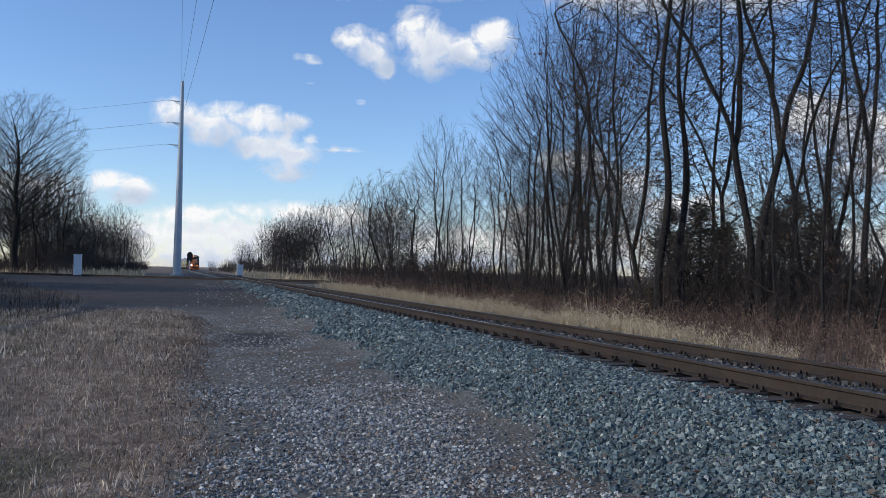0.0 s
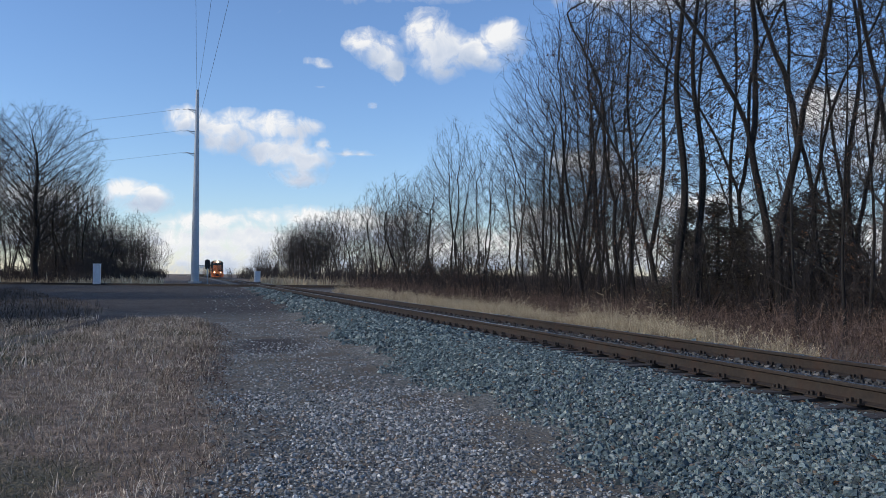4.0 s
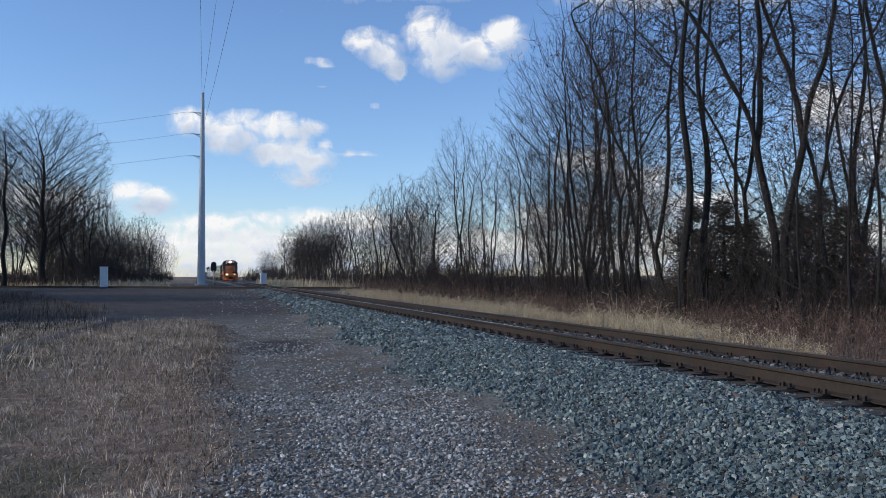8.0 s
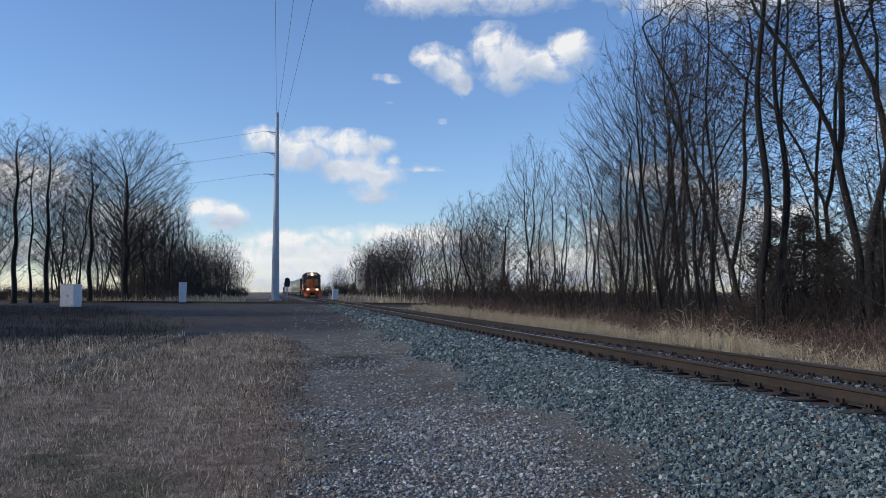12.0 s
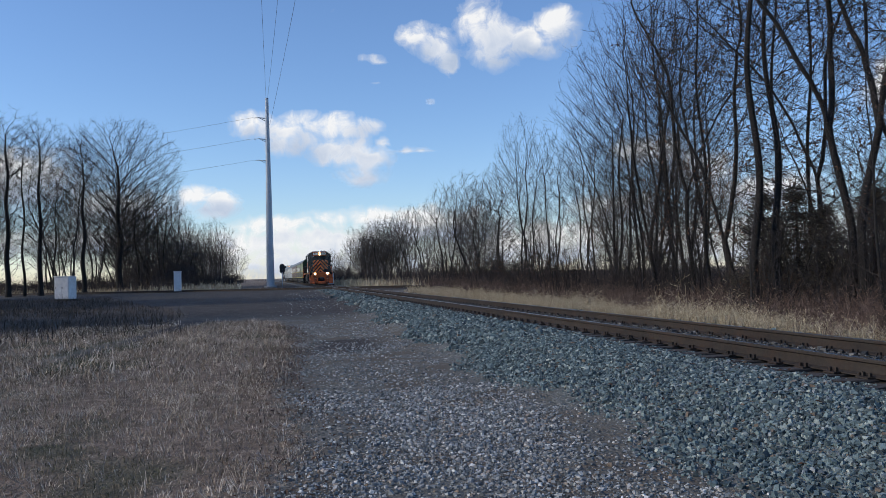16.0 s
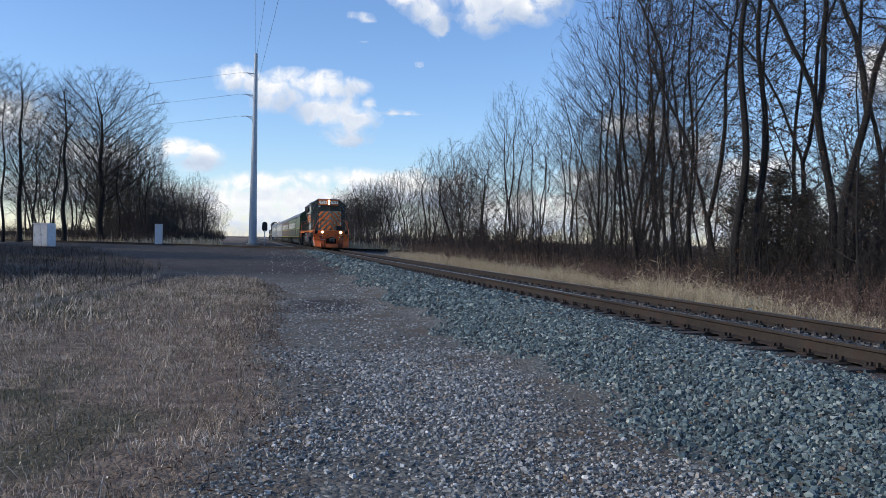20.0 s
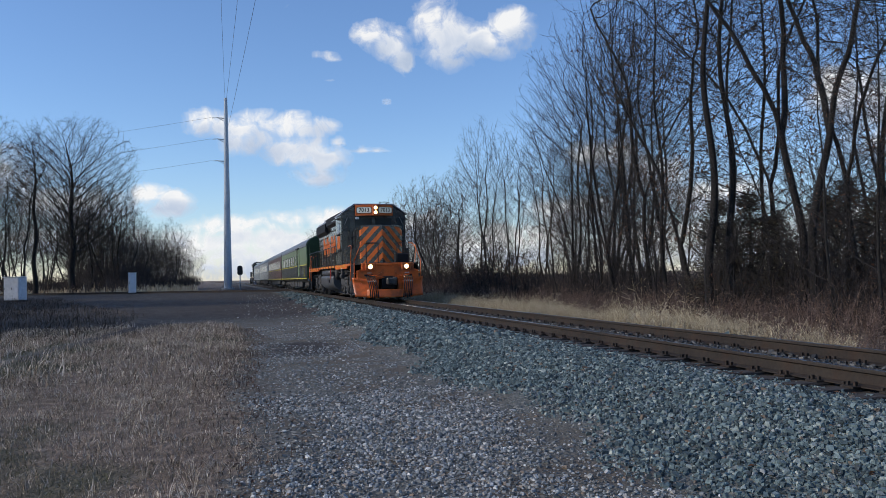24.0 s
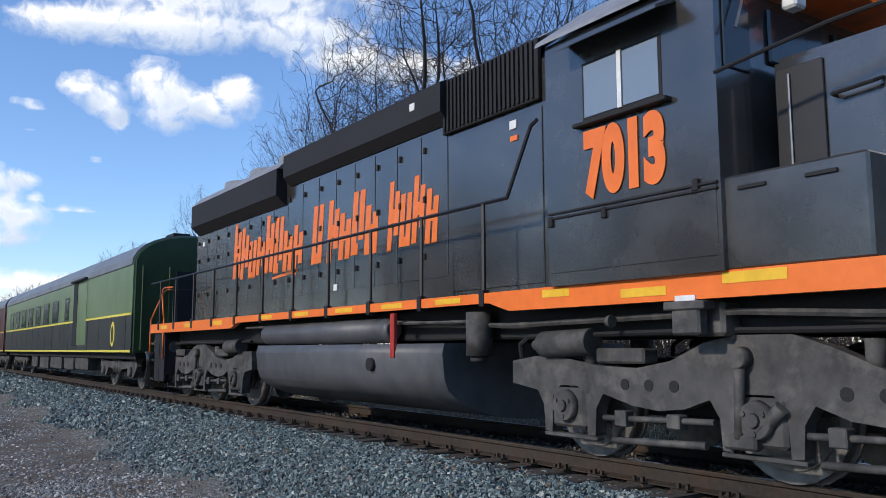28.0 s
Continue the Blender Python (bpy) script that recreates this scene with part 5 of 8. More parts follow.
blades("dead_weeds", gx, gy, 0.26, 0.02, 0.8, SHADED_WEED, 68, "dark brown dead weeds at the far end of the lot", heads=0.3, category="weeds")
# straw strip right of the track
edge = lambda y: 9.1 + 0.028 * np.maximum(0, y - 18) + 0.25 * np.sin(y * 0.7) + 0.12 * np.sin(y * 2.3)
back = lambda y: edge(y) + 0.3 + 1.85 * smooth(9, 19, y) + 0.4 * np.sin(y * 0.45) + 0.25 * np.sin(y * 1.7) + 0.012 * y
STRAWS = "soft mounds of pale straw-coloured grass along the track"
gx, gy = scatter(8.8, 13.5, 7.0, 34.0, 0.17, 27, lambda x, y: (x > edge(y)) * (x < back(y)) * np.clip(1.6 * drifts(x, y, 1.1), 0.12, 1))
weed_stand("straw_grass", gx, gy, 0.43, STRAW, 28, STRAWS, stems=9, sprigs=9, width=0.0075)
gx, gy = scatter(8.8, 13.5, 34.0, 64.0, 0.3, 48, lambda x, y: (x > edge(y)) * (x < back(y)) * np.clip(1.6 * drifts(x, y, 1.1), 0.12, 1))
weed_stand("straw_grass", gx, gy, 0.42, STRAW, 49, STRAWS, stems=8, sprigs=8, width=0.017)
# brown weeds in front of the woods
WEEDS = "thicket of dead reddish-brown weeds with feathery heads"
gx, gy = scatter(9.8, 16.5, 5.0, 34.0, 0.24, 29, lambda x, y: (x > back(y) - 0.1) * np.minimum(1, 0.3 + drifts(x, y, 0.8)))
weed_stand("dead_weeds", gx, gy, 0.72, WEED, 30, WEEDS)
gx, gy = scatter(10.5, 19.0, 34.0, 78.0, 0.42, 44, lambda x, y: (x > back(y) - 0.2) * np.minimum(1, 0.3 + drifts(x, y, 0.8)))
weed_stand("dead_weeds", gx, gy, 0.85, WEED, 45, WEEDS, stems=4, sprigs=9, width=0.018)
gx, gy = scatter(15.0, 30.0, 4.0, 60.0, 0.8, 46)
weed_stand("undergrowth", gx, gy, 1.25, BRUSH, 47, "dark leafless brush on the floor of the woods", stems=7, sprigs=8, width=0.016)
gx, gy = scatter(14.5, 34.0, 4.0, 80.0, 0.4, 31)
blades("undergrowth", gx, gy, 1.1, 0.016, 0.7, BRUSH, 32, "dark leafless undergrowth on the floor of the woods", heads=0.35, category="undergrowth")
# beyond the crossing
gx, gy = scatter(9.5, 30.0, 84.0, 150.0, 0.3, 35, lambda x, y: (y > cross_y(x) + 4) * 0.6 * (x > 9.6 + 0.0 * y) * (x < 16 + 0.1 * (y - 80)))
blades("straw_grass", gx, gy, 0.75, 0.06, 0.4, STRAW, 36, "pale tall grass beyond the crossing track")
gx, gy = scatter(-34.0, -3.0, 96.0, 150.0, 0.35, 37, lambda x, y: (y > cross_y(x) + 5) * 0.6 * (x < -2.5 - 0.09 * (y - 96)))
blades("straw_grass", gx, gy, 0.7, 0.06, 0.6, STRAW, 38, "dull dry grass before the western woods")
gx, gy = scatter(-60.0, -4.0, 104.0, 150.0, 1.25, 39, lambda x, y: (y > cross_y(x) + 7) * (x < -5 - 0.12 * (150 - y)))
weed_stand("undergrowth", gx, gy, 1.6, BRUSH, 41, "dark leafless undergrowth at the foot of the western woods", stems=6, sprigs=8, width=0.06)
gx, gy = scatter(13.0, 45.0, 88.0, 170.0, 0.6, 42, lambda x, y: (y > cross_y(x) + 10) * (x > 14.0))
blades("undergrowth", gx, gy, 1.5, 0.08, 0.7, BRUSH, 43, "dark leafless undergrowth beyond the crossing", heads=0.5, category="undergrowth")


def litter(name, gx, gy, size, seed, label):
    """Curled dead leaves lying on the stones."""
    r = np.random.RandomState(seed)
    V, F = [], []
    for x, y in zip(gx, gy):
        a, t, k = r.uniform(0, 6.28), r.uniform(-0.5, 0.5), len(V)
        u = Vector((math.cos(a), math.sin(a), t)) * size * r.uniform(0.6, 1.3)
        w = Vector((-math.sin(a), math.cos(a), r.uniform(-0.3, 0.3))) * size * 0.45
        c = Vector((x, y, float(height(x, y)) + 0.045))
        V += [tuple(c - u), tuple(c + w + Vector((0, 0, size * 0.3))), tuple(c + u), tuple(c - w + Vector((0, 0, size * 0.3)))]
        F += [(k, k + 1, k + 2), (k, k + 2, k + 3)]
    return tagged(mesh_object(name, V, F, DEAD_LEAF), label, "leaves", kind="stuff")


gx, gy = scatter(3.4, 6.2, 4.0, 14.0, 0.35, 91, lambda x, y: np.full(x.shape, 0.3))
litter("dead_leaves", gx, gy, 0.035, 92, "a few dead brown leaves on the ballast")
gx, gy = scatter(-0.9, 1.3, 3.4, 22.0, 0.12, 93, lambda x, y: (np.abs(turf_at(x, y) - 0.35) < 0.3) * 0.5)
litter("dead_leaves", gx, gy, 0.026, 94, "dead brown leaves along the edge of the turf")

# ---- the steel pole and its lines ----
POLE = (0.37, 113.0)
pole = thing("transmission_pole", "tall grey galvanised steel power line pole", "utility pole", at=(POLE[0], POLE[1], float(height(*POLE))))
shaft = trunk_tube("shaft", [(Vector((0, 0, k * 4.25)), Vector((0, 0, (k + 1) * 4.25)), 0.43 if k == 0 else 0.54 - 0.055 * k, 0.54 - 0.055 * (k + 1)) for k in range(6)], 16, STEEL_GALV, pole)
bm = bmesh.new()
rod(bm, (0, 0, -0.1), (0, 0, 0.25), 0.85, 0.85, 16)
part("footing", bm, CONCRETE, pole)
LINES = []
for z in (22.75, 19.9, 17.0):
    bm = bmesh.new()
    rod(bm, (0, 0, z), (-1.15, 0, z + 0.12), 0.09, 0.05, 8)
    rod(bm, (0, 0, z - 0.45), (-1.05, 0, z + 0.08), 0.05, 0.04, 6)
    arm = part("arm", bm, STEEL_GALV, pole)
    bm = bmesh.new()
    for q in range(6):
        rod(bm, (-1.15 - q * 0.11, 0, z + 0.12 - q * 0.012), (-1.2 - q * 0.11, 0, z + 0.115 - q * 0.012), 0.09, 0.06, 8)
    part("insulator", bm, CONCRETE, arm)
    LINES.append((POLE[0] - 1.9, POLE[1], z + 0.1 + float(height(*POLE))))


def cable(name, p0, p1, sag, r=0.015, n=24):
    pts = [Vector(p0).lerp(Vector(p1), i / n) - Vector((0, 0, sag * 4 * (i / n) * (1 - i / n))) for i in range(n + 1)]
    V = [tuple(p + Vector((0, 0, r * math.sin(k * 1.2566))) + (Vector(p1) - Vector(p0)).cross(Vector((0, 0, 1))).normalized() * r * math.cos(k * 1.2566)) for p in pts for k in range(5)]
    F = [(5 * i + k, 5 * i + (k + 1) % 5, 5 * i + 5 + (k + 1) % 5, 5 * i + 5 + k) for i in range(n) for k in range(5)]
    return tagged(mesh_object(name, V, F, WIRE, smooth=True), "thin dark power line strung from the steel pole", "power line", "power lines")


top_z = 25.4 + float(height(*POLE))
for p, sx in zip(LINES, (0, 0, 0)):
    cable("power_line", p, (-120.0, 175.0, p[2] - 3.0), 2.2)
for dx, tx, tz in ((-0.1, -0.9, 27.0), (0.1, 3.6, 26.5), (0.3, 6.0, 25.0)):
    cable("power_line", (POLE[0] + dx, POLE[1] - 0.2, top_z if dx < 0.2 else top_z - 3.6), (tx, -60.0, tz), 2.0)

# ---- signal boxes, signal ----
def cabinet(x, y, w, d, h, label, doors):
    z = float(height(x, y))
    ob = thing("signal_cabinet", label, "cabinet", "signal cabinets", at=(x, y, z))
    bm = bmesh.new()
    box(bm, -w / 2 - 0.06, w / 2 + 0.06, -d / 2 - 0.06, d / 2 + 0.06, -0.3, 0.14, 0.02)
    part("plinth", bm, PLINTH, ob, "dark weathered plinth")
    bm = bmesh.new()
    box(bm, -w / 2, w / 2, -d / 2, d / 2, 0.14, h, 0.02)
    part("body", bm, WHITE_BOX, ob)
    bm = bmesh.new()
    box(bm, -w / 2 - 0.05, w / 2 + 0.05, -d / 2 - 0.07, d / 2 + 0.05, h, h + 0.06, 0.015)
    part("roof", bm, WHITE_BOX, ob)
    for k in range(doors):
        x0 = -w / 2 + 0.04 + k * (w - 0.08) / doors
        bm = bmesh.new()
        box(bm, x0 + 0.012, x0 + (w - 0.08) / doors - 0.012, -d / 2 - 0.022, -d / 2 - 0.003, 0.2, h - 0.06, 0.006)
        dr = part("door", bm, WHITE_BOX, ob)
        bm = bmesh.new()
        box(bm, x0 + 0.06, x0 + 0.09, -d / 2 - 0.05, -d / 2 - 0.022, h * 0.5, h * 0.5 + 0.16, 0.004)
        part("handle", bm, WIRE, dr)
    return ob


cabinet(-9.45, 92.5, 0.72, 0.7, 2.2, "narrow white metal signal cabinet beside the crossing", 1)
cb = cabinet(-15.3, 68.5, 1.25, 0.95, 1.85, "wide white two-door signal cabinet on a concrete plinth", 2)
cb.rotation_euler.z = radians(-24)
cabinet(8.95, 121.0, 0.85, 0.8, 1.62, "small white metal signal cabinet beside the line", 1)

sig = thing("railway_signal", "low mast railway signal with an oval black target", "railway signal", at=(1.72, 101.0, float(height(1.7, 101.0))))
bm = bmesh.new()
rod(bm, (0, 0, -0.2), (0, 0, 2.2), 0.06, 0.06, 8)
part("mast", bm, STEEL_GALV, sig)
bm = bmesh.new()
prism(bm, [(0.32 * math.cos(t), 2.35 + 0.27 * (1 if math.sin(t) > 0 else -1) + 0.32 * math.sin(t)) for t in np.linspace(0, 2 * math.pi, 24, endpoint=False)], "y", -0.02, 0.02)
tgt = part("target", bm, BLACK, sig)
for dz in (-0.28, 0.22):
    bm = bmesh.new()
    rod(bm, (0, -0.26, 2.35 + dz), (0, -0.02, 2.35 + dz), 0.13, 0.12, 12)
    part("lens_hood", bm, BLACK, tgt)
bm = bmesh.new()
box(bm, -0.14, 0.14, 0.02, 0.2, 1.95, 2.75, 0.02)
part("lamp_case", bm, BLACK, sig)

# ---- clouds: far glowing sheets of vapour that drift slowly, shading in their colour ----
def cloud_build(n, l, b):
    at, sh = n.new("ShaderNodeAttribute"), n.new("ShaderNodeAttribute")
    at.attribute_name, sh.attribute_name = "vapour", "underside"
    v = coords(n, l)
    n1, n2 = noise_tex(n, l, v, 0.011, 9, 0.6, 0.5), noise_tex(n, l, v, 0.005, 3)
    wob = maths(n, l, "ADD", maths(n, l, "MULTIPLY", maths(n, l, "SUBTRACT", n1, 0.5), 2.5), maths(n, l, "MULTIPLY", maths(n, l, "SUBTRACT", n2, 0.5), 0.9))
    d = maths(n, l, "ADD", at.outputs["Fac"], wob)
    alpha = ramp(n, l, d, (0.1, (0, 0, 0)), (0.55, (0.3,) * 3), (1.25, (1, 1, 1)))
    body = maths(n, l, "ADD", sh.outputs["Fac"], maths(n, l, "MULTIPLY", maths(n, l, "SUBTRACT", n1, 0.5), 0.9))
    # bright edges and grey shaded parts of the cloud, set in the glowing colour
    col = ramp(n, l, body, (0.15, (0.84, 0.84, 0.84)), (0.5, (0.6, 0.65, 0.74)), (0.95, (0.42, 0.5, 0.64)))
    em, tr, mx = n.new("ShaderNodeEmission"), n.new("ShaderNodeBsdfTransparent"), n.new("ShaderNodeMixShader")
    l.new(col, em.inputs["Color"])
    em.inputs["Strength"].default_value = 1.0
    a = n.new("ShaderNodeSeparateColor")
    l.new(alpha, a.inputs["Color"])
    l.new(maths(n, l, "MULTIPLY", a.outputs[0], 0.96), mx.inputs[0])
    l.new(tr.outputs[0], mx.inputs[1])
    l.new(em.outputs[0], mx.inputs[2])
    l.new(mx.outputs[0], n["Material Output"].inputs["Surface"])


CLOUD = material("cloud", cloud_build)
FAR_SKY = 3600.0
CLOUDS = []


def cloud(blobs, drift, label):
    """blobs: bearing and height in degrees, and the two half widths. drift: degrees moved over the whole clip."""
    az = sum(b[0] for b in blobs) / len(blobs)
    el = sum(b[1] for b in blobs) / len(blobs)
    w = max(abs(b[0] - az) + b[2] for b in blobs) + 1.2
    h = max(abs(b[1] - el) + b[3] for b in blobs) + 1.0
    k = FAR_SKY * math.tan(radians(1.0))
    nu, nv = int(max(12, w * 8)), int(max(10, h * 8))
    uu, vv = np.meshgrid(np.linspace(-w, w, nu), np.linspace(-h, h, nv))

    def field(u, v):
        s = np.zeros_like(u)
        for bz, be, rw_, rh in blobs:
            q = ((u - (bz - az)) / rw_) ** 2 + ((v - (be - el)) / rh) ** 2
            s = np.maximum(s, np.clip(1.1 - 0.6 * q, 0, 1.0) * min(1.0, 0.62 + 0.45 * rh))
        return s
    den = field(uu, vv)
    edge = np.minimum(np.minimum(w - np.abs(uu), h - np.abs(vv)) / 0.8, 1)
    den = den * edge - (1 - edge) * 1.5 - (den <= 0) * 0.5
    shade = np.clip(0.35 + 0.5 * (field(uu + 0.9, vv + 0.9) - field(uu - 0.5, vv - 0.9)) , 0, 1)
    ii = np.arange(nu * nv).reshape(nv, nu)
    f = np.stack([ii[:-1, :-1], ii[:-1, 1:], ii[1:, 1:], ii[1:, :-1]], -1).reshape(-1, 4)
    ob = mesh_object("cloud", np.stack([-uu * k, 0 * uu, vv * k], -1).reshape(-1, 3).tolist(), f.tolist(), CLOUD)
    for nm, arr in (("vapour", den), ("underside", shade)):
        a_ = ob.data.attributes.new(nm, "FLOAT", "POINT")
        a_.data.foreach_set("value", np.ascontiguousarray(arr, dtype=np.float32).ravel())
    tagged(ob, label, "cloud", "drifting clouds")

    def at(z, e):
        A, E = radians(z), radians(e)
        return Matrix.Translation((-math.sin(A) * math.cos(E) * FAR_SKY, math.cos(A) * math.cos(E) * FAR_SKY, math.sin(E) * FAR_SKY)) @ Euler((radians(e), 0, radians(z))).to_matrix().to_4x4()
    d0, d1 = 3.0 / 28, 25.0 / 28
    CLOUDS.append((ob, [(0.0, at(az - drift[0] * d0, el - drift[1] * d0)), (14.0, at(az + drift[0] * 11 / 28, el + drift[1] * 11 / 28)), (28.0, at(az + drift[0] * d1, el + drift[1] * d1))]))
    return ob


WHITE = "white fair-weather cloud with soft grey underside"
cloud([(0.2, 10.2, 1.5, 0.9), (-2.6, 9.8, 2.4, 1.1), (-5.4, 10.0, 2.0, 1.0), (-7.6, 10.1, 1.0, 0.5), (-5.6, 8.4, 2.0, 1.0), (-7.6, 7.9, 1.5, 0.8), (-7.0, 6.7, 1.7, 0.7), (-2.0, 8.8, 1.3, 0.8)], (1.0, 0.5), WHITE)
cloud([(-8.3, 14.5, 0.8, 0.22), (-8.9, 14.2, 0.6, 0.2), (-8.6, 12.9, 0.5, 0.12), (-11.4, 15.9, 1.2, 0.8), (-12.6, 15.2, 1.4, 1.1), (-13.6, 14.0, 0.7, 0.7), (-15.9, 16.4, 1.7, 1.5), (-16.8, 15.3, 1.9, 1.7), (-18.6, 15.2, 1.5, 0.9), (-21.0, 16.1, 1.5, 1.2), (-20.2, 14.4, 0.9, 0.5)], (1.6, 1.0), WHITE)
cloud([(-12.0, 20.2, 4.5, 1.1), (-18.0, 20.4, 5.0, 1.5), (-25.0, 20.6, 4.0, 1.4), (-29.0, 18.6, 3.4, 1.2), (-33.0, 18.4, 3.0, 1.1), (-38.0, 18.3, 3.0, 1.0), (-21.0, 23.0, 9.0, 2.2)], (1.7, 1.0), "broad white cloud bank high over the trees")
cloud([(-0.8, 3.5, 2.6, 0.7), (-4.0, 3.8, 2.6, 0.6), (-7.8, 4.0, 2.6, 0.7), (-4.0, 2.2, 8.0, 1.3), (-2.0, 0.9, 9.0, 1.2), (-12.0, 3.2, 4.5, 1.2)], (0.7, 0.3), "low white cloud bank over the treetops")
cloud([(4.1, 5.6, 1.2, 0.6), (2.4, 5.1, 1.1, 0.6), (3.1, 4.5, 1.6, 0.6), (9.0, 4.6, 3.5, 1.2), (15.0, 6.5, 4.5, 1.7), (11.0, 2.4, 9.0, 0.8)], (0.8, 0.4), "low white cloud behind the western trees")
cloud([(-27.0, 7.6, 2.6, 1.1), (-30.0, 6.2, 2.4, 1.1), (-24.5, 4.0, 3.0, 1.0), (-33.0, 4.5, 4.0, 1.2), (-20.0, 1.6, 8.0, 1.5), (-33.0, 1.4, 9.0, 1.7), (-46.0, 1.8, 9.0, 1.7)], (1.0, 0.4), "white cloud behind the bare woods")
cloud([(-42.5, 10.2, 2.4, 1.6), (-45.5, 9.3, 3.0, 1.6), (-49.0, 10.5, 3.0, 1.5), (-46.0, 7.0, 4.0, 1.3), (-53.0, 8.0, 4.0, 1.6), (-60.0, 11.0, 4.0, 2.0)], (1.4, 0.8), "white cloud behind the bare woods")
cloud([(-10.9, 8.3, 1.2, 0.2), (-12.0, 11.6, 0.35, 0.2), (-8.6, 8.9, 0.5, 0.35)], (1.2, 0.6), "small torn wisp of white cloud")

# ---- train: materials ----
ORANGE = speckled("orange_paint", (0.62, 0.12, 0.015), (0.78, 0.165, 0.025), 5, 0.38, bumpy=0.05, big=0.7, dirt=(0.1, 0.04, 0.022), amount=0.75)
ORANGE_CLEAN = speckled("orange_stripe_paint", (0.72, 0.15, 0.02), (0.85, 0.19, 0.03), 6, 0.38, bumpy=0.0, big=0.5)
LOCO_BLACK = speckled("locomotive_black", (0.023, 0.0217, 0.0198), (0.048, 0.0455, 0.042), 2.5, 0.22, bumpy=0.05, big=0.45, dirt=(0.12, 0.117, 0.113), amount=0.32)
for sock, v in (("Specular IOR Level", 0.9), ("Coat Weight", 0.6), ("Coat Roughness", 0.1)):
    LOCO_BLACK.node_tree.nodes["Principled BSDF"].inputs[sock].default_value = v
DEEP_BLACK = speckled("screen_black", (0.004, 0.004, 0.005), (0.011, 0.011, 0.0125), 30, 0.75, bumpy=0.2)
ROOF_GREY = speckled("roof_grey", (0.16, 0.165, 0.175), (0.28, 0.285, 0.3), 4, 0.55, bumpy=0.1)
TRUCK_GREY = speckled("truck_grime", (0.024, 0.0235, 0.0235), (0.074, 0.0715, 0.069), 6, 0.7, bumpy=0.3, big=1.4, dirt=(0.22, 0.2, 0.175), amount=0.42)
TANK_GREY = speckled("tank_grime", (0.05, 0.053, 0.058), (0.1, 0.103, 0.11), 3, 0.5, bumpy=0.08, big=0.8, dirt=(0.15, 0.14, 0.13), amount=0.35)
WHEEL = speckled("wheel_steel", (0.13, 0.122, 0.115), (0.27, 0.255, 0.24), 8, 0.5, metal=0.6, bumpy=0.1)
RIM_STEEL = plain("rim_steel", (0.3, 0.3, 0.3), 0.4, 0.8)
YELLOW = plain("yellow_reflector", (0.85, 0.5, 0.03), 0.4)
YELLOW_LINE = plain("yellow_line", (0.72, 0.62, 0.08), 0.45)
WHITE = plain("white_paint", (0.75, 0.75, 0.73), 0.5)
# white boards, brightened by a faint glow added to the paint
BOARD = plain("number_board", (0.62, 0.64, 0.58), 0.5, glow=((0.9, 0.95, 0.8), 0.12))
LAMP = plain("headlamp_glass", (0.9, 0.85, 0.7), 0.3, glow=((1.0, 0.74, 0.4), 220.0))
REFLECTOR = plain("lamp_reflector", (0.8, 0.6, 0.35), 0.25, 0.6, glow=((1.0, 0.43, 0.1), 4.5))
# the blue of the mirrored sky is put into the pane's colour
GLASS = material("cab_glass", None, Base_Color=(0.24, 0.31, 0.4, 1), Roughness=0.06, Transmission_Weight=0.25, IOR=1.45)
WINDOW_DARK = material("coach_glass", None, Base_Color=(0.03, 0.04, 0.045, 1), Roughness=0.12, Specular_IOR_Level=0.6)
BLIND = plain("window_blind", (0.5, 0.52, 0.52), 0.6)
RUBBER = plain("hose_rubber", (0.012, 0.012, 0.012), 0.6)
RED = plain("red_valve", (0.4, 0.03, 0.02), 0.5)
GREEN_LIGHT = speckled("light_green_paint", (0.09, 0.145, 0.065), (0.135, 0.2, 0.097), 1.2, 0.3, bumpy=0.02, big=0.4, dirt=(0.2, 0.24, 0.15), amount=0.4)
GREEN_DARK = speckled("dark_green_paint", (0.018, 0.04, 0.012), (0.03, 0.06, 0.02), 2, 0.4, bumpy=0.05)
CAR_BLACK = speckled("coach_black", (0.012, 0.014, 0.015), (0.028, 0.03, 0.032), 2, 0.35, bumpy=0.03)
MAROON = speckled("maroon_paint", (0.05, 0.011, 0.016), (0.075, 0.018, 0.022), 1.5, 0.35, bumpy=0.03)
CAR_GREY = speckled("coach_grey", (0.3, 0.31, 0.33), (0.4, 0.41, 0.43), 1.5, 0.35, metal=0.3, bumpy=0.05)
CAR_BLUE = speckled("coach_slate", (0.09, 0.11, 0.14), (0.14, 0.165, 0.2), 1.5, 0.35, bumpy=0.03)
CAR_ROOF = speckled("coach_roof", (0.1, 0.11, 0.12), (0.18, 0.19, 0.205), 2, 0.45, bumpy=0.05)


def words(name, text, size, mat, parent, m, depth=0.004, squeeze=1.0, bold=0.0, label=""):
    """Raised lettering in the built-in font: x along the text, y up, z out of the surface, then moved by m."""
    cu = bpy.data.curves.new(name, "FONT")
    cu.body, cu.size, cu.extrude, cu.align_x, cu.align_y, cu.offset = text, size, depth, "CENTER", "CENTER", bold
    tmp = new(name, cu)
    bpy.context.view_layer.update()
    me = bpy.data.meshes.new_from_object(tmp.evaluated_get(bpy.context.evaluated_depsgraph_get()))
    bpy.data.objects.remove(tmp)
    me.name = name
    me.transform(m @ Matrix.Diagonal((squeeze, 1, 1, 1)))
    me.materials.clear()
    me.materials.append(mat)
    ob = new(name, me)
    ob.parent = parent
    if label:
        ob["label"] = label
    return ob


def on_side(y, z, x):
    """Text on the western side: it reads towards the front, that is, along falling y, and faces -x."""
    return Matrix(((0, 0, -1, x), (-1, 0, 0, y), (0, 1, 0, z), (0, 0, 0, 1)))


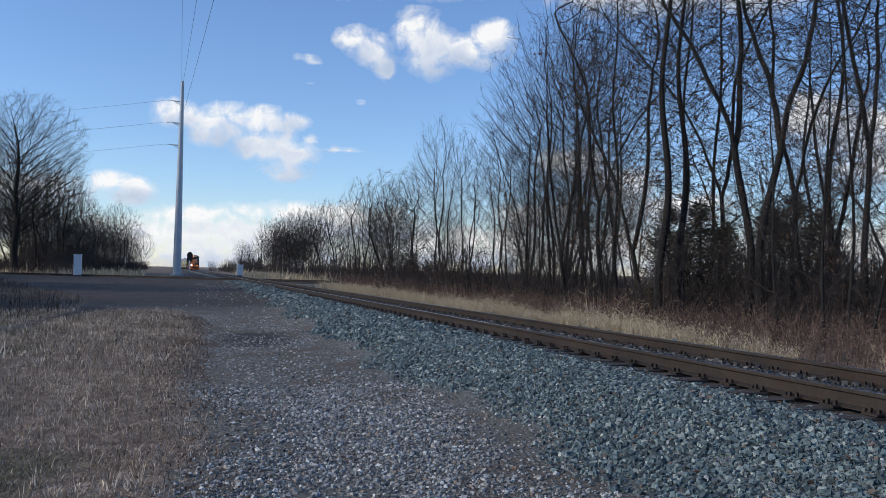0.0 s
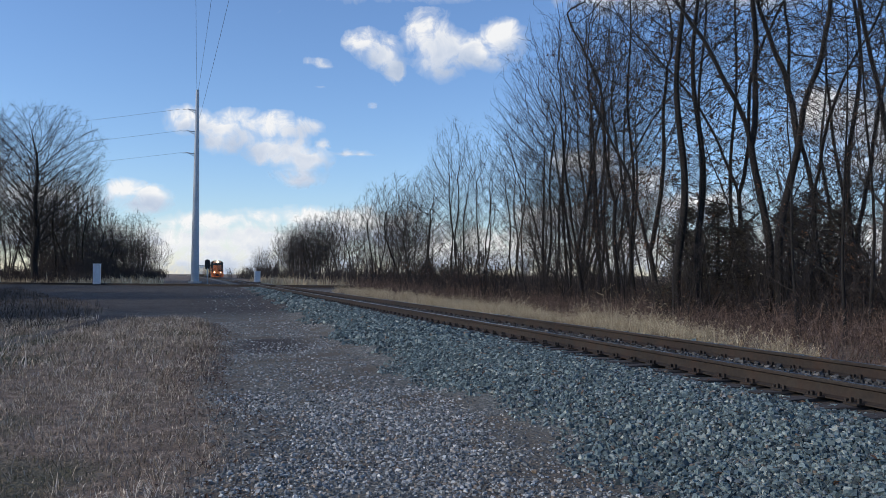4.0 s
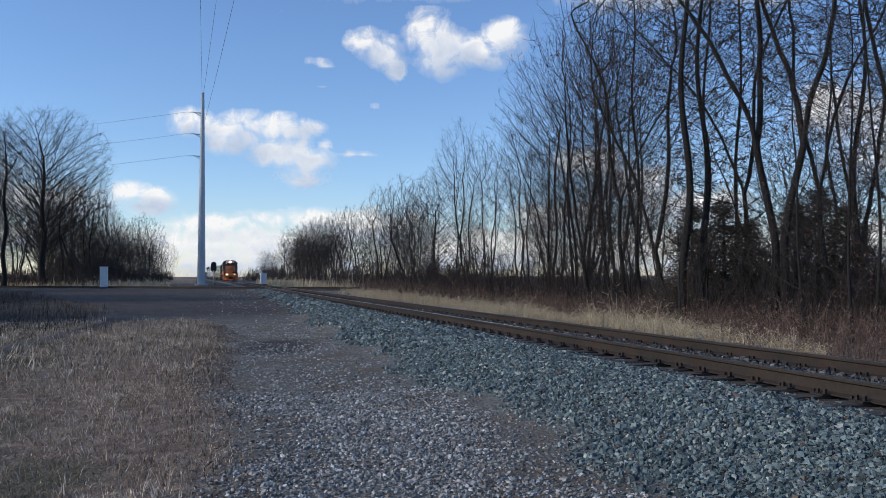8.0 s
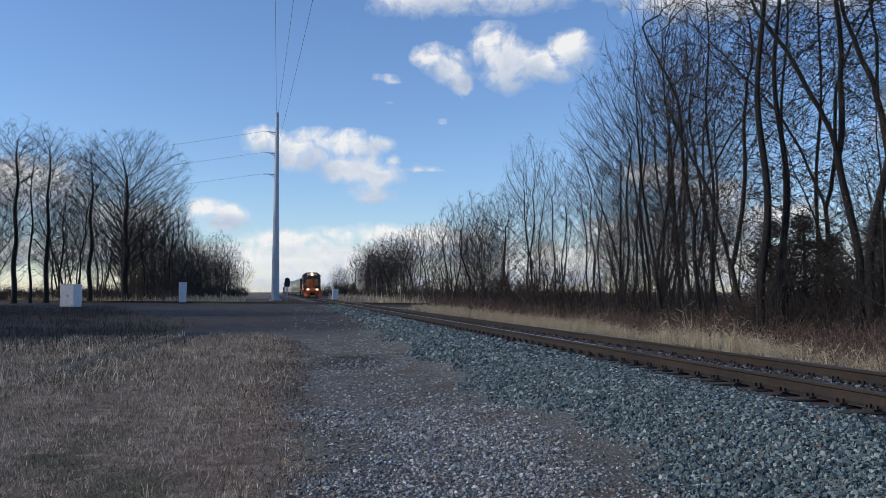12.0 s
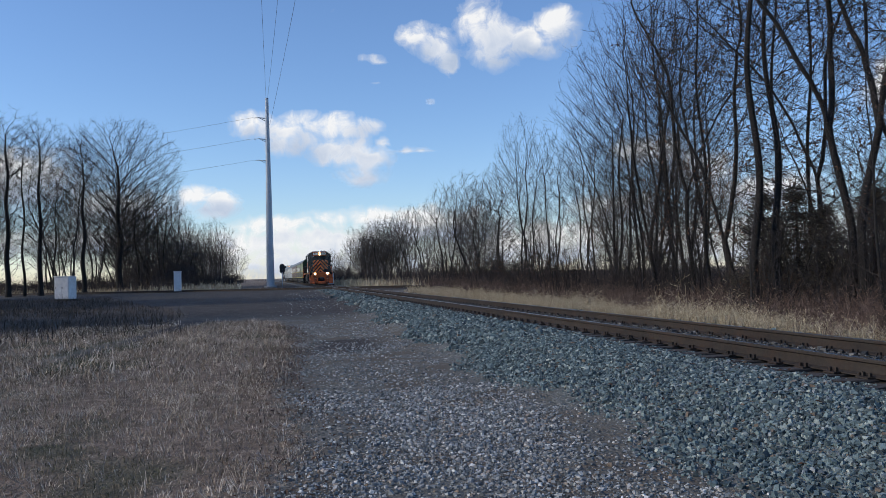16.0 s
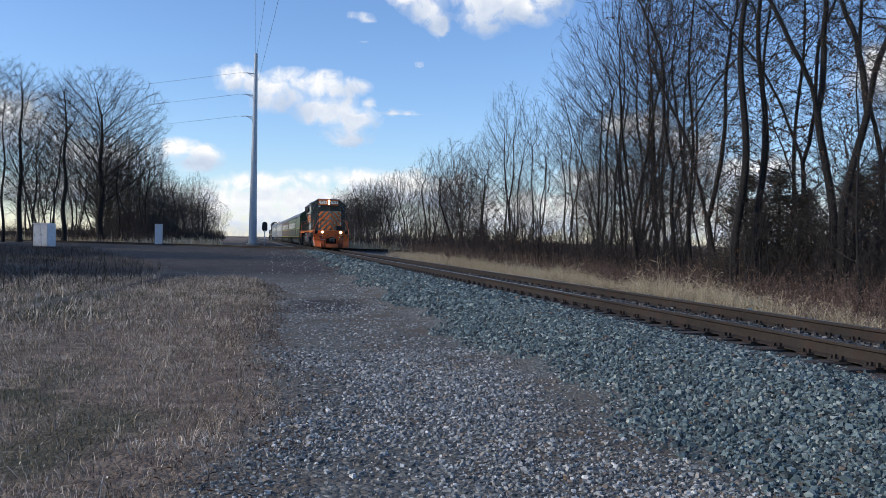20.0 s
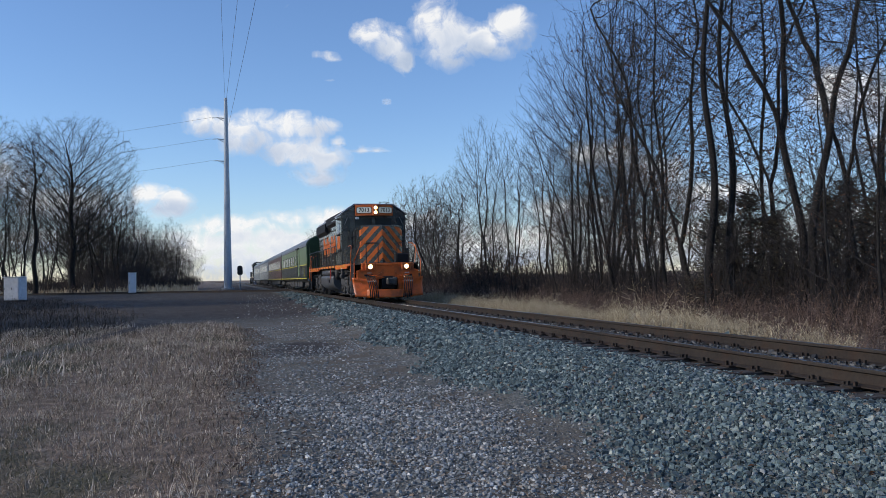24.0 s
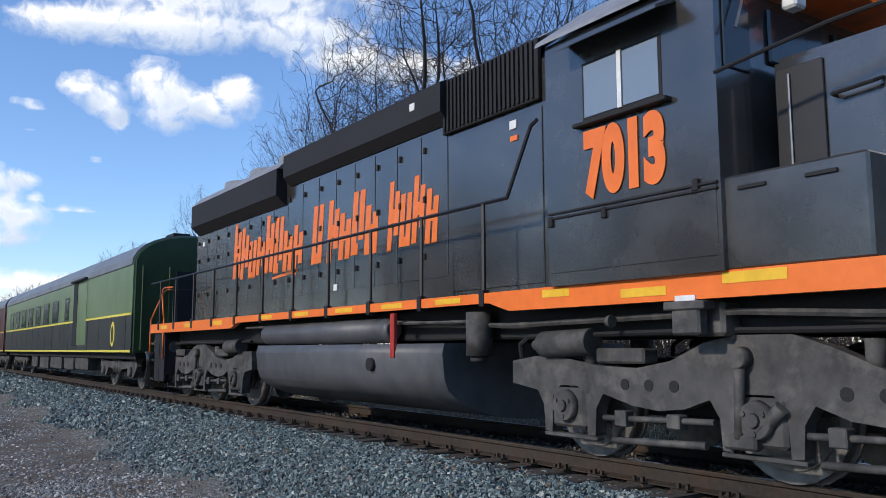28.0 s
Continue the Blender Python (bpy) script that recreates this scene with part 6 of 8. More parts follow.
def clip_poly(poly, a, b, c):
    """The part of a polygon where a*u + b*v <= c."""
    out = []
    for p, q in zip(poly, poly[1:] + poly[:1]):
        dp, dq = a * p[0] + b * p[1] - c, a * q[0] + b * q[1] - c
        if dp <= 0:
            out.append(p)
        if dp * dq < 0:
            t = dp / (dp - dq)
            out.append((p[0] + t * (q[0] - p[0]), p[1] + t * (q[1] - p[1])))
    return out


AXLES_FRONT, AXLES_REAR = (1.52, 3.54, 5.66), (14.82, 16.94, 18.96)
WHEELSETS = []


def wheelset(parent, y, r=0.508):
    ob = new("wheelset")
    ob.parent = parent
    bm = bmesh.new()
    rod(bm, (-1.05, 0, 0), (1.05, 0, 0), 0.085, 0.085, 10)
    for s in (-1, 1):
        x0, x1 = sorted((s * 0.70, s * 0.835))
        rod(bm, (x0, 0, 0), (x1, 0, 0), r, r - 0.012, 28)
        rod(bm, (s * 0.66, 0, 0), (s * 0.70, 0, 0), r + 0.028, r + 0.028, 28)
        rod(bm, (s * 0.835, 0, 0), (s * 0.85, 0, 0), r * 0.82, r * 0.80, 24)
        rod(bm, (s * 0.85, 0, 0), (s * 0.93, 0, 0), 0.17, 0.15, 14)
        for k in range(5):
            a = k * 2 * math.pi / 5
            rod(bm, (s * 0.845, math.cos(a) * 0.27, math.sin(a) * 0.27), (s * 0.858, math.cos(a) * 0.27, math.sin(a) * 0.27), 0.05, 0.05, 8)
    me = bpy.data.meshes.new("wheelset")
    bmesh.ops.recalc_face_normals(bm, faces=bm.faces[:])
    bm.to_mesh(me)
    bm.free()
    me.materials.append(WHEEL)
    bpy.data.objects.remove(ob)
    ob = new("wheelset", me)
    ob.parent = parent
    ob.location = (0, y, r)
    WHEELSETS.append((ob, y, r))
    return ob


def truck_side(axles, s):
    """The outline of a cast three-axle side frame with pedestal legs, as a plate at the side s."""
    c = axles[1]
    bm = bmesh.new()
    top = [(2.98, 0.70), (2.98, 0.93), (2.62, 0.98), (2.25, 0.98), (1.75, 0.9), (1.25, 0.88), (0.85, 0.95), (0.5, 1.1), (0.2, 1.16), (-0.3, 1.16), (-0.62, 1.06), (-1.0, 0.9), (-1.5, 0.85), (-1.95, 0.9), (-2.35, 1.02), (-2.9, 1.02), (-2.95, 0.7)]
    low = []
    for a in axles:
        u = a - c
        low += [(u - 0.46, 0.64), (u - 0.37, 0.5), (u - 0.35, 0.25), (u - 0.25, 0.24), (u - 0.23, 0.6), (u - 0.12, 0.7), (u + 0.12, 0.7), (u + 0.23, 0.6), (u + 0.25, 0.24), (u + 0.35, 0.25), (u + 0.37, 0.5), (u + 0.46, 0.64)]
        if a != axles[-1]:
            low += [(u + 0.72, 0.55), (u + 1.0, 0.52), (u + 1.3, 0.55)]
    outline = [(c + u, z) for u, z in top] + [(c + u, z) for u, z in low]
    x0, x1 = sorted((s * 1.06, s * 1.2))
    prism(bm, outline, "x", x0, x1)
    return bm


def truck(parent, axles, name="truck"):
    c = axles[1]
    root = None
    for s in (-1, 1):
        fr = part("truck_frame", truck_side(axles, s), TRUCK_GREY, parent, "cast grey side frame of the truck")
        for u in (-1.28, -0.98, -0.7, 0.82, 1.1, 1.38):
            bm = bmesh.new()
            rod(bm, (s * 1.2, c + u, 0.735), (s * 1.206, c + u, 0.735), 0.052, 0.052, 12)
            part("lightening_hole", bm, DEEP_BLACK, fr)
        for a in axles:
            bm = bmesh.new()
            box(bm, min(s * 1.05, s * 1.22), max(s * 1.05, s * 1.22), a - 0.23, a + 0.23, 0.30, 0.68, 0.03)
            rod(bm, (s * 1.2, a, 0.51), (s * 1.29, a, 0.51), 0.155, 0.14, 16)
            rod(bm, (s * 1.29, a, 0.51), (s * 1.32, a, 0.51), 0.06, 0.05, 10)
            for k in range(3):
                t = k * 2.094 + 0.5
                rod(bm, (s * 1.28, a + 0.1 * math.cos(t), 0.51 + 0.1 * math.sin(t)), (s * 1.305, a + 0.1 * math.cos(t), 0.51 + 0.1 * math.sin(t)), 0.022, 0.022, 6)
            part("journal_box", bm, TRUCK_GREY, fr)
            bm = bmesh.new()
            box(bm, min(s * 1.1, s * 1.2), max(s * 1.1, s * 1.2), a - 0.37, a + 0.37, 0.2, 0.238, 0.008)
            part("pedestal_tie", bm, TRUCK_GREY, fr)
        for u0, u1 in ((-2.45, -1.75), (1.75, 2.45), (2.0, 2.7)):
            bm = bmesh.new()
            rod(bm, (s * 1.22, c + u0, 1.12), (s * 1.22, c + u1, 1.10), 0.13, 0.13, 16)
            rod(bm, (s * 1.22, c + u1, 1.10), (s * 1.22, c + u1 + 0.14, 1.09), 0.09, 0.05, 12)
            if (u0, u1) != (2.0, 2.7):
                part("brake_cylinder", bm, TRUCK_GREY, fr)
            else:
                bm.free()
        for u in (-1.0, 1.05):
            bm = bmesh.new()
            rod(bm, (s * 1.18, c + u - 0.62, 0.46), (s * 1.18, c + u + 0.62, 0.42), 0.028, 0.028, 8)
            rod(bm, (s * 1.14, c + u - 0.5, 0.26), (s * 1.14, c + u + 0.55, 0.22), 0.035, 0.03, 8)
            box(bm, min(s * 1.12, s * 1.24), max(s * 1.12, s * 1.24), c + u - 0.3, c + u - 0.16, 0.38, 0.5, 0.01)
            box(bm, min(s * 1.12, s * 1.24), max(s * 1.12, s * 1.24), c + u + 0.3, c + u + 0.44, 0.36, 0.5, 0.01)
            part("brake_rod", bm, TRUCK_GREY, fr)
        bm = bmesh.new()
        rod(bm, (s * 1.26, c + 0.12, 0.96), (s * 1.27, c + 0.14, 0.36), 0.045, 0.04, 10)
        rod(bm, (s * 1.2, c + 0.12, 0.98), (s * 1.31, c + 0.12, 0.98), 0.09, 0.08, 12)
        box(bm, min(s * 1.2, s * 1.3), max(s * 1.2, s * 1.3), c - 0.02, c + 0.28, 0.28, 0.4, 0.02)
        rod(bm, (s * 1.24, c - 0.22, 0.62), (s * 1.24, c - 0.02, 0.42), 0.06, 0.05, 10)
        part("shock_absorber", bm, TRUCK_GREY, fr)
        bm = bmesh.new()
        pipe(bm, [(s * 1.2, c - 2.9, 1.2), (s * 1.2, c - 0.5, 1.19), (s * 1.2, c + 0.5, 1.2), (s * 1.2, c + 2.7, 1.18), (s * 1.2, c + 2.85, 1.1), (s * 1.18, c + 2.85, 0.96)], 0.026, 6)
        part("brake_pipe", bm, DEEP_BLACK, fr, "dark brake pipe")
        for u in (-1.3, 1.45):
            bm = bmesh.new()
            box(bm, min(s * 1.0, s * 1.2), max(s * 1.0, s * 1.2), c + u - 0.3, c + u + 0.3, 0.92, 1.06, 0.02)
            rod(bm, (s * 1.12, c + u + 0.42, 0.9), (s * 1.12, c + u + 0.42, 1.12), 0.07, 0.07, 10)
            part("bolster_pad", bm, TRUCK_GREY, fr)
    bm = bmesh.new()
    box(bm, -1.05, 1.05, c - 0.45, c + 0.45, 0.55, 1.05, 0.03)
    box(bm, -0.62, 0.62, c - 2.6, c + 2.6, 0.42, 0.95, 0.03)
    part("truck_bolster", bm, DEEP_BLACK, parent)
    for a in axles:
        wheelset(parent, a)


def diesel(lead):
    """The six-axle hood locomotive. y runs back from its ditch lights, z up from the rail."""
    L = thing("locomotive", "black and orange six-axle diesel locomotive with chevron-striped nose" if lead else "dark six-axle diesel locomotive at the rear of the train", "locomotive")
    P = lambda name, bm, mat, label="", up=L, sm=False: part(name, bm, mat, up, label, sm)
    trim = ORANGE_CLEAN if lead else WHITE
    paint = LOCO_BLACK
    # frame and sill
    bm = bmesh.new()
    box(bm, -1.12, 1.12, 0.35, 19.6, 1.16, 1.56, 0.02)
    P("underframe", bm, DEEP_BLACK)
    for s in (-1, 1):
        bm = bmesh.new()
        o = [(1.28, 1.645), (1.28, 1.56), (2.2, 1.555), (2.35, 1.44), (6.2, 1.44), (6.55, 1.535), (14.0, 1.535), (14.35, 1.44), (19.75, 1.44), (19.75, 1.645)]
        prism(bm, o, "x", min(s * 1.42, s * 1.5), max(s * 1.42, s * 1.5))
        sill = P("side_sill", bm, trim, "orange side sill" if lead else "")
        for k, (y0, w, z0, z1) in enumerate(((3.05, 0.55, 1.545, 1.63), (4.15, 0.5, 1.49, 1.565), (5.3, 0.38, 1.545, 1.62), (7.05, 0.5, 1.56, 1.62), (8.3, 0.5, 1.56, 1.62), (9.6, 0.5, 1.56, 1.62), (11.0, 0.5, 1.56, 1.62), (12.4, 0.5, 1.56, 1.62), (14.8, 0.5, 1.52, 1.6), (16.6, 0.5, 1.52, 1.6), (18.4, 0.5, 1.52, 1.6))):
            bm = bmesh.new()
            box(bm, min(s * 1.5, s * 1.505), max(s * 1.5, s * 1.505), y0, y0 + w, z0, z1)
            P("reflector_strip", bm, YELLOW, "yellow reflective strip", sill)
        bm = bmesh.new()
        box(bm, min(s * 1.48, s * 1.52), max(s * 1.48, s * 1.52), 3.85, 4.05, 1.425, 1.475)
        P("jacking_label", bm, WHITE, "small white label", sill)
    bm = bmesh.new()
    box(bm, -1.42, 1.42, 0.3, 19.75, 1.57, 1.64)
    P("walkway", bm, paint)
    # long hood with flared brake housing and radiator
    bm = bmesh.new()
    prism(bm, [(-1.0, 1.64), (1.0, 1.64), (1.0, 4.2), (0.82, 4.42), (0.45, 4.47), (-0.45, 4.47), (-0.82, 4.42), (-1.0, 4.2)], "y", 5.6, 18.0)
    hood = P("long_hood", bm, paint, "black long hood")
    bm = bmesh.new()
    prism(bm, [(-1.02, 3.88), (-1.16, 4.02), (-1.16, 4.4), (-1.0, 4.47), (1.0, 4.47), (1.16, 4.4), (1.16, 4.02), (1.02, 3.88)], "y", 7.95, 12.85)
    P("dynamic_brake_housing", bm, DEEP_BLACK, "", hood)
    bm = bmesh.new()
    prism(bm, [(-1.03, 4.44), (-0.86, 4.55), (0.86, 4.55), (1.03, 4.44)], "y", 6.1, 12.9)
    P("roof_panel", bm, ROOF_GREY, "grey hood roof", hood)
    bm = bmesh.new()
    prism(bm, [(-1.02, 3.58), (-1.2, 3.75), (-1.2, 4.22), (-1.02, 4.3), (1.02, 4.3), (1.2, 4.22), (1.2, 3.75), (1.02, 3.58)], "y", 13.05, 17.85)
    P("radiator_housing", bm, DEEP_BLACK, "", hood)
    bm = bmesh.new()
    prism(bm, [(-1.19, 4.225), (-1.0, 4.42), (-0.5, 4.49), (0.5, 4.49), (1.0, 4.42), (1.19, 4.225)], "y", 13.0, 17.9)
    P("roof_panel", bm, ROOF_GREY, "grey radiator roof", hood)
    for y in (9.6, 11.6):
        bm = bmesh.new()
        rod(bm, (0, y, 4.5), (0, y, 4.62), 0.62, 0.6, 20)
        P("brake_fan", bm, ROOF_GREY, "", hood)
    for y in (13.8, 15.3, 16.8):
        bm = bmesh.new()
        rod(bm, (-0.15, y, 4.42), (-0.15, y, 4.66), 0.66, 0.64, 22)
        P("radiator_fan", bm, ROOF_GREY, "", hood)
    bm = bmesh.new()
    box(bm, -0.35, 0.35, 12.95, 13.25, 4.4, 4.7, 0.03)
    rod(bm, (-0.6, 12.9, 4.45), (-0.6, 12.9, 4.68), 0.06, 0.05, 8)
    P("exhaust_stack", bm, DEEP_BLACK, "", hood)
    # louvred filter box behind the cab
    for s in (-1, 1):
        bm = bmesh.new()
        box(bm, min(s * 1.0, s * 1.06), max(s * 1.0, s * 1.06), 6.2, 8.05, 3.74, 4.44, 0.01)
        grille = P("filter_grille", bm, DEEP_BLACK, "", hood)
        for k in range(22):
            bm = bmesh.new()
            y = 6.26 + k * 0.081
            box(bm, min(s * 1.06, s * 1.085), max(s * 1.06, s * 1.085), y, y + 0.035, 3.77, 4.41)
            P("louvre", bm, DEEP_BLACK, "", grille)
        # hood doors and latches
        for k in range(16):
            y0 = 8.0 + k * 0.618
            if y0 > 17.3:
                break
            bm = bmesh.new()
            top = 3.84 if y0 < 12.7 else 3.55
            box(bm, min(s * 1.0, s * 1.012), max(s * 1.0, s * 1.012), y0 + 0.012, y0 + 0.606, 1.95, top, 0.004)
            door = P("hood_door", bm, paint, "", hood)
            for z in (2.2, 2.95, 3.6 if y0 < 12.7 else 3.35):
                bm = bmesh.new()
                box(bm, min(s * 1.012, s * 1.04), max(s * 1.012, s * 1.04), y0 + 0.5, y0 + 0.545, z, z + 0.085, 0.006)
                P("latch", bm, DEEP_BLACK, "", door)
        bm = bmesh.new()
        box(bm, min(s * 1.0, s * 1.016), max(s * 1.0, s * 1.016), 6.2, 7.9, 1.75, 3.68, 0.006)
        P("access_panel", bm, paint, "", hood)
        for y, z in ((6.62, 3.52), (8.55, 4.18), (11.0, 1.95), (17.4, 3.3)):
            bm = bmesh.new()
            xx = 1.17 if z > 4 else 1.03
            box(bm, min(s * 1.0, s * xx), max(s * 1.0, s * xx), y, y + 0.12, z, z + 0.1, 0.004)
            P("marker_plate", bm, WHITE, "small white plate", hood)
        bm = bmesh.new()
        box(bm, min(s * 1.0, s * 1.03), max(s * 1.0, s * 1.03), 6.6, 6.73, 3.38, 3.44)
        P("marker_plate", bm, ORANGE_CLEAN, "small orange plate", hood)
    # cab
    bm = bmesh.new()
    prism(bm, [(-1.55, 1.64), (1.55, 1.64), (1.55, 4.0), (0.92, 4.46), (-0.92, 4.46), (-1.55, 4.0)], "y", 3.66, 5.64)
    cab = P("cab", bm, paint, "black cab")
    bm = bmesh.new()
    prism(bm, [(-1.62, 4.0), (-1.6, 4.05), (-0.94, 4.53), (0.94, 4.53), (1.6, 4.05), (1.62, 4.0), (0.92, 4.465), (-0.92, 4.465)], "y", 3.5, 5.72)
    P("cab_roof", bm, ROOF_GREY, "dusty grey cab roof", cab)
    for s in (-1, 1):
        bm = bmesh.new()
        xo, xi = s * 1.556, s * 1.54
        box(bm, min(xi, xo), max(xi, xo), 4.19, 5.13, 3.13, 3.68, 0.004)
        frame_ = P("side_window", bm, DEEP_BLACK, "sliding cab side window", cab)
        for y0, y1, mat in ((4.22, 4.62, GLASS), (4.69, 5.1, GLASS)):
            bm = bmesh.new()
            box(bm, min(s * 1.553, s * 1.562), max(s * 1.553, s * 1.562), y0, y1, 3.16, 3.65)
            P("pane", bm, mat, "", frame_)
        bm = bmesh.new()
        box(bm, min(s * 1.555, s * 1.572), max(s * 1.555, s * 1.572), 4.63, 4.68, 3.15, 3.67)
        P("window_post", bm, WHITE, "white window post", frame_)
        bm = bmesh.new()
        box(bm, min(s * 1.55, s * 1.63), max(s * 1.55, s * 1.63), 4.1, 5.2, 3.07, 3.11, 0.008)
        P("arm_rest", bm, DEEP_BLACK, "", frame_)
        bm = bmesh.new()
        prism(bm, [(s * 1.55, 3.93), (s * 1.55, 3.89), (s * 1.8, 3.78), (s * 1.8, 3.81)], "y", 4.02, 5.3)
        P("awning", bm, paint, "", cab)
        for y, z in ((3.85, 2.28), (4.85, 2.2), (5.55, 2.2)):
            bm = bmesh.new()
            box(bm, min(s * 1.55, s * 1.585), max(s * 1.55, s * 1.585), y, y + 0.06, z, z + 0.1, 0.008)
            P("latch", bm, DEEP_BLACK, "", cab)
        bm = bmesh.new()
        box(bm, min(s * 1.55, s * 1.558), max(s * 1.55, s * 1.558), 3.7, 5.6, 1.76, 2.34, 0.004)
        P("battery_door", bm, paint, "", cab)
        for z in (2.315, 2.27):
            bm = bmesh.new()
            box(bm, min(s * 1.55, s * 1.575), max(s * 1.55, s * 1.575), 3.68, 5.62, z, z + 0.022, 0.004)
            P("belt_moulding", bm, DEEP_BLACK, "", cab)
        # front side window of the cab beside the nose
        bm = bmesh.new()
        box(bm, min(s * 1.12, s * 1.46), max(s * 1.12, s * 1.46), 3.64, 3.66, 3.25, 3.85, 0.01)
        P("front_side_window", bm, WINDOW_DARK, "", cab)
        bm = bmesh.new()
        pipe(bm, [(s * 1.25, 3.58, 3.9), (s * 1.4, 3.57, 3.55)], 0.012, 5)
        P("wiper", bm, RIM_STEEL, "", cab)
        bm = bmesh.new()
        box(bm, min(s * 0.1, s * 0.88), max(s * 0.1, s * 0.88), 3.62, 3.66, 3.38, 3.86, 0.02)
        P("windscreen", bm, WINDOW_DARK, "", cab)
        # low box along the nose
        bm = bmesh.new()
        box(bm, min(s * 0.95, s * 1.5), max(s * 0.95, s * 1.5), 2.42, 3.66, 1.64, 2.36, 0.02)
        bx = P("battery_box", bm, paint)
        for y in (2.75, 3.3):
            bm = bmesh.new()
            box(bm, min(s * 1.5, s * 1.52), max(s * 1.5, s * 1.52), y - 0.12, y + 0.12, 2.24, 2.27, 0.004)
            P("grab_handle", bm, DEEP_BLACK, "", bx)
        bm = bmesh.new()
        pipe(bm, [(s * 1.57, 3.66, 3.18), (s * 1.5, 2.75, 3.3), (s * 1.48, 2.0, 3.32), (s * 1.47, 1.88, 2.46)], 0.016, 6)
        P("grab_rail", bm, DEEP_BLACK, "", cab)
    if lead:
        words("cab_number", "7013", 0.76, ORANGE_CLEAN, cab, on_side(4.64, 2.69, -1.562), 0.004, 0.62, 0.05, "orange number 7013")
    # nose
    bm = bmesh.new()
    prism(bm, [(-0.96, 3.7), (-0.97, 1.98), (-0.9, 1.9), (0.0, 1.58), (0.9, 1.9), (0.97, 1.98), (0.96, 3.7)], "z", 1.64, 3.32)
    prism(bm, [(-0.9, 3.7), (-0.9, 2.02), (0.0, 1.68), (0.9, 2.02), (0.9, 3.7)], "z", 3.32, 3.38)
    nose = P("nose", bm, paint, "black nose with orange chevron stripes" if lead else "")
    if lead:
        for s in (-1, 1):
            a, b = Vector((0.0, 1.58, 0)), Vector((s * 0.9, 1.9, 0))
            along = (b - a).normalized()
            n_out = Vector((along.y, -along.x, 0)) * s
            n_out = n_out if n_out.y < 0 else -n_out
            width = (b - a).length
            for k in range(9):
                z0 = 1.36 + k * 0.52
                quad = [(0.0, z0), (width, z0 - width * 1.08), (width, z0 - width * 1.08 + 0.27), (0.0, z0 + 0.27)]
                quad = clip_poly(clip_poly(quad, 0, 1, 3.31), 0, -1, -1.68)
                if len(quad) < 3:
                    continue
                bm = bmesh.new()
                lo = [bm.verts.new(a + along * u + Vector((0, 0, z)) + n_out * 0.001) for u, z in quad]
                hi = [bm.verts.new(a + along * u + Vector((0, 0, z)) + n_out * 0.006) for u, z in quad]
                bm.faces.new(lo)
                bm.faces.new(hi[::-1])
                for i in range(len(quad)):
                    j = (i + 1) % len(quad)
                    bm.faces.new((lo[i], lo[j], hi[j], hi[i]))
                P("chevron_stripe", bm, ORANGE_CLEAN, "orange chevron stripe", nose)
                # the stripe turns the nose's corner for a hand's width
                zc = z0 - width * 1.08
                q2 = [(1.905, zc), (1.985, zc - 0.05), (1.985, zc + 0.22), (1.905, zc + 0.27)]
                q2 = clip_poly(clip_poly(q2, 0, 1, 3.31), 0, -1, -1.68)
                if len(q2) >= 3:
                    bm = bmesh.new()
                    va = [bm.verts.new((s * (0.903 + (y - 1.9) * 0.87), y - 0.006, z)) for y, z in q2]
                    vb = [bm.verts.new((s * (0.909 + (y - 1.9) * 0.87), y - 0.010, z)) for y, z in q2]
                    bm.faces.new(va)
                    bm.faces.new(vb[::-1])
                    for i in range(len(q2)):
                        j = (i + 1) % len(q2)
                        bm.faces.new((va[i], va[j], vb[j], vb[i]))
                    P("chevron_stripe", bm, ORANGE_CLEAN, "orange chevron stripe", nose)
    for s in (-1, 1):
        # black panel painting in the cab wall's dark reflection on the nose side
        bm = bmesh.new()
        box(bm, min(s * 0.965, s * 0.985), max(s * 0.965, s * 0.985), 3.28, 3.68, 1.7, 3.26, 0.006)
        reflection_panel = P("nose_door", bm, BLACK, "black panel for the cab wall's reflection in the nose", nose)
        bm = bmesh.new()
        rod(bm, (s * 1.0, 3.56, 2.4), (s * 1.0, 3.56, 3.2), 0.012, 0.012, 6)
        P("door_rail", bm, RIM_STEEL, "", reflection_panel)
        bm = bmesh.new()
        pipe(bm, [(s * 0.97, 3.2, 2.94), (s * 1.05, 3.18, 2.93), (s * 1.05, 2.86, 2.95), (s * 0.97, 2.84, 2.98)], 0.016, 6)
        P("nose_grab", bm, DEEP_BLACK, "", nose)
        bm = bmesh.new()
        box(bm, min(s * 1.4, s * 1.52), max(s * 1.4, s * 1.52), 3.82, 4.1, 1.16, 1.42, 0.02)
        box(bm, min(s * 1.38, s * 1.54), max(s * 1.38, s * 1.54), 3.76, 4.16, 1.36, 1.43, 0.01)
        P("jacking_pad", bm, TRUCK_GREY)
    bm = bmesh.new()
    box(bm, -0.62, -0.55, 1.74, 1.8, 2.55, 2.6)
    pipe(bm, [(-0.8, 1.80, 2.58), (-0.8, 1.74, 2.58), (-0.3, 1.60, 2.58), (-0.3, 1.66, 2.58)], 0.014, 6)
    P("nose_grab", bm, DEEP_BLACK, "", nose)
    # headlight panel with number boards
    for s in (-1, 1):
        bm = bmesh.new()
        prism(bm, [(0.0, 3.66), (0.0, 3.12), (s * 0.89, 3.4), (s * 0.89, 3.66)], "z", 3.95, 4.46)
        pan = P("number_panel", bm, ORANGE if lead else paint, "orange panel over the windscreen" if lead else "", cab)
        al = Vector((s * 0.89, 0.28, 0)).normalized()
        out = Vector((al.y * s, -al.x * s, 0)) if s > 0 else Vector((-al.y, al.x, 0))
        out = out if out.y < 0 else -out
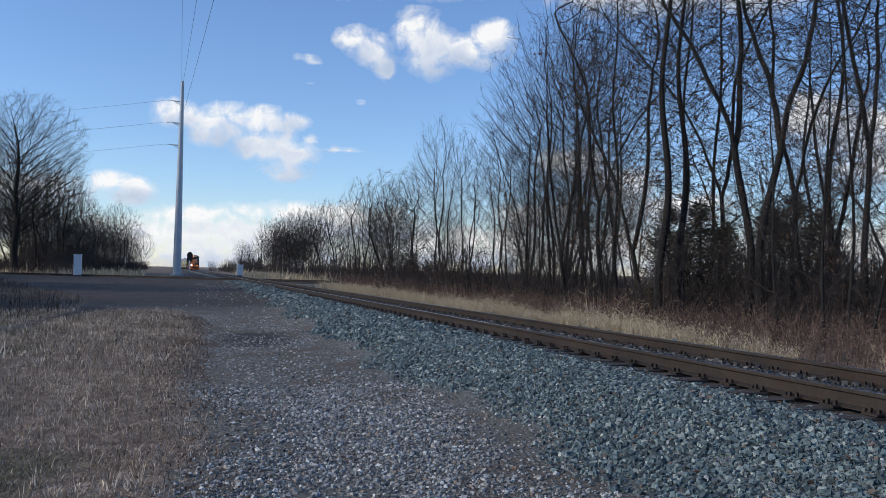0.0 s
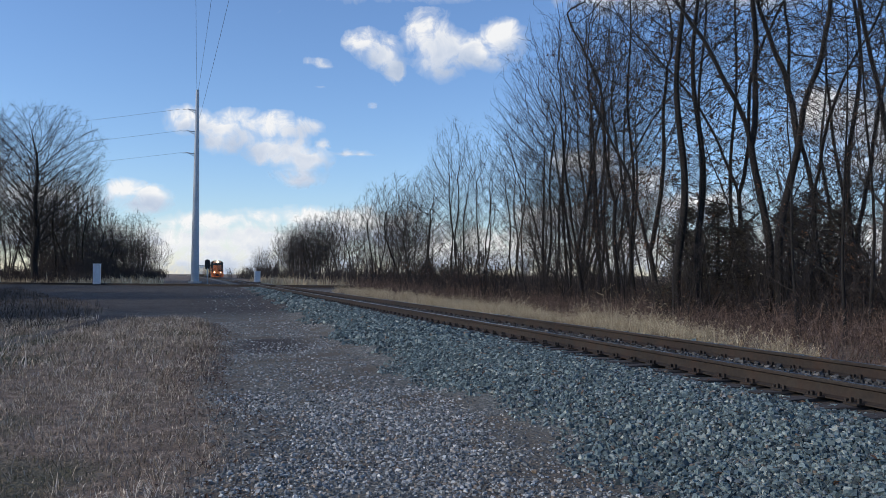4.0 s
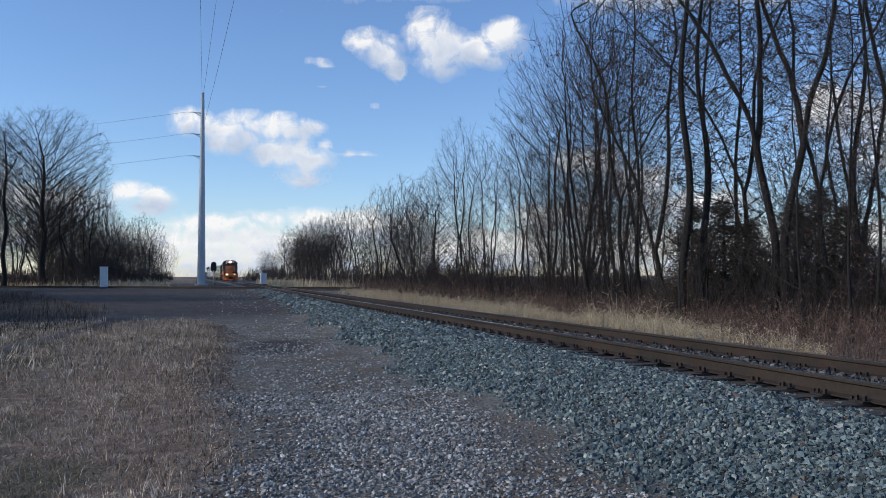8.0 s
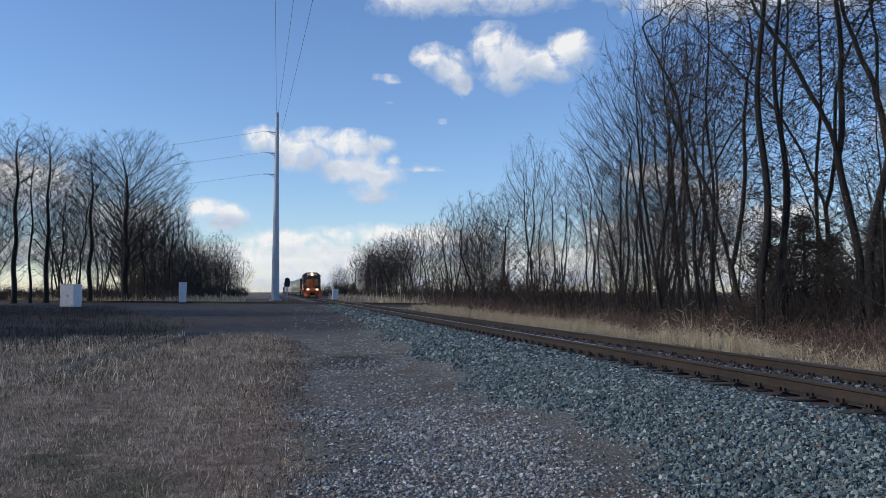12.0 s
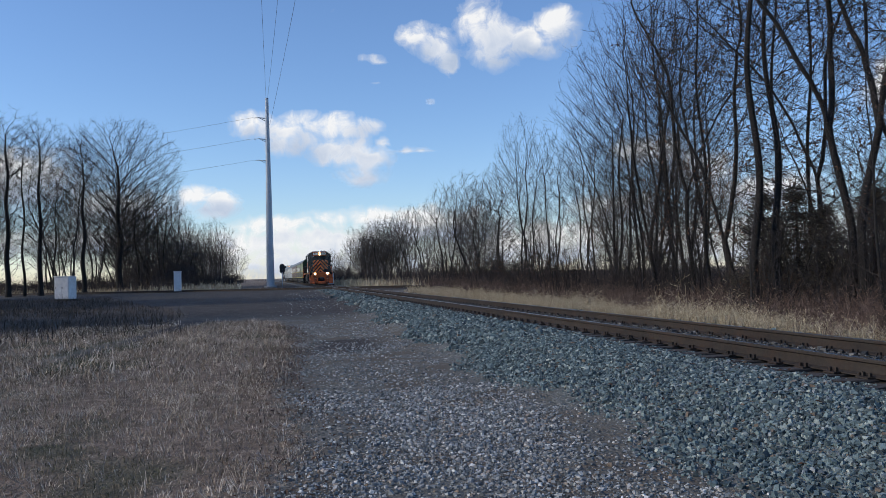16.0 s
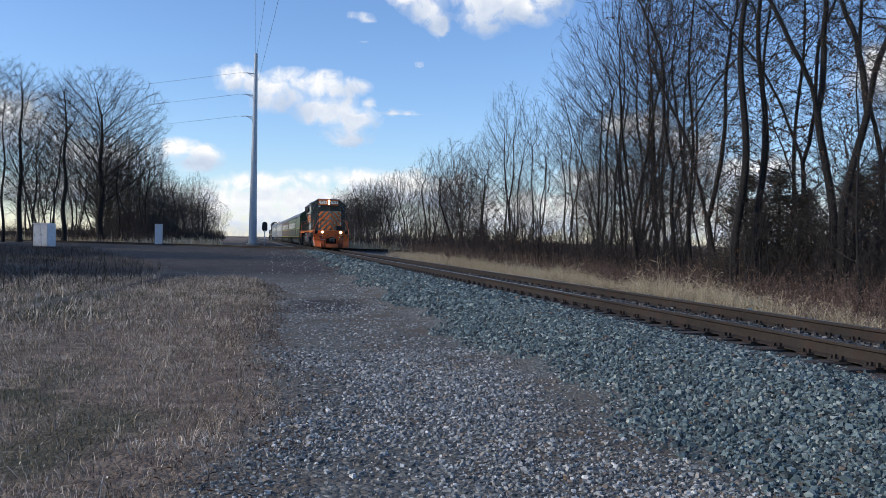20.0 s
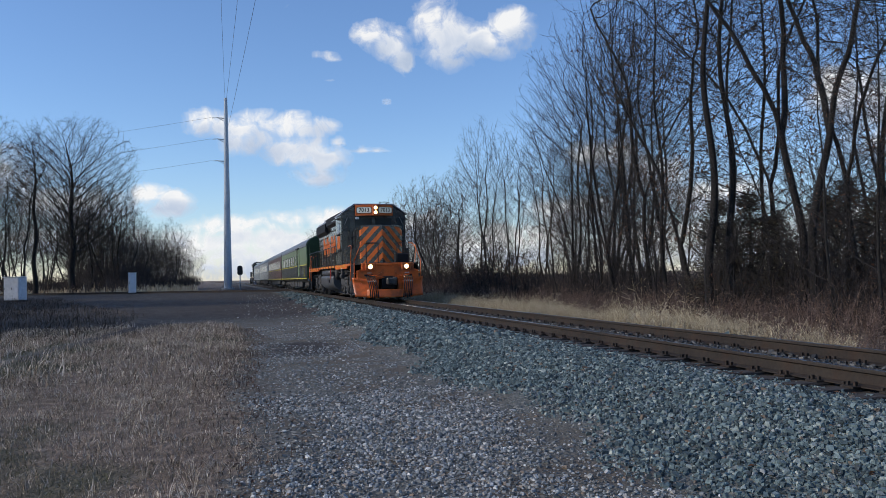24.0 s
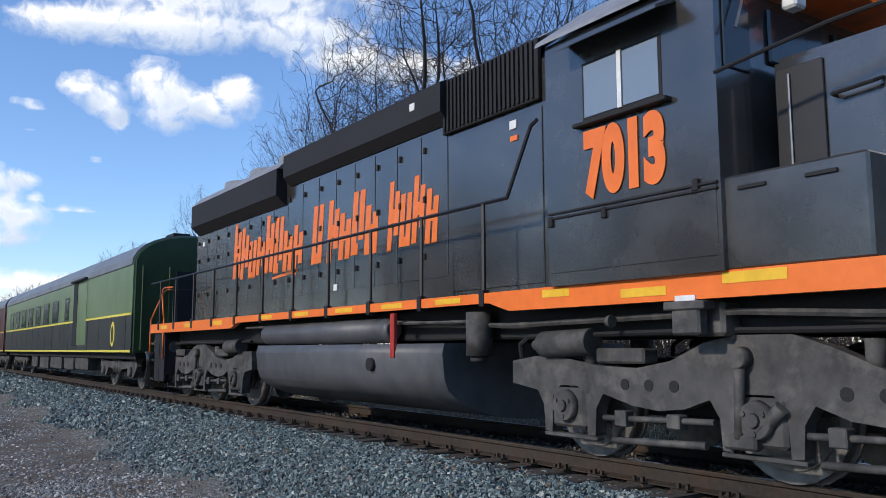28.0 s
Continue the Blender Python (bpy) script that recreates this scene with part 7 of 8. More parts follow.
        mid = Vector((s * 0.505, 3.12 + 0.28 * 0.505 / 0.89, 4.2))
        rightward = al * s
        M = Matrix((( *rightward[:1], 0, out.x, mid.x), (rightward.y, 0, out.y, mid.y), (0, 1, 0, mid.z), (0, 0, 0, 1)))

        def rounded(w, h, r):
            pts = []
            for cx, cy, a0 in ((w - r, h - r, 0), (-w + r, h - r, 90), (-w + r, -h + r, 180), (w - r, -h + r, 270)):
                pts += [(cx + r * math.cos(radians(a0 + t)), cy + r * math.sin(radians(a0 + t))) for t in (0, 30, 60, 90)]
            return pts
        bm = bmesh.new()
        prism(bm, rounded(0.375, 0.155, 0.09), "z", 0.002, 0.012, m=M)
        rim = P("board_frame", bm, BLACK, "", pan)
        bm = bmesh.new()
        prism(bm, rounded(0.35, 0.132, 0.075), "z", 0.012, 0.018, m=M)
        P("number_board", bm, BOARD, "white number board 7013 with a faint added glow" if lead else "", pan)
        if lead:
            words("board_number", "7013", 0.255, BLACK, pan, M @ Matrix.Translation((0, 0, 0.02)), 0.003, 1.0, 0.003)
    bm = bmesh.new()
    box(bm, -0.13, 0.13, 3.03, 3.2, 3.92, 4.46, 0.03)
    hl = P("headlight_housing", bm, ORANGE if lead else paint, "", cab)
    for z in (4.08, 4.3):
        bm = bmesh.new()
        rod(bm, (0, 3.035, z), (0, 3.0, z), 0.1, 0.1, 16)
        P("headlight_rim", bm, RIM_STEEL, "", hl)
        bm = bmesh.new()
        rod(bm, (0, 3.0, z), (0, 2.994, z), 0.085, 0.085, 16)
        P("reflector", bm, REFLECTOR, "", hl)
        bm = bmesh.new()
        rod(bm, (0, 2.994, z), (0, 2.985, z), 0.05, 0.04, 14)
        P("headlight", bm, LAMP, "lit headlight", hl)
    bm = bmesh.new()
    box(bm, -0.9, -0.74, 3.36, 3.5, 3.78, 3.88, 0.02)
    P("camera_box", bm, WHITE, "small white camera housing", cab)
    bm = bmesh.new()
    pipe(bm, [(0.3, 3.5, 4.6), (0.75, 3.5, 4.6), (0.75, 4.2, 4.6)], 0.012, 5)
    box(bm, 0.28, 0.32, 3.48, 3.52, 4.52, 4.62)
    box(bm, 0.73, 0.77, 4.18, 4.22, 4.52, 4.62)
    P("antenna_rail", bm, DEEP_BLACK, "", cab)
    for o in [cab] + cab.children_recursive:
        o.data.transform(Matrix.Translation((0, -0.12, 0)))
    for o in [nose] + nose.children_recursive:
        o.data.transform(Matrix.Translation((0, -0.28, 0)))
    # front platform, pilot and plough
    for end, mir in ((0, 1), (1, -1)):
        F = Matrix.Identity(4) if end == 0 else Matrix.Translation((0, 20.0, 0)) @ Matrix.Rotation(math.pi, 4, "Z")
        main = ORANGE if lead and end == 0 else paint

        def E(name, bm, mat, label="", up=L):
            bmesh.ops.transform(bm, matrix=F, verts=bm.verts[:])
            return part(name, bm, mat, up, label)
        orange = lead and end == 0
        bm = bmesh.new()
        box(bm, -1.16, 1.16, 0.1, 0.42, 1.3, 1.64, 0.03)
        box(bm, -0.52, 0.52, 0.04, 0.1, 1.52, 1.62, 0.02)
        E("end_platform", bm, main, "orange end platform" if orange else "")
        bm = bmesh.new()
        prism(bm, [(-1.36, 0.98), (-1.36, 1.3), (-1.2, 1.36), (1.2, 1.36), (1.36, 1.3), (1.36, 0.98), (0.95, 0.48), (0.45, 0.48), (0.42, 0.93), (-0.42, 0.93), (-0.45, 0.48), (-0.95, 0.48)], "y", 0.07, 0.34)
        sill_ = E("end_sill", bm, main, "scuffed orange pilot plate" if orange else "")
        for s in (-1, 1):
            bm = bmesh.new()
            box(bm, s * 0.86 - 0.2, s * 0.86 + 0.2, 0.02, 0.07, 1.06, 1.14, 0.012)
            E("receptacle_row", bm, DEEP_BLACK, "", sill_)
            bm = bmesh.new()
            box(bm, s * 0.84 - 0.1, s * 0.84 + 0.1, 0.06, 0.072, 1.185, 1.215)
            E("stencil", bm, WHITE, "small white stencilled bar", sill_)
            bm = bmesh.new()
            pipe(bm, [(s * 0.3, 0.07, 1.22), (s * 0.34, 0.0, 1.21), (s * 0.52, 0.0, 1.08), (s * 0.56, 0.07, 1.07)], 0.014, 6)
            E("grab_iron", bm, main, "", sill_)
            bm = bmesh.new()
            pipe(bm, [(s * 1.02, 0.07, 1.28), (s * 1.02, 0.0, 1.28), (s * 1.3, 0.0, 1.28), (s * 1.3, 0.07, 1.28)], 0.014, 6)
            E("grab_iron", bm, main, "", sill_)
        # plough: a low middle plate and two flaring wings

        def sheet(f, u0, u1, v0, v1, nu=8, nv=7, thick=0.03):
            bm = bmesh.new()
            rows = []
            for back_ in (0.0, thick):
                rows.append([[bm.verts.new(f(u0 + (u1 - u0) * i / nu, v0 + (v1 - v0) * j / nv) + Vector((0, back_, 0))) for i in range(nu + 1)] for j in range(nv + 1)])
            for g in rows:
                for j in range(nv):
                    for i in range(nu):
                        bm.faces.new((g[j][i], g[j][i + 1], g[j + 1][i + 1], g[j + 1][i]))
            ring = [(0, i) for i in range(nu)] + [(j, nu) for j in range(nv)] + [(nv, i) for i in range(nu, 0, -1)] + [(j, 0) for j in range(nv, 0, -1)]
            for (j0, i0), (j1, i1) in zip(ring, ring[1:] + ring[:1]):
                bm.faces.new((rows[0][j0][i0], rows[0][j1][i1], rows[1][j1][i1], rows[1][j0][i0]))
            for fc in bm.faces:
                fc.smooth = True
            return bm
        E("plough", sheet(lambda u, v: Vector((u, -0.34 - 0.2 * (0.5 - v) + 0.1 * u * u, v)), -1.0, 1.0, 0.13, 0.48), main, "orange snow plough pilot" if orange else "")
        for s in (-1, 1):
            def wing(u, v):
                w = (u - 0.62) / 0.9
                top_ = 0.86 + 0.12 * w - 0.1 * max(0.0, w - 0.75) * 4 * max(0.0, w - 0.75)
                z = 0.13 + 0.06 * w + v * (top_ - 0.13)
                return Vector((s * (u + 0.08 * w * v), -0.34 + 0.34 * w + 0.34 * math.sin(v * 2.2) ** 2 * (1 - 0.3 * w) - 0.12 * (1 - v), z))
            E("plough_wing", sheet(wing, 0.6, 1.5, 0.0, 1.0), main, "flared orange plough wing" if orange else "")
        bm = bmesh.new()
        box(bm, -0.3, 0.3, -0.02, 0.5, 0.5, 1.05, 0.03)
        E("draft_gear_box", bm, DEEP_BLACK)
        bm = bmesh.new()
        box(bm, -0.1, 0.1, -0.5, 0.1, 0.72, 0.92, 0.03)
        box(bm, -0.2, 0.16, -0.72, -0.42, 0.68, 0.98, 0.05)
        rod(bm, (0.16, -0.62, 0.66), (0.16, -0.62, 1.0), 0.09, 0.09, 10)
        E("coupler", bm, TRUCK_GREY, "dark knuckle coupler")
        bm = bmesh.new()
        pipe(bm, [(-0.9, 0.02, 0.86), (-0.2, -0.02, 1.0), (-0.9, -0.04, 1.12)], 0.018, 6)
        E("uncoupling_lever", bm, main)
        bm = bmesh.new()
        pipe(bm, [(0.9, 0.02, 0.86), (0.2, -0.02, 1.0), (0.95, -0.04, 1.12)], 0.018, 6)
        E("uncoupling_lever", bm, main)
        for s in (-1, 1):
            for k in range(5):
                x, sag = s * (0.66 + 0.085 * k), 0.05 * math.sin(k * 2.1)
                bm = bmesh.new()
                pipe(bm, [(x, 0.04, 1.06), (x, -0.16, 1.04), (x - s * 0.02, -0.34, 0.92), (x - s * 0.06, -0.5, 0.62 + sag), (x - s * 0.1, -0.54, 0.3 + sag), (x - s * 0.1, -0.5, 0.22 + sag)], 0.021, 7)
                rod(bm, (x - s * 0.1, -0.5, 0.26 + sag), (x - s * 0.1, -0.48, 0.14 + sag), 0.036, 0.036, 8)
                hose = E("brake_hose", bm, RUBBER, "hanging black rubber hose")
                bm = bmesh.new()
                rod(bm, (x - s * 0.027, -0.374, 0.86), (x - s * 0.034, -0.4, 0.81), 0.027, 0.027, 8)
                E("hose_collar", bm, RIM_STEEL, "bright steel collar", hose)
            bm = bmesh.new()
            box(bm, s * 0.8 - 0.2, s * 0.8 + 0.2, -0.02, 0.12, 1.33, 1.62, 0.02)
            E("ditch_light_bracket", bm, main)
            bm = bmesh.new()
            rod(bm, (s * 0.8, -0.02, 1.47), (s * 0.8, -0.05, 1.47), 0.112, 0.112, 18)
            dl = E("ditch_light", bm, RIM_STEEL if end == 0 else main)
            bm = bmesh.new()
            rod(bm, (s * 0.8, -0.05, 1.47), (s * 0.8, -0.056, 1.47), 0.095, 0.095, 18)
            E("reflector", bm, REFLECTOR if end == 0 else WINDOW_DARK, "", dl)
            bm = bmesh.new()
            rod(bm, (s * 0.8, -0.056, 1.47), (s * 0.8, -0.07, 1.47), 0.068, 0.055, 16)
            E("ditch_lens", bm, LAMP if end == 0 else WINDOW_DARK, "lit ditch light" if end == 0 else "", dl)
            # corner steps
            bm = bmesh.new()
            box(bm, min(s * 0.95, s * 1.46), max(s * 0.95, s * 1.46), 0.9, 0.94, 0.3, 1.64)
            box(bm, min(s * 0.95, s * 0.99), max(s * 0.95, s * 0.99), 0.36, 0.9, 0.35, 1.64)
            box(bm, min(s * 1.4, s * 1.46), max(s * 1.4, s * 1.46), 0.52, 1.3, 0.34, 1.6, 0.01)
            box(bm, min(s * 1.0, s * 1.4), max(s * 1.0, s * 1.4), 1.2, 1.28, 0.5, 1.6)
            well = E("step_well", bm, DEEP_BLACK)
            for z in (0.38, 0.8, 1.19):
                bm = bmesh.new()
                box(bm, min(s * 1.0, s * 1.39), max(s * 1.0, s * 1.39), 0.36, 0.89, z - 0.02, z + 0.02, 0.004)
                tread = E("step_tread", bm, DEEP_BLACK, "", well)
                bm = bmesh.new()
                box(bm, min(s * 1.4, s * 1.47), max(s * 1.4, s * 1.47), 0.2, 0.5, z - 0.018, z + 0.018, 0.004)
                for q in range(6):
                    y = 0.21 + q * 0.049
                    box(bm, min(s * 1.44, s * 1.47), max(s * 1.44, s * 1.47), y, y + 0.025, z + 0.02, z + 0.035)
                E("step_edge", bm, main, "orange serrated step edge" if lead and end == 0 else "", well)
            # handrails of the corner
            bm = bmesh.new()
            pipe(bm, [(s * 1.48, 1.25, 0.85), (s * 1.48, 1.25, 1.75), (s * 1.47, 1.02, 2.3), (s * 1.47, 1.05, 2.42), (s * 1.47, 1.2, 2.46), (s * 1.47, 1.85, 2.44)], 0.02, 8)
            E("corner_handrail", bm, ORANGE if lead else paint, "orange bent corner handrail" if lead else "")
            bm = bmesh.new()
            pipe(bm, [(s * 1.48, 0.16, 0.85), (s * 1.48, 0.16, 1.75), (s * 1.2, 0.13, 2.42), (s * 1.1, 0.12, 2.5), (s * 0.95, 0.12, 2.5)], 0.02, 8)
            E("corner_handrail", bm, ORANGE if lead else paint, "orange bent corner handrail" if lead else "")
        for x in (-0.95, -0.42, 0.42, 0.95):
            bm = bmesh.new()
            rod(bm, (x, 0.12, 1.6), (x, 0.12, 2.5), 0.022, 0.022, 6)
            E("railing_post", bm, BLACK)
        bm = bmesh.new()
        pipe(bm, [(0.42, 0.12, 2.5), (0.95, 0.12, 2.5)], 0.022, 6)
        if end == 0:
            pipe(bm, [(-0.95, 0.12, 2.5), (-0.42, 0.12, 2.5)], 0.022, 6)
            b2 = bmesh.new()
            box(b2, 0.35, 1.0, 0.2, 0.55, 1.64, 2.05, 0.03)
            E("platform_box", b2, DEEP_BLACK)
        E("end_railing", bm, BLACK, "black railing of the end platform")
    # side handrails
    for s in (-1, 1):
        bm = bmesh.new()
        pipe(bm, [(s * 1.47, 5.75, 3.34), (s * 1.47, 5.85, 3.3), (s * 1.47, 6.25, 2.62), (s * 1.47, 19.9, 2.62)], 0.022, 6)
        hr = P("side_handrail", bm, BLACK, "black walkway handrail")
        for y in (6.66, 7.9, 9.15, 10.4, 11.65, 12.9, 14.15, 15.4, 16.65, 17.9, 19.1):
            bm = bmesh.new()
            rod(bm, (s * 1.47, y, 1.56), (s * 1.47, y, 2.62), 0.027, 0.024, 6)
            box(bm, min(s * 1.42, s * 1.52), max(s * 1.42, s * 1.52), y - 0.04, y + 0.04, 1.5, 1.68, 0.008)
            P("handrail_post", bm, BLACK, "", hr)
    # tank, reservoirs, pipes
    bm = bmesh.new()
    prof = [(1.15 * math.cos(t) * 1.26 if abs(math.cos(t)) > 0.2 else 1.45 * math.cos(t), 0.72 + 0.52 * math.sin(t)) for t in np.linspace(math.pi, 2 * math.pi, 13)]
    prof = [(-1.45, 1.12), (-1.48, 1.0)] + [(max(-1.48, min(1.48, x)), z) for x, z in prof] + [(1.48, 1.0), (1.45, 1.12)]
    prism(bm, prof, "y", 7.45, 13.1)
    tank = P("fuel_tank", bm, TANK_GREY, "dusty dark grey fuel tank")
    for f in tank.data.polygons:
        f.use_smooth = len(f.vertices) == 4
    for s in (-1, 1):
        bm = bmesh.new()
        rod(bm, (s * 1.28, 8.95, 1.3), (s * 1.28, 13.0, 1.3), 0.165, 0.165, 18)
        rod(bm, (s * 1.28, 8.85, 1.3), (s * 1.28, 8.95, 1.3), 0.11, 0.165, 18)
        rod(bm, (s * 1.28, 13.0, 1.3), (s * 1.28, 13.1, 1.3), 0.165, 0.11, 18)
        P("air_reservoir", bm, TANK_GREY, "long grey air reservoir")
        bm = bmesh.new()
        rod(bm, (s * 1.44, 9.1, 0.86), (s * 1.52, 9.1, 0.86), 0.09, 0.085, 14)
        P("sight_glass", bm, DEEP_BLACK, "", tank)
        bm = bmesh.new()
        box(bm, min(s * 1.44, s * 1.5), max(s * 1.44, s * 1.5), 8.5, 8.6, 0.95, 1.5, 0.01)
        P("fuel_filler", bm, RED, "red fuel cut-off", tank)
        bm = bmesh.new()
        rod(bm, (s * 1.3, 6.98, 0.98), (s * 1.3, 6.98, 1.46), 0.15, 0.15, 14)
        rod(bm, (s * 1.3, 6.98, 0.92), (s * 1.3, 6.98, 0.98), 0.1, 0.1, 12)
        box(bm, min(s * 1.1, s * 1.35), max(s * 1.1, s * 1.35), 3.72, 4.05, 1.15, 1.44, 0.03)
        rod(bm, (s * 1.36, 4.9, 1.3), (s * 1.36, 4.96, 1.3), 0.06, 0.05, 8)
        pipe(bm, [(s * 1.3, 2.4, 1.28), (s * 1.3, 3.6, 1.34), (s * 1.25, 6.5, 1.3), (s * 1.3, 8.9, 1.4)], 0.03, 6)
        pipe(bm, [(s * 1.35, 7.1, 1.36), (s * 1.35, 13.9, 1.44)], 0.02, 6)
        P("underframe_piping", bm, TRUCK_GREY)
        if lead:
            # plain slanted bars in place of the railroad's name
            k = 0
            for y, wd, hts in ((15.63, 0.414, (1.09, 1.0, 0.72, 0.72, 1.05, 1.0, 0.72, 0.86)), (11.97, 0.42, (0.95,)), (11.41, 0.413, (1.0, 0.72, 0.95, 0.72)), (9.51, 0.325, (0.98, 0.72, 0.9, 0.72))):
                for hh in hts:
                    k += 1
                    zb = 2.42 + 0.03 * math.sin(k * 1.7) - (0.14 if hh == 0.86 else 0)
                    w2 = wd - 0.045
                    low_, high_ = (0.4, 0.6) if k % 3 else (0.0, 0.18)
                    bars = [(0.0, 0.42 * w2, 0.0, hh), (0.42 * w2 + 0.002, 0.58 * w2, low_ * hh, high_ * hh), (0.58 * w2 + 0.002, w2, 0.0 if k % 2 else 0.22 * hh, hh * (0.84 if k % 3 else 1.0))]
                    bm = bmesh.new()
                    for u0, u1, z0, z1 in bars:
                        q = [(y - u0 - 0.1 * z0, zb + z0), (y - u1 - 0.1 * z0, zb + z0), (y - u1 - 0.1 * z1, zb + z1), (y - u0 - 0.1 * z1, zb + z1)]
                        if s > 0:
                            q = [(24.0 - yy, zz) for yy, zz in q]
                        prism(bm, q, "x", min(s * 1.013, s * 1.0175), max(s * 1.013, s * 1.0175))
                    P("letter_bar", bm, ORANGE_CLEAN, "plain orange bar", hood)
                    y -= wd
            bm = bmesh.new()
            prism(bm, [(13.6 if s < 0 else 10.8, 2.3), (12.5 if s < 0 else 11.9, 2.36), (12.5 if s < 0 else 11.9, 2.42), (13.6 if s < 0 else 10.8, 2.34)], "x", min(s * 1.013, s * 1.0175), max(s * 1.013, s * 1.0175))
            P("letter_bar", bm, ORANGE_CLEAN, "plain orange bar", hood)
    truck(L, AXLES_FRONT)
    truck(L, AXLES_REAR)
    return L


def coach(upper, lower, line, windows, label, door_y=None, length=25.7, end_mat=None, emblem=False):
    """A heavyweight passenger car; y runs back from its leading end."""
    C = thing("passenger_car", label, "railway car")
    end_mat = end_mat or lower
    P = lambda name, bm, mat, lab="", up=C: part(name, bm, mat, up, lab)
    arch = [(1.5 * math.cos(t), 3.28 + 0.78 * math.sin(t)) for t in np.linspace(0, math.pi, 15)]
    bm = bmesh.new()
    prism(bm, [(-1.5, 1.98), (1.5, 1.98), (1.5, 3.28)] + arch[1:-1] + [(-1.5, 3.28)], "y", 0.0, length)
    up_ = P("upper_body", bm, [upper], "")
    bm = bmesh.new()
    prism(bm, [(-1.5, 0.98), (1.5, 0.98), (1.5, 1.98), (-1.5, 1.98)], "y", 0.004, length - 0.004)
    low = P("lower_body", bm, lower)
    bm = bmesh.new()
    outer = [(1.53 * math.cos(t), 3.3 + 0.8 * math.sin(t)) for t in np.linspace(-0.05, math.pi + 0.05, 15)]
    inner = [(1.49 * math.cos(t), 3.26 + 0.77 * math.sin(t)) for t in np.linspace(math.pi + 0.05, -0.05, 15)]
    prism(bm, outer + inner, "y", 0.05, length - 0.05)
    P("roof", bm, CAR_ROOF, "grey arched roof")
    for s in (-1, 1):
        for z, h in ((1.95, 0.06), (0.99, 0.06)):
            bm = bmesh.new()
            box(bm, min(s * 1.5, s * 1.508), max(s * 1.5, s * 1.508), 0.05, length - 0.05, z, z + h)
            P("stripe", bm, line, "thin painted line along the side")
        for y0, w, z0, z1 in windows:
            bm = bmesh.new()
            box(bm, min(s * 1.495, s * 1.52), max(s * 1.495, s * 1.52), y0 - 0.05, y0 + w + 0.05, z0 - 0.05, z1 + 0.06, 0.008)
            wf = P("window_frame", bm, lower)
            bm = bmesh.new()
            box(bm, min(s * 1.515, s * 1.524), max(s * 1.515, s * 1.524), y0, y0 + w, z0, z1)
            P("pane", bm, WINDOW_DARK, "", wf)
        if door_y:
            bm = bmesh.new()
            box(bm, min(s * 1.45, s * 1.515), max(s * 1.45, s * 1.515), door_y - 0.72, door_y + 0.72, 1.2, 3.2, 0.01)
            dr = P("baggage_door", bm, upper)
            bm = bmesh.new()
            box(bm, min(s * 1.45, s * 1.53), max(s * 1.45, s * 1.53), door_y + 0.72, door_y + 1.35, 1.2, 3.25, 0.01)
            P("door_recess", bm, DEEP_BLACK, "", dr)
            bm = bmesh.new()
            box(bm, min(s * 1.5, s * 1.62), max(s * 1.5, s * 1.62), door_y - 0.8, door_y + 1.5, 3.26, 3.32, 0.01)
            P("drip_rail", bm, DEEP_BLACK, "", dr)
        if emblem:
            bm = bmesh.new()
            ring = [(2.05 + 0.24 * math.cos(t), 1.48 + 0.34 * math.sin(t)) for t in np.linspace(0, 2 * math.pi, 20, endpoint=False)]
            prism(bm, ring, "x", min(s * 1.5, s * 1.508), max(s * 1.5, s * 1.508))
            P("emblem", bm, YELLOW_LINE, "plain yellow oval emblem", low)
            bm = bmesh.new()
            ring = [(2.05 + 0.15 * math.cos(t), 1.48 + 0.23 * math.sin(t)) for t in np.linspace(0, 2 * math.pi, 20, endpoint=False)]
            prism(bm, ring, "x", min(s * 1.508, s * 1.512), max(s * 1.508, s * 1.512))
            P("emblem_centre", bm, CAR_BLACK, "", low)
        for k in range(int((length - 1) / 1.6)):
            bm = bmesh.new()
            box(bm, min(s * 1.5, s * 1.504), max(s * 1.5, s * 1.504), 0.6 + k * 1.6, 0.625 + k * 1.6, 1.06, 1.94)
            P("panel_seam", bm, DEEP_BLACK, "", low)
    for y, sgn in ((0.0, -1), (length, 1)):
        bm = bmesh.new()
        prism(bm, [(-1.46, 0.98), (1.46, 0.98), (1.46, 3.28)] + [(1.46 * math.cos(t), 3.28 + 0.74 * math.sin(t)) for t in np.linspace(0.1, math.pi - 0.1, 13)] + [(-1.46, 3.28)], "y", min(y, y + sgn * 0.12), max(y, y + sgn * 0.12))
        en = P("end_wall", bm, end_mat)
        bm = bmesh.new()
        box(bm, -0.45, 0.45, min(y + sgn * 0.12, y + sgn * 0.16), max(y + sgn * 0.12, y + sgn * 0.16), 1.1, 3.1, 0.01)
        P("end_door", bm, DEEP_BLACK, "", en)
        for x in (-0.62, 0.62, -1.3):
            bm = bmesh.new()
            rod(bm, (x, y + sgn * 0.2, 1.05), (x, y + sgn * 0.2, 3.2), 0.03, 0.03, 6)
            P("grab_iron", bm, end_mat, "", en)
        bm = bmesh.new()
        box(bm, -0.7, 0.7, min(y + sgn * 0.1, y + sgn * 0.4), max(y + sgn * 0.1, y + sgn * 0.4), 0.7, 1.1, 0.03)
        P("buffer_beam", bm, DEEP_BLACK)
    bm = bmesh.new()
    box(bm, -1.3, 1.3, 0.3, length - 0.3, 0.8, 1.0, 0.02)
    P("underframe", bm, DEEP_BLACK)
    rn = random.Random(int(length * 10) + len(windows))
    y = 6.6
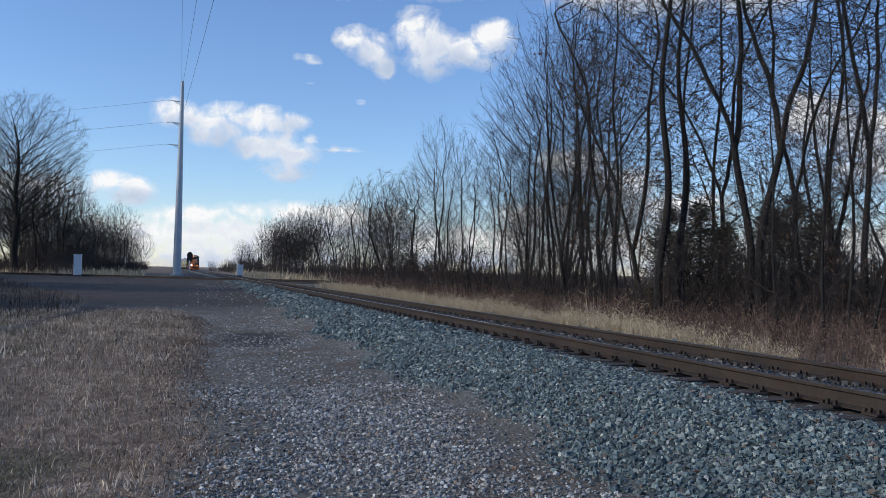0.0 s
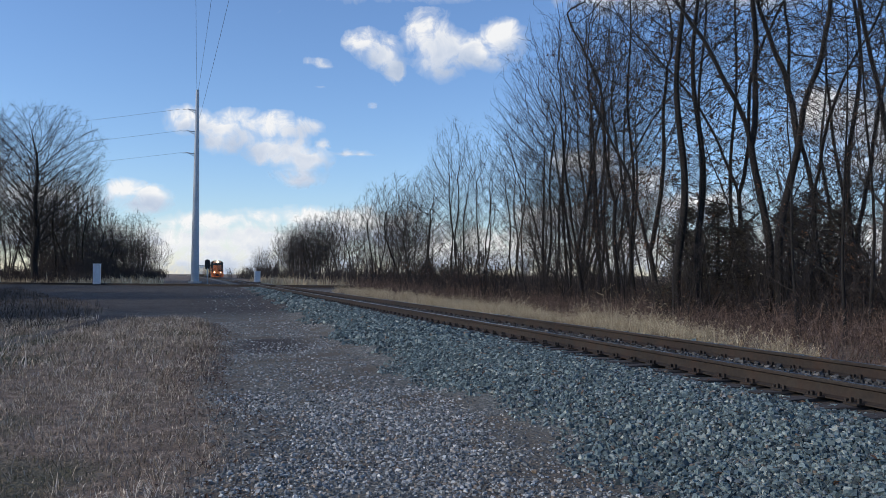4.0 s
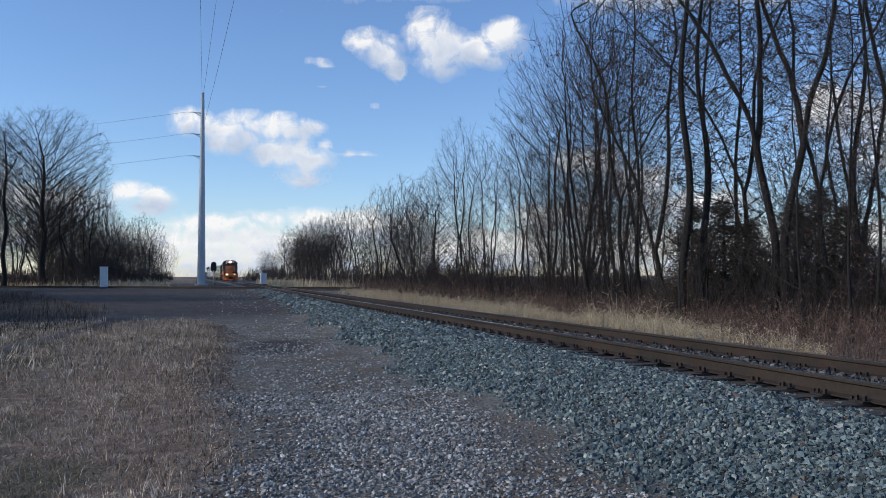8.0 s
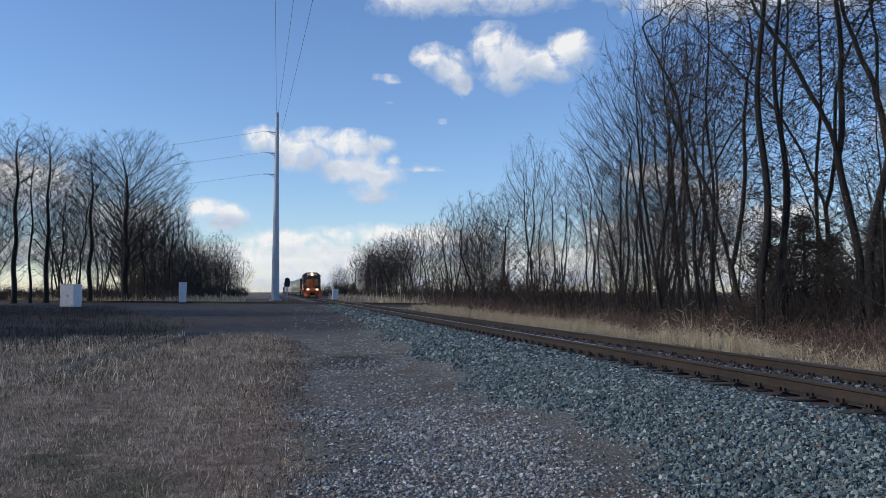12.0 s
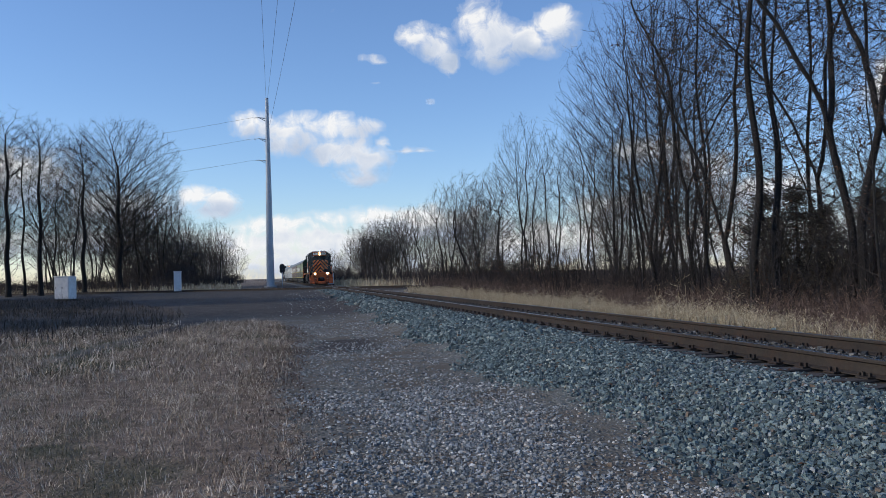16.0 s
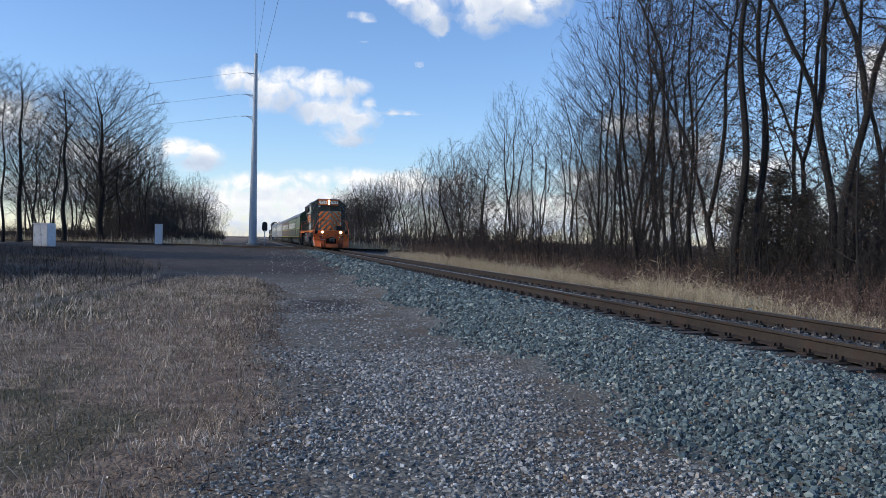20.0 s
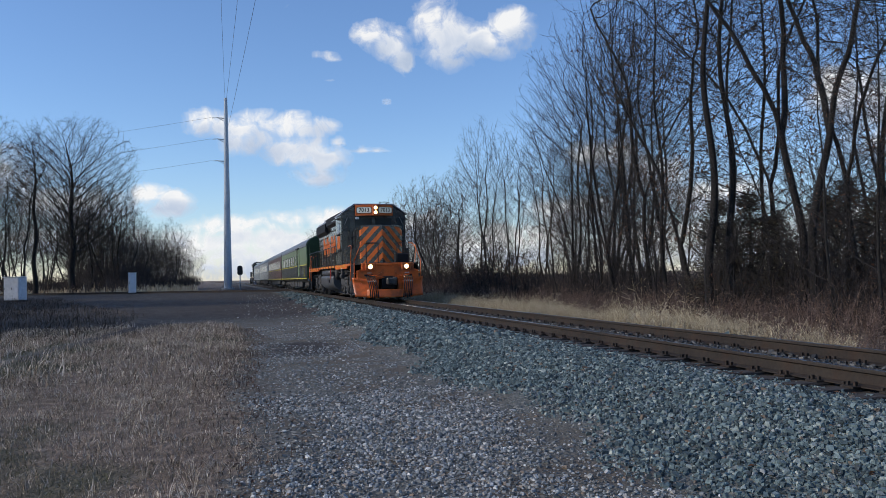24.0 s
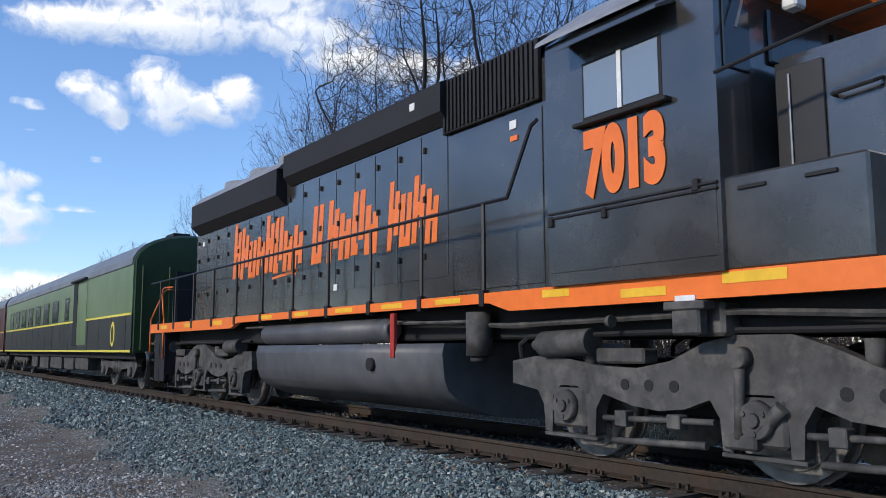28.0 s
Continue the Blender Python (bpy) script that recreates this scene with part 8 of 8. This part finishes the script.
    while y < length - 7.0:
        w = rn.uniform(0.8, 2.2)
        bm = bmesh.new()
        box(bm, -1.25, 1.25, y, y + w, rn.uniform(0.3, 0.5), 0.82, 0.04)
        P("equipment_box", bm, TRUCK_GREY)
        y += w + rn.uniform(0.3, 0.9)
    bm = bmesh.new()
    box(bm, -0.25, 0.25, 1.0, 1.7, 4.0, 4.28, 0.03)
    P("roof_vent", bm, DEEP_BLACK)
    for c in (3.0, length - 3.0):
        for s in (-1, 1):
            bm = bmesh.new()
            prism(bm, [(c - 2.2, 0.6), (c - 2.1, 0.78), (c - 0.6, 0.72), (c, 0.82), (c + 0.6, 0.72), (c + 2.1, 0.78), (c + 2.2, 0.6), (c + 1.8, 0.3), (c + 1.4, 0.3), (c + 1.1, 0.55), (c + 0.4, 0.5), (c - 0.4, 0.5), (c - 1.1, 0.55), (c - 1.4, 0.3), (c - 1.8, 0.3)], "x", min(s * 1.0, s * 1.12), max(s * 1.0, s * 1.12))
            for a in (c - 1.6, c + 1.6):
                rod(bm, (s * 1.1, a, 0.46), (s * 1.2, a, 0.46), 0.14, 0.12, 12)
            for a in (c - 0.3, c, c + 0.3):
                rod(bm, (s * 1.08, a, 0.42), (s * 1.08, a, 0.72), 0.09, 0.09, 8)
            P("truck_frame", bm, TRUCK_GREY)
        for a in (c - 1.6, c + 1.6):
            wheelset(C, a, 0.46)
    return C


loco = diesel(True)
green_car = coach(GREEN_LIGHT, CAR_BLACK, YELLOW_LINE, [(8.7 + k * 2.02, 1.15 if k else 0.6, 2.08, 2.78) for k in range(8)], "light green and black baggage coach with yellow lines", door_y=6.4, end_mat=GREEN_DARK, emblem=True)
maroon_car = coach(MAROON, MAROON, YELLOW_LINE, [(2.4 + k * 1.75, 1.0, 2.1, 2.85) for k in range(12)], "maroon passenger coach with a row of windows")
grey_car = coach(CAR_GREY, CAR_GREY, CAR_BLUE, [(2.4 + k * 1.75, 1.1, 2.1, 2.85) for k in range(12)], "silver-grey passenger coach with a row of windows")
slate_car = coach(CAR_BLUE, CAR_BLUE, CAR_GREY, [(2.4 + k * 2.3, 1.3, 2.1, 2.85) for k in range(9)], "dark slate-blue passenger coach")
rear_loco = diesel(False)
VEHICLES = [(loco, 0.0), (green_car, 21.6), (maroon_car, 48.0), (grey_car, 74.4), (slate_car, 100.8), (rear_loco, 128.0)]

# ---- what moves ----
# seconds, and how far up the line the leading ditch lights stand
RUN = [(0.0, 259.0), (3.0, 231.0), (8.0, 184.0), (11.0, 156.0), (14.0, 128.3), (17.0, 100.8), (20.0, 72.3), (22.5, 49.3), (25.0, 26.6), (26.5, 13.47), (27.0, 8.97), (27.5, 4.65), (28.0, 0.33)]


def run_at(t):
    ts, vs = zip(*RUN)
    return float(np.interp(t, ts, vs))


def motions():
    for ob, rows in CLOUDS:
        walk(ob, rows)
    for ob, back in VEHICLES:
        rows = []
        for t, y in RUN:
            a, b = y + back + 3.0, y + back + 17.0
            turn = math.degrees(math.atan2(bend(a) - bend(b), b - a))
            rows.append((t, pose(TRACK_X + bend(y + back), y + back, RAIL, 0, 0, turn)))
        walk(ob, rows)
    # the wheels roll: 0.08 s between rows keeps each turn under a right angle
    steps = [k * 0.08 for k in range(351)]
    for ob, y, r in WHEELSETS:
        walk(ob, [(t, pose(0, y, r, math.degrees((259.0 - run_at(t)) / r) % 360.0, 0, 0)) for t in steps])


motions()
